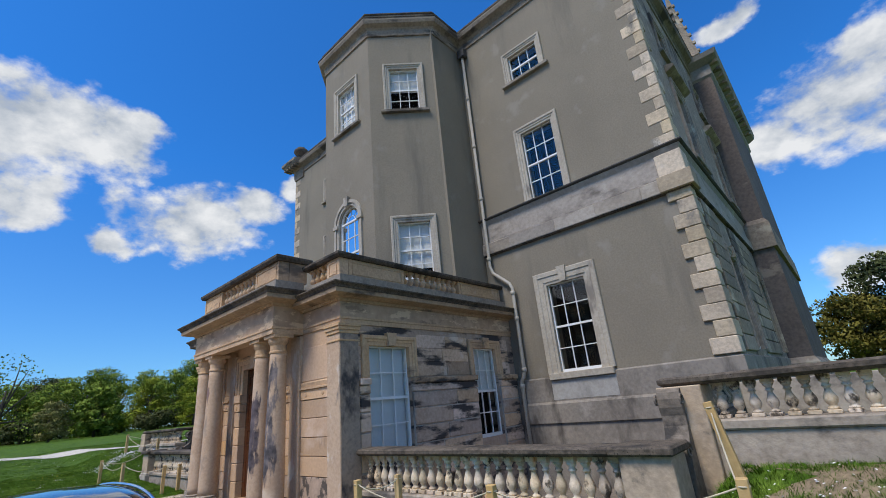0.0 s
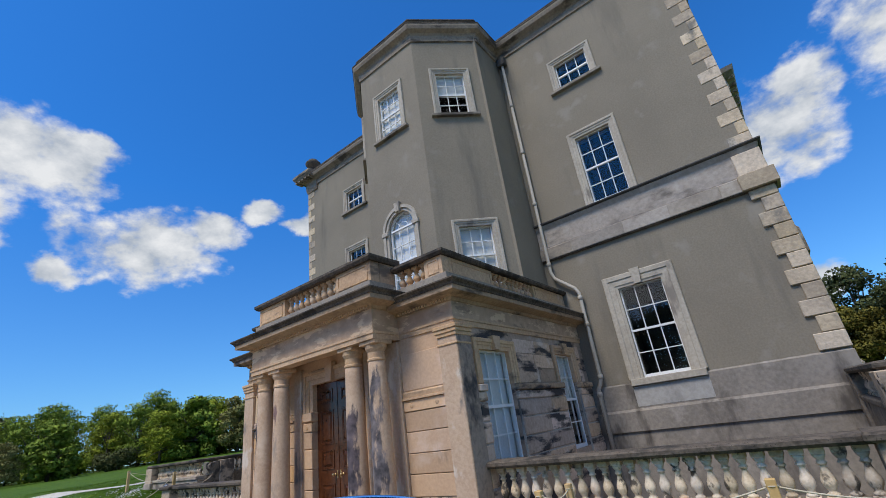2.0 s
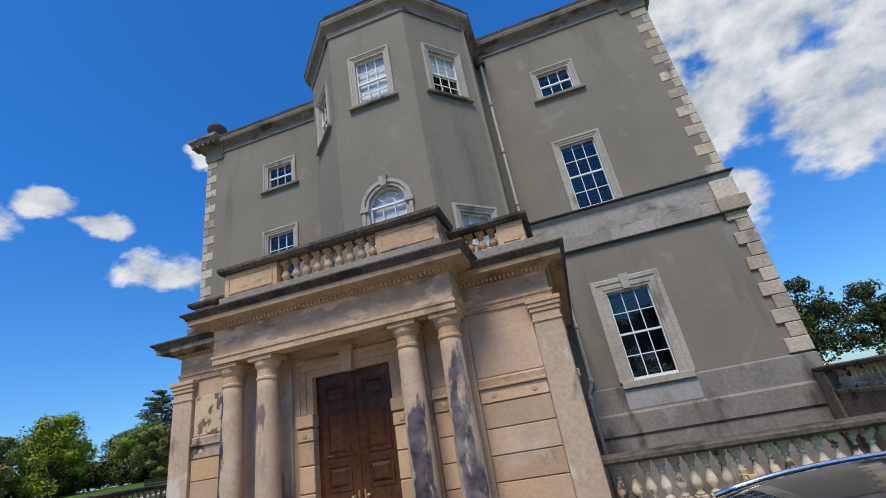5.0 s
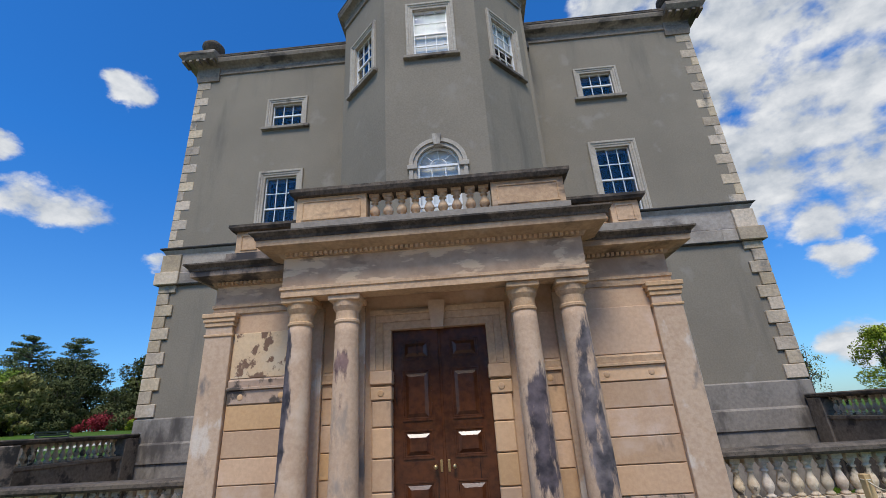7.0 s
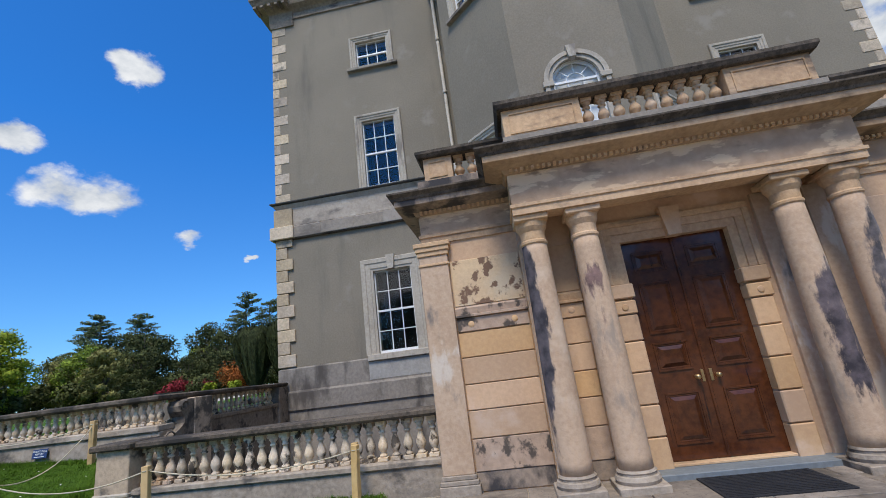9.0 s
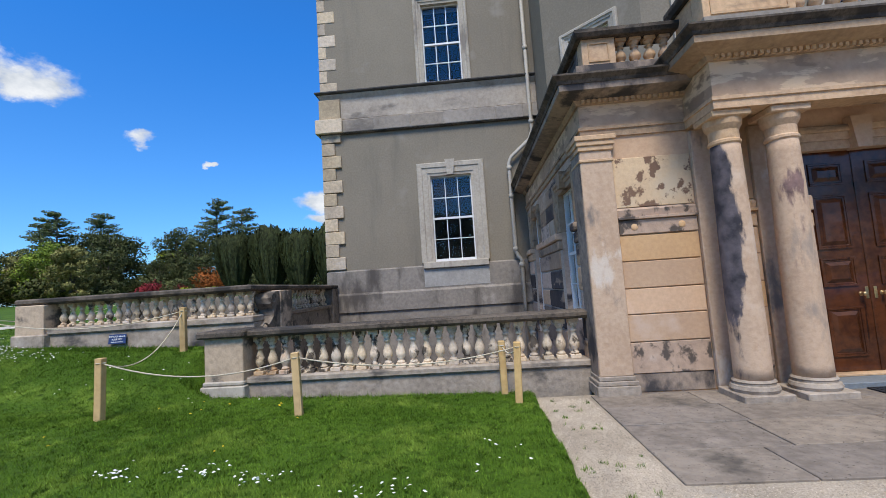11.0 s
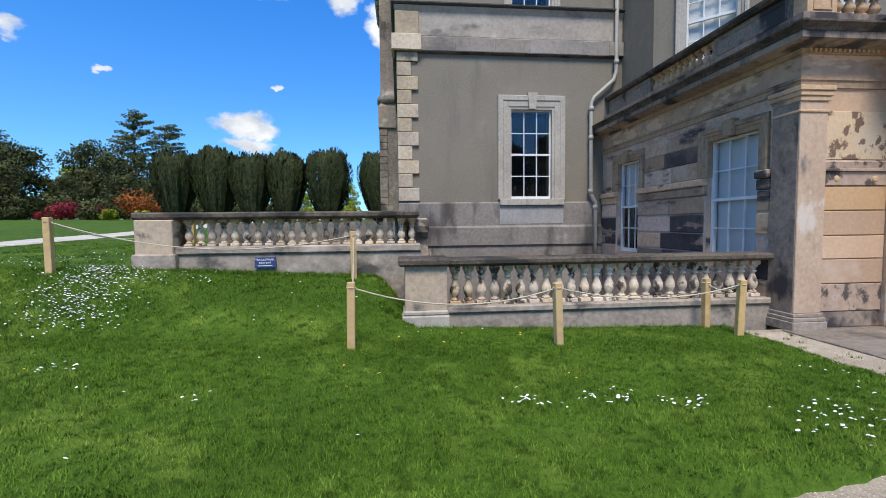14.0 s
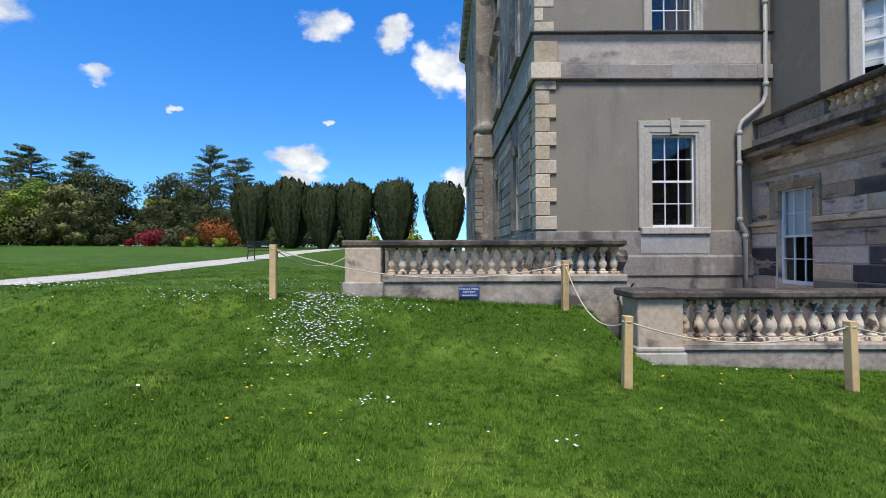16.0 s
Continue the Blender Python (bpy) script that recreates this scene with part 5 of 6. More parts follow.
def lawn_height(x, y):
    x, y = np.asarray(x, float), np.asarray(y, float)
    q = np.abs(x - A)
    z = -0.05 + 0.03 * np.clip(q - 5, 0, 5) + 0.05 * np.clip(q - 10, 0, 15)
    z = z + 0.60 * ss(4.45, 6.25, y) * ss(9.2, 9.9, q) * (1 - 0.6 * ss(14, 24, q))
    far = np.clip(0.022 * np.clip(y - 8, 0, 90) + 0.012 * np.clip(q - 25, 0, 200), 0, 1.7)
    far = far * np.where(x < A, 1.0, 0.35)
    z = z + far + 0.012 * np.sin(x * 1.7 + y * 0.9) * np.sin(y * 1.3)
    return np.where(y < 0, z * (0.55 + 0.45 * ss(-12, 0, y)), z)


def ground_height(x, y):
    m = turf_mask(x, y)
    q = np.abs(np.asarray(x, float) - A)
    sunk = ss(5.3, 5.5, np.asarray(y, float)) * (1 - ss(9.2, 9.3, q))
    return lawn_height(x, y) * m + (1 - m) * (-0.17) - 0.5 * sunk


def gz(x, y):
    return float(ground_height(x, y))


def spread(stops):
    out = []
    for (a, b, d) in stops:
        out += list(np.arange(a, b, d))
    out.append(stops[-1][1])
    return np.array(out)


gx = spread([(-900, -300, 60), (-300, -120, 15), (-120, -44, 3), (-44, -30, 0.6), (-30, -14, 0.09), (-14, 4, 0.4), (4, 40, 3), (40, 300, 20), (300, 900, 60)])
gy = spread([(-900, -300, 60), (-300, -60, 15), (-60, -8, 2), (-8, -1, 0.4), (-1, 2.6, 0.05), (2.6, 7, 0.14), (7, 20, 0.6), (20, 90, 3), (90, 300, 15), (300, 900, 60)])
X, Y = np.meshgrid(gx, gy)
Z = ground_height(X, Y)
me = bpy.data.meshes.new("ground")
nx, ny = len(gx), len(gy)
me.vertices.add(nx * ny)
me.vertices.foreach_set("co", np.stack([X, Y, Z], -1).astype(np.float32).ravel())
ii = (np.arange(ny - 1)[:, None] * nx + np.arange(nx - 1)[None, :]).ravel()
quads = np.stack([ii, ii + 1, ii + nx + 1, ii + nx], -1)
me.loops.add(quads.size)
me.loops.foreach_set("vertex_index", quads.ravel().astype(np.int32))
me.polygons.add(len(quads))
me.polygons.foreach_set("loop_start", np.arange(0, quads.size, 4, dtype=np.int32))
me.update(calc_edges=True)
me.shade_smooth()
me.materials.append(TURF)
tagged(new("ground", me), "mown green lawn rising away from the house", "lawn", kind="structure")
tagged(part("gravel_drive", boxed(-70, 40, -45, 5.25, -0.5, -0.12), GRAVEL), "pale loose gravel drive in front of the porch", "drive", kind="structure")
tagged(part("area_floor", boxed(A - 9.1, A + 9.1, 5.7, FACE, -0.72, -0.6), PAVE), "grey paving of the sunk area by the house", "paving", kind="structure")

# paving before the door
paving = tagged(new("pavement"), "worn stone paving slabs before the porch", "paving", kind="structure")
ys = [2.55, 3.2, 3.9, 4.55, 5.16]
rnd = random.Random(3)
for j in range(4):
    x = A - 3.86
    while x < A + 3.8:
        w = min(rnd.uniform(0.8, 1.5), A + 3.86 - x)
        if A + 3.86 - x - w < 0.4:
            w = A + 3.86 - x
        part("slab", boxed(x + 0.006, x + w - 0.006, ys[j] + 0.006, ys[j + 1] - 0.006, -0.2, -0.1 + rnd.uniform(-0.004, 0.004), 0.006), PAVE, paving)
        x += w

# loose stones on the gravel near the walk
def pebble_field(n, seed, x0=-24, x1=-9, y0=-0.3, y1=5.1):
    r = np.random.RandomState(seed)
    px, py = r.uniform(x0, x1, n), r.uniform(y0, y1, n)
    keep = (turf_mask(px, py) < 0.25) & ~((np.abs(px - A) < 3.9) & (py > 2.5)) & (py < 5.2)
    px, py = px[keep], py[keep]
    n = len(px)
    s = r.uniform(0.004, 0.0105, n)
    base = np.array([(1, 0, 0), (-0.3, 0.9, 0), (-0.6, -0.8, 0), (0.1, 0.05, 0.8)])
    rot = r.uniform(0, 6.28, n)
    c, sn = np.cos(rot), np.sin(rot)
    v = base[None] * s[:, None, None]
    vx = v[..., 0] * c[:, None] - v[..., 1] * sn[:, None] + px[:, None]
    vy = v[..., 0] * sn[:, None] + v[..., 1] * c[:, None] + py[:, None]
    vz = v[..., 2] - 0.121
    co = np.stack([vx, vy, vz], -1).reshape(-1, 3)
    k = np.arange(n)[:, None] * 4
    tri = np.concatenate([k + np.array([[0, 1, 3]]), k + np.array([[1, 2, 3]]), k + np.array([[2, 0, 3]])], 1).reshape(-1, 3)
    return co, tri


def stuff_mesh(name, co, faces, material, label, category):
    me = bpy.data.meshes.new(name)
    me.vertices.add(len(co))
    me.vertices.foreach_set("co", np.asarray(co, np.float32).ravel())
    faces = np.asarray(faces, np.int32)
    k = faces.shape[1]
    me.loops.add(faces.size)
    me.loops.foreach_set("vertex_index", faces.ravel())
    me.polygons.add(len(faces))
    me.polygons.foreach_set("loop_start", np.arange(0, faces.size, k, dtype=np.int32))
    me.update(calc_edges=True)
    me.materials.append(material)
    return tagged(new(name, me), label, category, kind="stuff") if label else new(name, me)


wide_field, strip_field = pebble_field(110000, 5), pebble_field(26000, 6, A - 5.0, A - 3.8, 0.6, 5.1)
stuff_mesh("gravel", np.concatenate([wide_field[0], strip_field[0]]), np.concatenate([wide_field[1], strip_field[1] + len(wide_field[0])]), PEBBLE, "scattered pale gravel chippings", "gravel")

# bare dry soil at the foot of the eastern terrace wall
bm = bmesh.new()
ring = [bm.verts.new((-0.6 + 1.35 * math.cos(a) * (1 + 0.12 * math.sin(5 * a)), 5.95 + 0.42 * math.sin(a) * (1 + 0.2 * math.sin(3 * a + 1)), 0)) for a in np.linspace(0, 2 * math.pi, 41)[:-1]]
hub = bm.verts.new((-0.6, 5.95, 0))
for i in range(40):
    bm.faces.new((hub, ring[i], ring[(i + 1) % 40]))
for v in bm.verts:
    v.co.z = gz(v.co.x, v.co.y) + (0.03 if v is hub else 0.004)
SOIL = surface("dry_soil", (0.30, 0.225, 0.14), (0.15, 0.115, 0.07), 0.95, 1.5, 20, 0.8, second=(0.10, 0.13, 0.03), second_at=0.52, second_scale=(3, 3, 3))
tagged(part("soil_patch", bm, SOIL), "dry brown soil worn through the lawn", "soil", kind="structure")

# garden path across the lawn
way = [(-75, -14), (-55, -4), (-42, 2.4), (-35, 5.6), (-31.6, 8.2), (-31.6, 11.0), (-32.3, 16.8), (-33.2, 24.5), (-34.8, 33.5), (-36.2, 51.5), (-35, 90)]
bm = bmesh.new()
pts = []
for (ax, ay), (bx, by) in zip(way, way[1:]):
    n = max(2, int(math.hypot(bx - ax, by - ay) / 0.8))
    pts += [(ax + (bx - ax) * k / n, ay + (by - ay) * k / n) for k in range(n)]
prev = None
for i in range(1, len(pts) - 1):
    d = (Vector(pts[i + 1]) - Vector(pts[i - 1])).normalized()
    row = []
    for o in (-0.95, -0.5, 0, 0.5, 0.95):
        x, y = pts[i][0] + d.y * o, pts[i][1] - d.x * o
        row.append(bm.verts.new((x, y, gz(x, y) + (0.03 if abs(o) < 0.9 else 0.012))))
    if prev:
        for a in range(4):
            bm.faces.new((prev[a], prev[a + 1], row[a + 1], row[a]))
    prev = row
tagged(part("garden_path", bm, PATHMAT), "pale grit path crossing the lawn", "path", kind="structure")


# ---- garden balustrades ----
def side_x(s, r):
    return A + s * r


def low_balustrade(s):
    t = thing("low_balustrade", "low stone balustrade between porch and end pedestal", "balustrade", "balustrades flanking the porch")
    xa, xb = sorted((side_x(s, 8.8), side_x(s, 3.72)))
    part("base_wall", boxed(xa, xb, 5.40, 5.70, -0.6, 0.22, 0.01), BASEWALL, t)
    part("ledge", boxed(xa, xb, 5.36, 5.74, 0.22, 0.32, 0.02), BASEWALL, t)
    bm = bmesh.new()
    sweep(bm, [(xa, 5.55), (xb, 5.55)], [(-0.2, 0.90), (0.17, 0.90), (0.21, 0.94), (0.21, 0.99), (0.17, 1.015), (-0.17, 1.02), (-0.21, 0.99), (-0.21, 0.94)])
    part("coping", bm, RAILSTONE, t, "lichen-darkened coping")
    pa, pb = sorted((side_x(s, 9.40), side_x(s, 8.80)))
    ped = part("pedestal", boxed(pa, pb, 5.30, 5.80, -0.6, 0.93, 0.012), PEDESTAL, t)
    part("plinth", boxed(pa - 0.05, pb + 0.03, 5.25, 5.85, -0.6, 0.22, 0.015), SURROUND, ped, "pale grey plinth block")
    part("plinth_moulding", boxed(pa - 0.025, pb + 0.015, 5.275, 5.825, 0.22, 0.29, 0.02), SURROUND, ped)
    part("cap", boxed(pa - 0.09, pb + 0.05, 5.22, 5.9, 0.925, 1.03, 0.025), RAILSTONE, ped)
    balusters(t, BALUSTER, 0.58, 0.077, line((side_x(s, 8.76), 5.55, 0.32), (side_x(s, 3.8), 5.55, 0.32), 25))
    t.location.y = 0.12


def upper_balustrade(s):
    t = thing("terrace_balustrade", "raised terrace balustrade of weathered cream stone", "balustrade", "terrace balustrades")
    near = 9.65 if s > 0 else 9.12
    xa, xb = sorted((side_x(s, 12.9), side_x(s, near)))
    part("base_wall", boxed(xa, xb, 6.22, 6.55, -0.6, 1.08, 0.01), BASEWALL, t)
    part("ledge", boxed(xa, xb, 6.18, 6.59, 1.08, 1.20, 0.02), BASEWALL, t)
    pa, pb = sorted((side_x(s, 13.45), side_x(s, 12.9)))
    ped = part("pedestal", boxed(pa, pb, 6.14, 6.66, 0.4, 1.62, 0.012), PEDESTAL, t)
    part("plinth", boxed(pa - 0.04, pb + 0.04, 6.10, 6.70, 0.3, 1.10, 0.02), BASEWALL, ped)
    qa, qb = sorted((side_x(s, 9.65), side_x(s, 9.12)))
    deep = 0.8 if s < 0 else 0.0
    part("pedestal", boxed(qa + deep * 0.2, qb + deep * 0.2, 6.14 + deep, 6.66 + deep, -0.6, 1.62, 0.012), PEDESTAL, t)
    bm = bmesh.new()
    prof = [(-0.24, 1.62), (0.17, 1.62), (0.22, 1.66), (0.22, 1.71), (0.18, 1.735), (-0.18, 1.74), (-0.24, 1.71)]
    # front run, then back to the house
    path = [(side_x(s, 13.5), 6.4), (side_x(s, 9.36), 6.4), (side_x(s, 9.36), FACE - 0.28)]
    if s > 0:
        path = path[::-1]
    sweep(bm, path, prof)
    part("coping", bm, RAILSTONE, t, "lichen-darkened coping")
    xa, xb = sorted((side_x(s, 9.52), side_x(s, 9.2)))
    part("base_wall", boxed(xa, xb, 6.66, FACE - 0.28, -0.7, 1.1, 0.01), CONSOLE, t, "dark stone return wall")
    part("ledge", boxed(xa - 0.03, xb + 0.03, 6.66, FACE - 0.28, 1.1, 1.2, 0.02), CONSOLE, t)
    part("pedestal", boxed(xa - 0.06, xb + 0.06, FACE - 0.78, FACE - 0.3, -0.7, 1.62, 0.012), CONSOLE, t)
    balusters(t, BALUSTER, 0.42, 0.065, line((side_x(s, 12.86), 6.4, 1.2), (side_x(s, near + 0.05), 6.4, 1.2), 18 if s > 0 else 21))
    balusters(t, BALUSTER, 0.42, 0.065, line((side_x(s, 9.36), 6.72, 1.2), (side_x(s, 9.36), FACE - 0.83, 1.2), 20))
    ra, rb = sorted((side_x(s, 13.3), side_x(s, 9.7)))
    # western back wall is dark: shade behind the balusters put into its colour
    part("back_wall", boxed(ra, rb, 8.3, 8.6, 0.4, 1.58, 0.01), CONSOLE if s < 0 else BASEWALL, t, "low wall behind the balusters")
    # scrolled console stepping down to the low pedestal
    prof = [(6.14, 1.60), (6.06, 1.60), (5.98, 1.56), (5.93, 1.48), (5.94, 1.38), (6.0, 1.28), (6.0, 1.16), (5.93, 1.06), (5.84, 0.98), (5.74, 0.86), (5.66, 0.72), (5.62, 0.55), (5.62, -0.6), (6.14, -0.6)]
    bm = bmesh.new()
    xa, xb = sorted((side_x(s, 9.42), side_x(s, 9.14)))
    xa, xb = xa + deep * 0.2, xb + deep * 0.2
    prof = [(6.14 + deep - (6.14 - y) * (1 + deep if s < 0 else 0.55), z) for y, z in prof]
    lo, hi = [bm.verts.new((xa, y, z)) for y, z in prof], [bm.verts.new((xb, y, z)) for y, z in prof]
    bm.faces.new(lo), bm.faces.new(hi[::-1])
    for i in range(len(prof)):
        j = (i + 1) % len(prof)
        bm.faces.new((lo[i], lo[j], hi[j], hi[i]))
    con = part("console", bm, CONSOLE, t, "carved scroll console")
    for xe in (xa - 0.012, xb + 0.012):
        for cy, cz, r0, rad in ((6.03 + deep * 0.8, 1.46, 0.085 + deep * 0.05, 0.014), (5.85 + deep * 0.55, 0.90, 0.11 + deep * 0.09, 0.016)):
            bm = bmesh.new()
            tube(bm, [(xe, cy + r0 * (1 - k / 16) * math.cos(k * 0.6), cz + r0 * (1 - k / 16) * math.sin(k * 0.6)) for k in range(14)], rad, 6)
            part("volute", bm, CONSOLE, con)
    t.location.y = 0.17


for s in (-1, 1):
    low_balustrade(s)
    upper_balustrade(s)

# ---- rope fence ----
def post(x, y, h=0.75, lean=(0, 0)):
    b = thing("rope_post", "square-sawn pale pine post holding a rope", "post", "rope fence posts")
    bm = bmesh.new()
    box(bm, -0.045, 0.045, -0.045, 0.045, -0.25, h, 0.006)
    part("shaft", bm, WOOD, b)
    bm = bmesh.new()
    tube(bm, [(0.05 * math.cos(a), 0.05 * math.sin(a), h - 0.06) for a in np.linspace(0, 6.6, 14)], 0.008, 6)
    part("rope_loop", bm, ROPE, b)
    b.matrix_world = pose(x, y, gz(x, y) if turf_mask(x, y) > 0.5 else -0.12, lean[0], lean[1], random.uniform(-12, 12))
    return b.matrix_world @ Vector((0, 0, h - 0.06))


def rope(a, b, sag):
    pts = []
    for k in range(19):
        t = k / 18
        p = a.lerp(b, t)
        p.z -= sag * 4 * t * (1 - t)
        p.z = max(p.z, gz(p.x, p.y) + 0.012)
        pts.append(p)
    bm = bmesh.new()
    tube(bm, pts, 0.009, 6)
    tagged(part("rope", bm, ROPE, None, "", True), "thin pale rope sagging between fence posts", "rope", "fence ropes")


tops = [post(A + r, y, h, ln) for r, y, h, ln in ((-14.42, 6.02, 0.78, (0, 0)), (-10.17, 6.08, 0.72, (1, 0)), (-10.03, 4.29, 0.76, (0, 1)), (-7.55, 4.40, 0.76, (0, -2)), (-4.84, 4.80, 0.76, (0, 2)), (-4.99, 5.26, 0.72, (0, 0)))]
for i, sag in enumerate((0.30, 0.34, 0.20, 0.16, 0.1)):
    rope(tops[i], tops[i + 1], sag)
back = post(A - 13.9, 9.2, 0.75)
rope(tops[0], back, 0.3)
tops = [post(A + r, y, h, ln) for r, y, h, ln in ((5.35, 5.05, 0.74, (0, 0)), (5.25, 4.35, 0.78, (0, 0)), (7.85, 4.2, 0.76, (0, 0)), (10.15, 4.6, 0.76, (0, 2)), (9.95, 5.75, 0.86, (0, -9)))]
for i, sag in enumerate((0.1, 0.2, 0.2, 0.3)):
    rope(tops[i], tops[i + 1], sag)

# warning sign on the terrace wall
sign = thing("wall_sign", "small blue enamel sign with white lettering on the wall", "sign")
part("plate", boxed(-0.16, 0.16, 0, 0.012, 0, 0.165, 0.003), BLUE, sign)


def words(text, size, x, z, parent):
    cu = bpy.data.curves.new("lettering", "FONT")
    cu.body, cu.size, cu.align_x = text, size, "CENTER"
    cu.extrude = 0.001
    cu.materials.append(WHITE)
    o = new("lettering", cu)
    o.parent = parent
    o.matrix_basis = pose(x, -0.003, z, 90)


words("FRAGILE WALL", 0.044, 0, 0.112, sign)
words("KEEP OFF", 0.044, 0, 0.062, sign)
part("text_line", boxed(-0.11, 0.11, -0.003, 0.002, 0.026, 0.036), WHITE, sign)
sign.matrix_world = pose(A - 11.56, 6.33, 0.86, -8)


# ---- the parked car ----
def parked_car(m):
    car = thing("car", "black estate car on the gravel", "car")
    # stations from nose to tail: x, half width, sill z, belt z, roof half width, roof z
    st = [(-2.15, 0.62, 0.35, 0.62, 0.5, 0.66), (-2.05, 0.78, 0.25, 0.72, 0.66, 0.78), (-1.6, 0.87, 0.2, 0.84, 0.74, 0.92), (-1.05, 0.89, 0.2, 0.92, 0.74, 1.0), (-0.35, 0.9, 0.2, 0.95, 0.62, 1.26),
          (0.2, 0.9, 0.2, 0.96, 0.60, 1.345), (0.9, 0.9, 0.2, 0.97, 0.60, 1.345), (1.4, 0.89, 0.2, 0.98, 0.59, 1.27), (1.8, 0.86, 0.22, 0.98, 0.57, 1.12), (2.1, 0.78, 0.3, 0.92, 0.6, 0.98)]

    # ease the line between the stations
    knots, st = st, []
    for k in range(len(knots) - 1):
        p0, p1, p2, p3 = (np.array(knots[min(max(k + d, 0), len(knots) - 1)]) for d in (-1, 0, 1, 2))
        for f in (0, 0.25, 0.5, 0.75):
            st.append(tuple(0.5 * (2 * p1 + (p2 - p0) * f + (2 * p0 - 5 * p1 + 4 * p2 - p3) * f * f + (3 * p1 - p0 - 3 * p2 + p3) * f ** 3)))
    st.append(knots[-1])

    def skin(lo, hi):
        bm = bmesh.new()
        rows = []
        for x, w, z0, zb, wr, zr in st:
            low = [(w * 0.86, z0), (w, (z0 + zb) * 0.45), (w, (z0 + zb) * 0.62), (w * 0.96, zb)]
            top = [(w * 0.95, zb), (wr + (w - wr) * 0.3, zb + (zr - zb) * 0.62), (wr, zr - (zr - zb) * 0.12), (wr * 0.7, zr - 0.012), (0, zr + 0.012)]
            half = (low if lo else []) + (top if hi else [])
            if lo and not hi:
                half = half + [(0, zb - 0.01)]
            ring = [(u, z) for u, z in half] + [(-u, z) for u, z in half[::-1] if u > 0]
            rows.append([bm.verts.new((x, u, z)) for u, z in ring])
        for a, b in zip(rows, rows[1:]):
            for i in range(len(a) - 1):
                bm.faces.new((a[i], a[i + 1], b[i + 1], b[i]))
        bm.faces.new(rows[0]), bm.faces.new(rows[-1][::-1])
        return bm

    part("body", skin(True, False), CARPAINT, car, "", True)
    part("cabin", skin(False, True), CARPAINT, car, "dark glazed cabin and roof", True)
    for s in (-1, 1):
        # bright line along each roof edge, a sky glint modelled as metal
        bm = bmesh.new()
        tube(bm, [(x, s * (wr + 0.004), zr - (zr - zb) * 0.12 + 0.016) for x, w, z0, zb, wr, zr in st if -0.4 < x < 1.75], 0.014, 8)
        part("roof_rail", bm, CHROME, car, "bright metal line for the glint on the roof edge", True)
        part("mirror", boxed(-0.62, -0.45, s * 1.0 - 0.1, s * 1.0 + 0.1, 0.94, 1.08, 0.04), CARPAINT, car)
        for x in (-1.35, 1.35):
            bm = bmesh.new()
            lathe(bm, [(0.22, -0.1), (0.31, -0.1), (0.325, -0.07), (0.325, 0.07), (0.31, 0.1), (0.22, 0.1)], 28)
            w = part("wheel", bm, RUBBER, car)
            w.matrix_basis = pose(x, s * 0.80, 0.325, 90)
            bm = bmesh.new()
            lathe(bm, [(0.215, -0.09), (0.215, 0.09), (0.05, 0.105), (0.02, 0.11)], 20)
            part("rim", bm, CHROME, w)
        part("headlight", boxed(-2.12, -1.98, s * 0.6 - 0.14, s * 0.6 + 0.14, 0.6, 0.72, 0.03), WHITE, car)
        part("tail_light", boxed(2.1, 2.2, s * 0.66 - 0.1, s * 0.66 + 0.1, 0.72, 0.9, 0.03), CARPAINT, car)
    car.matrix_world = m


parked_car(pose(A + 4.65, 0.75, -0.12, 0, 0, 4))


# ---- garden bench ----
def bench(m):
    b = thing("garden_bench", "dark painted iron garden bench beside the path", "bench")
    for i in range(4):
        part("seat_slat", boxed(-0.7, 0.7, -0.2 + i * 0.11, -0.12 + i * 0.11, 0.42, 0.445, 0.005), IRON, b)
    for i in range(3):
        part("back_slat", boxed(-0.7, 0.7, 0.25 + i * 0.02, 0.275 + i * 0.02, 0.54 + i * 0.13, 0.63 + i * 0.13, 0.005), IRON, b)
    for s in (-1, 1):
        bm = bmesh.new()
        tube(bm, [(s * 0.66, -0.22, 0), (s * 0.66, -0.2, 0.4), (s * 0.66, -0.22, 0.62), (s * 0.66, 0.0, 0.66), (s * 0.66, 0.26, 0.64)], 0.025, 6)
        tube(bm, [(s * 0.66, 0.28, 0), (s * 0.66, 0.22, 0.4), (s * 0.66, 0.32, 0.92)], 0.025, 6)
        tube(bm, [(s * 0.66, -0.2, 0.41), (s * 0.66, 0.23, 0.41)], 0.02, 6)
        part("end_frame", bm, IRON, b)
    b.matrix_world = m


bench(pose(-31.7, 20.3, gz(-31.7, 20.3), 0, 0, 62))


# ---- trees ----
def leaf_quads(c, a, b, s, out):
    """Quads about the centres c, wound to face outwards, with normals eased towards the crown's skin."""
    q = np.stack([c - a * s - b * s * 0.5, c + a * s * 0.2 - b * s * 0.75, c + a * s + b * s * 0.15, c - a * s * 0.1 + b * s * 0.7], 1)
    nrm = np.cross(q[:, 1] - q[:, 0], q[:, 2] - q[:, 0])
    nrm /= np.linalg.norm(nrm, axis=1)[:, None] + 1e-6
    turn = (nrm * out).sum(1) < 0
    q[turn] = q[turn][:, ::-1]
    nrm[turn] *= -1
    nrm = nrm * 0.25 + out * 0.85
    return q, np.repeat(nrm / (np.linalg.norm(nrm, axis=1)[:, None] + 1e-6), 4, 0)


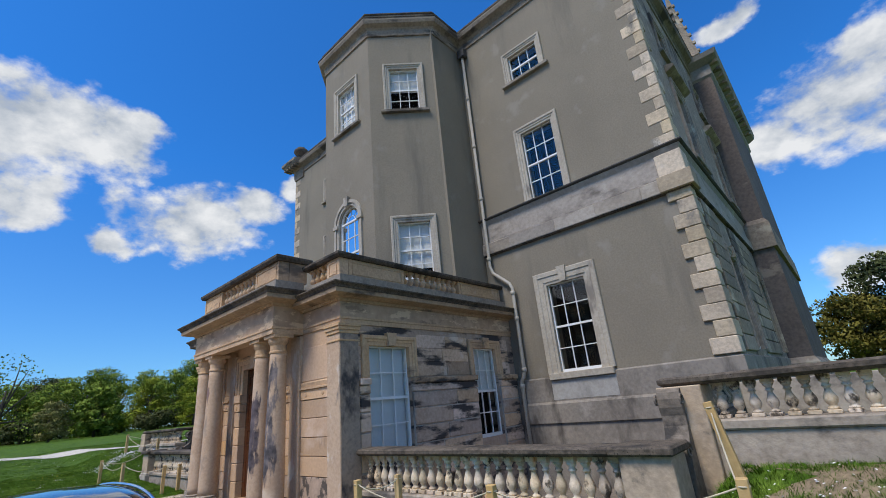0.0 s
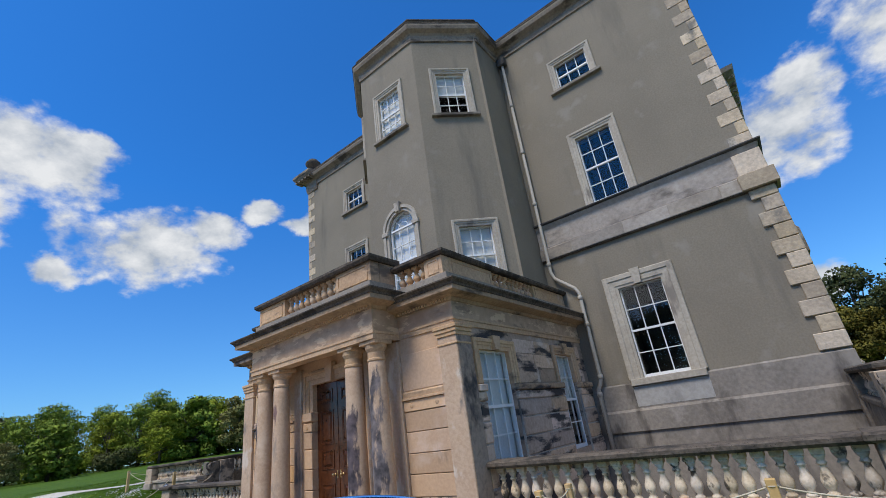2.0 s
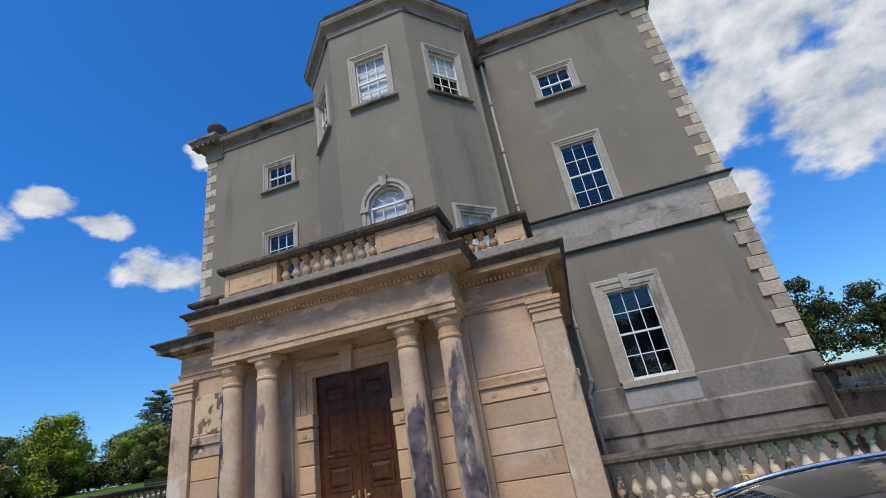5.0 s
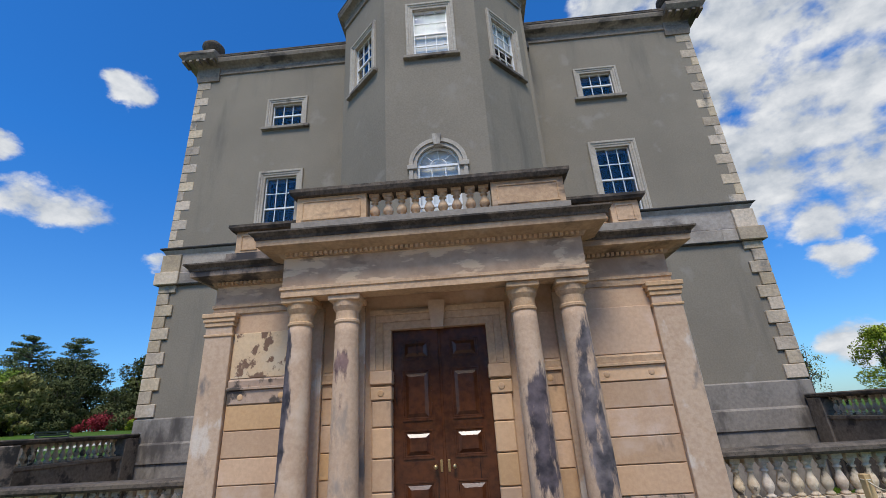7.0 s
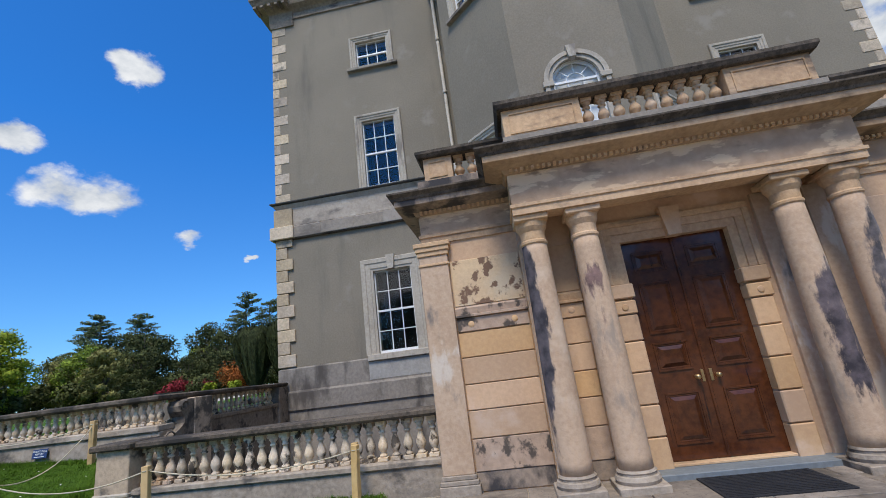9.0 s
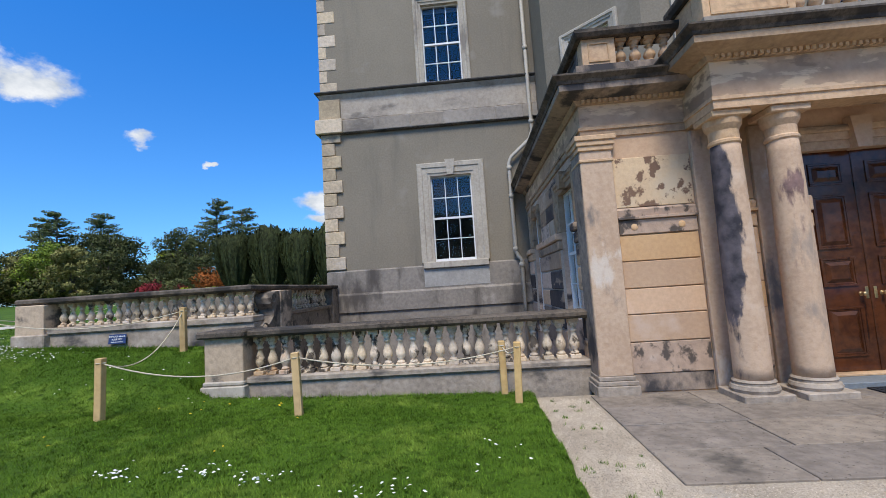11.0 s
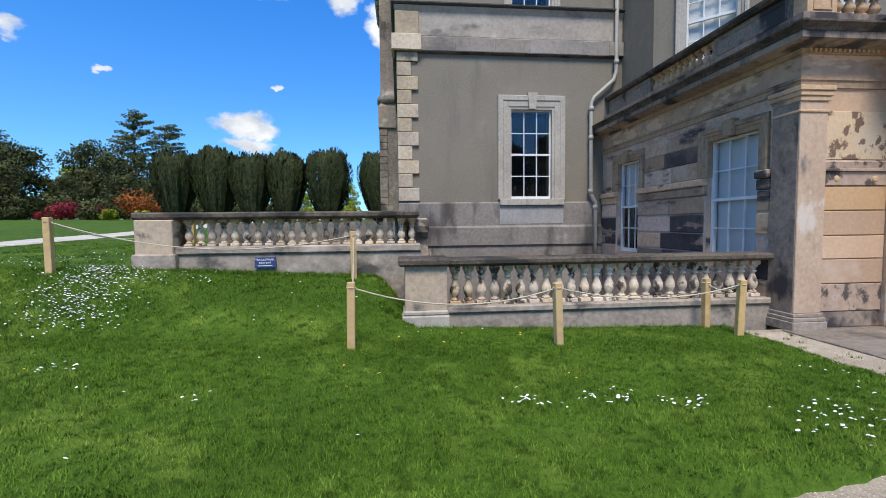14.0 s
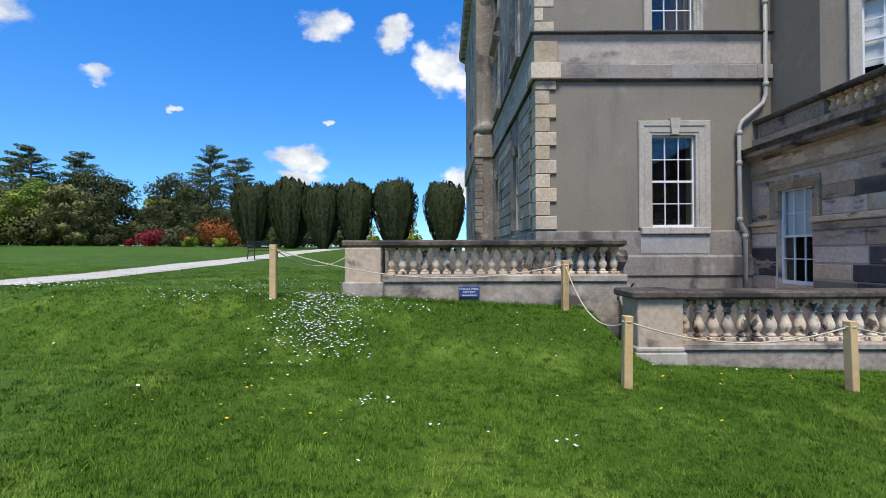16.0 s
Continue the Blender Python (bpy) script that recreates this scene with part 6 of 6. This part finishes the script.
def leaves(blobs, size, seed, flat=0.0):
    """Small leaf quads strewn over a set of blobs (x, y, z, rx, ry, rz, count), thickest near their skins."""
    r = np.random.RandomState(seed)
    cos, nrs = [], []
    for x, y, z, rx, ry, rz, n in blobs:
        d = r.normal(size=(n, 3))
        d /= np.linalg.norm(d, axis=1)[:, None]
        rad = r.uniform(0.45, 1.0, n) ** 0.5 * (1 + 0.16 * np.sin(d[:, 0] * 7 + seed) * np.sin(d[:, 1] * 6) + 0.12 * np.sin(d[:, 2] * 9 + seed))
        c = d * rad[:, None] * np.array([rx, ry, rz]) + np.array([x, y, z])
        a = r.normal(size=(n, 3))
        a /= np.linalg.norm(a, axis=1)[:, None]
        a[:, 2] *= 1 - flat
        b = np.cross(a, r.normal(size=(n, 3)))
        b /= np.linalg.norm(b, axis=1)[:, None] + 1e-6
        q, nr = leaf_quads(c, a, b, size * r.uniform(0.55, 1.35, n)[:, None], d)
        cos.append(q), nrs.append(nr)
    co = np.concatenate(cos).reshape(-1, 3)
    return co, np.arange(len(co)).reshape(-1, 4), np.concatenate(nrs)


def yew_leaves(H, n, seed):
    """The upright sprays of a clipped yew: narrow foot, broad shoulders, a flat top of ragged shoots."""
    r = np.random.RandomState(seed)
    u, a = r.random(n) ** 0.9, r.uniform(0, 2 * math.pi, n)
    R = H * np.interp(u, [0, 0.08, 0.25, 0.5, 0.72, 0.88, 0.96, 1.0], [0.07, 0.12, 0.20, 0.275, 0.315, 0.305, 0.25, 0.13])
    ridge = 1 + 0.09 * np.sin(5 * a + 1.3) + 0.09 * np.sin(11 * a + 2 * u) + 0.05 * np.sin(23 * a)
    deep = r.random(n) ** 2.2 * 0.3
    R = R * ridge * (1 - deep)
    cap = r.random(n) < 0.16
    R[cap] = H * 0.29 * np.sqrt(r.random(cap.sum()))
    z = H * (0.03 + 0.95 * u)
    shoot = 0.5 * np.sin(9 * a) * np.sin(4 * a + 2 * R) + 0.3 * np.sin(2 * a + 1) + r.uniform(-0.3, 0.4, n)
    z[cap] = H * (1.0 - 0.09 * (R[cap] / (H * 0.29)) ** 3) + shoot[cap]
    c = np.stack([R * np.cos(a), R * np.sin(a), z], -1)
    out = np.stack([np.cos(a), np.sin(a), np.where(cap, 1.2, 0.15 + 0.7 * np.clip(u - 0.7, 0, 1))], -1)
    out /= np.linalg.norm(out, axis=1)[:, None]
    way = np.stack([0.28 * np.cos(a) + r.normal(0, 0.2, n), 0.28 * np.sin(a) + r.normal(0, 0.2, n), np.ones(n)], -1)
    side = np.cross(way, out + r.normal(0, 0.35, (n, 3)))
    side /= np.linalg.norm(side, axis=1)[:, None] + 1e-6
    q, nr = leaf_quads(c, way, side * 0.42, r.uniform(0.12, 0.26, n)[:, None], out)
    return q.reshape(-1, 3), np.arange(n * 4).reshape(-1, 4), nr


def grow(kind, leaf, height, seed, label, category="tree"):
    """A tree or shrub at the origin: trunk and limbs, and a crown of leaves."""
    r = random.Random(seed)
    t = thing({"yew": "yew_tree", "pine": "pine_tree", "shrub": "shrub", "bare": "budding_tree"}.get(kind, "tree"), label, category)
    blobs, limbs = [], []
    H = height
    if kind == "yew":
        limbs = [((0, 0, -0.3), (0.05, 0, H * 0.3), 0.32)]
    elif kind == "pine":
        for k in range(13):
            z = H * (0.36 + 0.62 * k / 12)
            reach = H * 0.25 * (1.15 - 0.75 * k / 12) * r.uniform(0.7, 1.15)
            for q in range(4):
                a = r.uniform(0, 6.28)
                e = (reach * math.cos(a), reach * math.sin(a), z + r.uniform(-0.3, 0.7))
                limbs.append(((0, 0, z - 0.8), e, 0.09))
                for w in (0.45, 0.75, 1.0):
                    blobs.append((e[0] * w, e[1] * w, z - 0.3 + (e[2] - z + 0.6) * w, H * 0.052, H * 0.052, H * 0.012, 48))
        size, flat = 0.2, 0.6
        limbs.append(((0, 0, -0.3), (0.2, 0.1, H * 0.97), 0.34))
    elif kind == "shrub":
        for k in range(16):
            a, w = r.uniform(0, 6.28), H * 0.5 * r.random() ** 0.5
            blobs.append((w * math.cos(a), w * math.sin(a), H * r.uniform(0.25, 0.75), H * 0.32, H * 0.32, H * 0.26, 120))
        size, flat = 0.10, 0.0
        limbs = [((0, 0, -0.2), (0, 0, H * 0.5), 0.08)]
    else:
        dense = kind == "dense"
        n = 64 if dense else 44
        for k in range(n):
            u = r.random()
            z = H * (0.06 + 0.84 * u) if dense else H * (0.13 + 0.8 * u)
            w = H * (0.40 if dense else 0.36) * math.sin(math.pi * (0.26 + 0.64 * u)) * r.random() ** 0.45
            a = r.uniform(0, 6.28)
            b = H * r.uniform(0.07, 0.13)
            blobs.append((w * math.cos(a), w * math.sin(a), z, b * 1.15, b * 1.15, b * 0.85, {"dense": 190, "bare": 28}.get(kind, 250)))
            if k % 3 == 0:
                limbs.append(((0, 0, H * 0.22 + z * 0.15), (w * math.cos(a), w * math.sin(a), z), 0.07 + 0.004 * H))
        size, flat = (0.16 if dense else 0.145), 0.0
        limbs.append(((0, 0, -0.3), (0.1, 0.05, H * 0.6), 0.03 * H))
    bm = bmesh.new()
    for a, b, rad in limbs:
        a, b = Vector(a), Vector(b)
        mid = a.lerp(b, 0.5) + Vector((r.uniform(-0.1, 0.1), r.uniform(-0.1, 0.1), 0.1)) * (b - a).length * 0.3
        tube(bm, [a, mid, b], [rad, rad * 0.7, rad * 0.25], 7)
    part("trunk", bm, BARK, t, "", True)
    co, fc, nr = yew_leaves(H, 20000, seed) if kind == "yew" else leaves(blobs, size, seed, flat)
    crown = stuff_mesh("crown", co, fc, LEAF[leaf], "", "")
    crown.data.normals_split_custom_set_from_vertices(nr)
    crown.parent = t
    return t


def plant(proto, spots, group):
    for i, (x, y, k) in enumerate(spots):
        m = pose(x, y, gz(x, y) - 0.1, 0, 0, (i * 77) % 360) @ Matrix.Diagonal((k * (0.94 + 0.12 * ((i * 37) % 10) / 10), k, k * (0.95 + 0.1 * ((i * 53) % 10) / 10), 1))
        if i == 0:
            proto.matrix_world = m
            proto["group"] = group
        else:
            o = copy_thing(proto, Matrix.Identity(4))
            o.matrix_basis = m


plant(grow("yew", "yew", 7.5, 11, "dark clipped columnar yew at the lawn's edge"), [(-45.6, 51, 1.0), (-41.3, 51.4, 1.04), (-37.3, 51, 0.93), (-33.6, 51.2, 0.95), (-28.9, 51, 1.04), (-22.9, 51.3, 1.0), (-17.6, 51, 1.0)], "row of clipped yews")
plant(grow("dense", "holm", 13, 21, "broad dark evergreen oak in the shrubbery"), [(-87, 77, 1.2), (-80, 72, 1.08), (-72, 79, 1.12), (-66, 77, 0.95), (-62, 70, 0.62), (-105, 12, 0.9), (-100, 48, 0.8), (-95, 70, 0.9), (-57, 80, 0.7), (-76, 66, 0.7), (-92, 82, 0.9), (-101, 84, 0.9), (-112, 70, 1.0), (-47, 84, 0.55), (-42, 86, 0.5), (-110, 30, 0.8), (-70, 70, 0.55), (-60, 77, 0.6), (-65, 86, 0.7), (-53, 78, 0.5)], "evergreen oaks")
plant(grow("pine", "pine", 21, 31, "tall open-crowned pine above the shrubbery"), [(-119, 96, 1.0), (-109, 90, 1.02), (-103, 96, 0.98), (-72, 91, 0.95), (-67, 92, 0.92)], "tall pines")
plant(grow("round", "green", 12.8, 41, "round-headed tree in fresh green leaf"), [(-90, 15, 0.85), (-108, 3, 1.0), (-112, 22, 1.0), (-96, 33, 0.95), (-118, -6, 1.1), (-94, 12, 0.75), (-98, 0, 0.8), (-104, -12, 0.9), (-90, 28, 0.8), (-86, 48, 0.8), (-80, 60, 0.8), (-102, 18, 0.8), (-106, 28, 0.9), (-100, 8, 0.7), (-112, -16, 1.0), (-98, 42, 0.9), (-92, 54, 0.85)], "fresh green trees")
plant(grow("round", "spring", 11.3, 51, "tree in yellow-green spring leaf"), [(-83.5, 28.6, 0.72), (-76.5, 44.5, 0.95), (-98, 26, 0.8), (-92, 41, 0.85), (-104, 37, 1.0), (-38, 76, 0.6), (-30, 80, 0.55), (-82, 90, 1.0), (-55, 92, 0.8), (-120, 12, 0.9), (44, 62, 0.8)], "spring-leaf trees")
plant(grow("bare", "olive", 11, 61, "thinly leaved budding tree at the wood's edge"), [(-95, 60, 0.95), (-88, 64, 0.9), (-86, 36, 0.8), (-94, 20, 0.6), (25, 50, 0.55), (-52, 90, 0.9)], "budding trees")
plant(grow("dense", "green", 7.2, 63, "broad rounded green tree at the lawn's edge"), [(-79, 14.6, 1.0), (-83, 33.6, 1.4)], "broad green trees")
plant(grow("bare", "green", 12, 65, "tall open tree with bare limbs above the wood"), [(-84, 5.2, 1.05), (-94, 52, 1.0)], "open-crowned trees")
plant(grow("round", "olive", 9.5, 67, "olive-brown tree just breaking into leaf"), [(-79, 38.5, 1.0), (-78, 9.8, 0.55), (-88, 64, 0.9), (-72, 56, 0.85)], "olive-brown trees")
plant(grow("shrub", "red", 2.6, 71, "azalea bush in crimson bloom", "shrub"), [(-64.2, 60, 1.15), (-60.6, 61, 0.85), (-66.4, 60, 0.5)], "crimson azaleas")
plant(grow("shrub", "rust", 3.6, 81, "rust-leaved maple bush by the lawn", "shrub"), [(-55.4, 62, 1.35), (-53.4, 61.4, 0.9)], "rust maples")
plant(grow("shrub", "holm", 2.0, 91, "low rounded dark evergreen shrub", "shrub"), [(-68.5, 58, 1.0), (-60.5, 60, 1.0), (-42, 56, 0.8), (-98, 12, 1.4), (-95, 8, 1.6), (-102, -2, 1.5), (-84, 22, 1.2), (-90, 24, 1.5), (-93, 30, 2.2), (-96, 16, 2.4), (-90, 36, 2.0), (-88, 8, 1.6), (-100, 4, 2.4), (-86, 42, 2.0), (-82, 50, 2.2), (-76, 56, 2.0), (-104, -8, 2.4), (-72, 62, 1.8), (-90, 60, 2.4), (-98, 66, 2.6), (-46, 60, 1.4), (-37, 62, 1.4), (-51, 63, 1.5), (-58.5, 66, 1.7), (-63, 66, 1.7), (-67, 66, 1.8), (-74, 74, 2.2), (-79, 76, 2.3), (-70, 75, 2.0), (-65, 73, 2.0), (-60, 73, 2.0), (-55, 74, 1.9), (-50, 74, 1.9), (-45, 72, 1.8), (-84, 70, 2.3), (-89, 72, 2.4), (-94, 76, 2.4), (-40, 74, 1.8), (-100, 78, 2.6), (-78, 47, 1.8), (-81, 43, 1.7), (-85, 24, 1.6)], "evergreen shrubs")
plant(grow("shrub", "spring", 1.8, 95, "low shrub in yellow-green leaf", "shrub"), [(-57.5, 59, 0.9), (-53, 58, 0.8), (-33, 60, 1.1), (-27.5, 62, 1.2), (-92, 10, 1.3), (-89, 20, 1.8), (-94, 5, 2.0), (-87, 30, 2.0), (-96, 36, 2.4), (-84, 38, 1.8), (-97, -4, 2.2)], "spring shrubs")
plant(grow("dense", "gold", 9.5, 99, "golden conifer behind the terrace"), [(0.9, 62, 0.95), (4.2, 66, 0.8)], "conifers")
plant(grow("dense", "holm", 12, 103, "dark wooded hillside tree"), [(8, 68, 0.85), (15, 60, 1.0), (11, 57, 0.85), (21, 64, 1.0), (28, 62, 0.8), (5, 74, 1.1), (13, 74, 1.15), (24, 78, 1.1), (36, 70, 0.7)], "hillside trees")
# trees out of view, added so that the lower panes reflect dark
plant(grow("round", "holm", 15, 107, "tall dark tree, unseen, for the panes to reflect"), [(-40, -46, 1.0), (-30, -50, 1.1), (-20, -47, 0.95), (-10, -52, 1.1), (0, -48, 1.0), (10, -50, 1.05), (20, -46, 0.9), (-52, -44, 0.9), (32, -42, 0.9), (-35, -40, 0.9), (-25, -41, 0.95), (-15, -40, 0.9), (-5, -41, 0.95), (5, -40, 0.9), (15, -41, 0.9)], "trees across the drive")

# ---- grass and flowers ----
def blades(n, x0, x1, y0, y1, seed, hmin, hmax, width, bare=False):
    r = np.random.RandomState(seed)
    px, py = r.uniform(x0, x1, n), r.uniform(y0, y1, n)
    keep = turf_mask(px, py) > 0.32
    if bare:
        cx, cy, cr = r.uniform(x0, x1, 70), r.uniform(y0, y1, 70), r.uniform(0.008, 0.05, 70)
        keep = ~keep & (np.hypot(px[:, None] - cx, py[:, None] - cy) < cr * r.uniform(0.3, 1.2, (n, 1))).any(1)
    px, py = px[keep], py[keep]
    n = len(px)
    z = ground_height(px, py) - 0.004 if not bare else np.full(n, -0.122)
    h = r.uniform(hmin, hmax, n) * (0.9 + 0.22 * np.sin(px * 1.9 + 1) * np.sin(py * 2.3) + 0.35 * np.sin(px * 23 + 3 * np.sin(py * 9)) * np.sin(py * 27 + 2 * np.sin(px * 11)))
    h = np.maximum(h, hmin * 0.7)
    a, lean = r.uniform(0, 6.28, n), r.uniform(0.2, 0.9, n)
    w = width * r.uniform(0.7, 1.4, n)
    dx, dy = np.cos(a), np.sin(a)
    b0 = np.stack([px - dy * w, py + dx * w, z], -1)
    b1 = np.stack([px + dy * w, py - dx * w, z], -1)
    tip = np.stack([px + dx * h * lean, py + dy * h * lean, z + h], -1)
    return np.stack([b0, b1, tip], 1).reshape(-1, 3), np.arange(n * 3).reshape(-1, 3)


def tufts(n, each, x0, x1, y0, y1, seed, hmin, hmax, width):
    """Coarser grass standing in small tufts."""
    r = np.random.RandomState(seed)
    cx, cy = r.uniform(x0, x1, n), r.uniform(y0, y1, n)
    spread_r = r.uniform(0.02, 0.07, n)
    px = (cx[:, None] + r.normal(0, 1, (n, each)) * spread_r[:, None]).ravel()
    py = (cy[:, None] + r.normal(0, 1, (n, each)) * spread_r[:, None]).ravel()
    tall = np.repeat(r.uniform(0.6, 1.3, n), each)
    way = np.repeat(r.uniform(0, 6.28, n), each) + r.normal(0, 0.7, n * each)
    keep = turf_mask(px, py) > 0.6
    px, py, tall, way = px[keep], py[keep], tall[keep], way[keep]
    n = len(px)
    z, h = ground_height(px, py) - 0.004, r.uniform(hmin, hmax, n) * tall
    lean, w = r.uniform(0.4, 1.5, n), width * r.uniform(0.7, 1.4, n)
    dx, dy = np.cos(way), np.sin(way)
    b0 = np.stack([px - dy * w, py + dx * w, z], -1)
    b1 = np.stack([px + dy * w, py - dx * w, z], -1)
    tip = np.stack([px + dx * h * lean, py + dy * h * lean, z + h], -1)
    return np.stack([b0, b1, tip], 1).reshape(-1, 3), None


sets = [tufts(9000, 16, -27, -15.6, 0.2, 6.3, 21, 0.018, 0.040, 0.0032), tufts(2500, 14, -36, -25, 0.5, 12, 22, 0.022, 0.048, 0.0045), tufts(1500, 14, -2.2, 2.5, 4.6, 6.4, 23, 0.03, 0.07, 0.004), blades(420000, -26, -15.6, -1.0, 4.6, 1, 0.016, 0.036, 0.0022), blades(150000, -29, -15.6, 4.0, 6.4, 2, 0.018, 0.038, 0.0026), blades(150000, -42, -22, -2, 14, 3, 0.02, 0.045, 0.004), blades(30000, -7, 3, 2, 6.2, 4, 0.02, 0.05, 0.004),
        blades(7000, -21, -15.6, 5.3, 5.5, 6, 0.03, 0.08, 0.003), blades(7000, -25, -20.6, 6.1, 6.38, 7, 0.03, 0.09, 0.003), blades(26000, A - 4.9, A - 3.95, 1.6, 5.1, 8, 0.015, 0.045, 0.003, True), blades(60000, -20.5, -15.6, -0.9, 2.2, 9, 0.012, 0.04, 0.003, True)]
co = np.concatenate([s[0] for s in sets])
stuff_mesh("grass", co, np.arange(len(co)).reshape(-1, 3), BLADE, "short mown lawn grass blades", "grass")


def flowers(name, patches, size, lift, material, label, seed):
    r = np.random.RandomState(seed)
    co, fc = [], []
    for x, y, sx, sy, n in patches:
        px, py = r.normal(x, sx, n), r.normal(y, sy, n)
        ok = turf_mask(px, py) > 0.7
        for a, b in zip(px[ok], py[ok]):
            z = float(lawn_height(a, b)) + lift * r.uniform(0.7, 1.3)
            s, tx, ty = size * r.uniform(0.7, 1.2), r.uniform(-0.4, 0.4), r.uniform(-0.6, 0.2)
            k = len(co)
            co.append((a, b, z + s * 0.5))
            for q in range(8):
                ang = q * math.pi / 4
                rr = s * (1.0 if q % 2 == 0 else 0.72)
                co.append((a + rr * math.cos(ang), b + rr * math.sin(ang), z + tx * rr * math.cos(ang) + ty * rr * math.sin(ang)))
            fc += [(k, k + 1 + q, k + 1 + (q + 1) % 8) for q in range(8)]
    stuff_mesh(name, co, fc, material, label, "flowers")


PETAL = surface("daisy_petals", (0.86, 0.86, 0.84), (0.74, 0.74, 0.73), 0.7, 3, 30, 0.0)
YELLOW = surface("dandelion_petals", (0.78, 0.56, 0.03), (0.66, 0.44, 0.02), 0.7, 3, 30, 0.0)
DAISY = [(-24.9, 5.7, 0.34, 0.32, 400), (-24.75, 5.1, 0.34, 0.22, 200), (-24.1, 5.85, 0.4, 0.12, 40), (-26.9, 5.9, 0.4, 0.15, 40), (-30.1, 7.4, 0.7, 0.3, 70), (-31.4, 8.0, 0.7, 0.4, 90), (-19.65, 2.65, 0.16, 0.08, 22), (-19.02, 2.72, 0.16, 0.08, 22), (-18.4, 2.6, 0.15, 0.07, 22),
         (-17.4, 2.3, 0.25, 0.12, 24), (-17.25, 2.0, 0.3, 0.12, 26), (-23.8, 3.5, 0.12, 0.08, 14), (-22.3, 2.8, 0.1, 0.08, 5), (-21.5, 5.4, 0.9, 0.5, 16), (-16.5, 3.0, 0.3, 0.3, 10), (-23, 4, 1.5, 1.2, 14), (-26, 7.5, 0.8, 0.8, 70), (0.2, 5.5, 0.8, 0.35, 220), (-33, 3, 3, 2.5, 120)]
flowers("daisies", DAISY, 0.0165, 0.042, PETAL, "white lawn daisies in drifts", 12)
flowers("dandelions", [(-25.2, 3.2, 0.5, 0.3, 16), (-24.3, 2.9, 0.4, 0.3, 8), (-19.5, 4.8, 0.8, 0.3, 8), (-20, 3.6, 1.2, 0.6, 6)], 0.017, 0.05, YELLOW, "yellow dandelion heads in the lawn", 13)
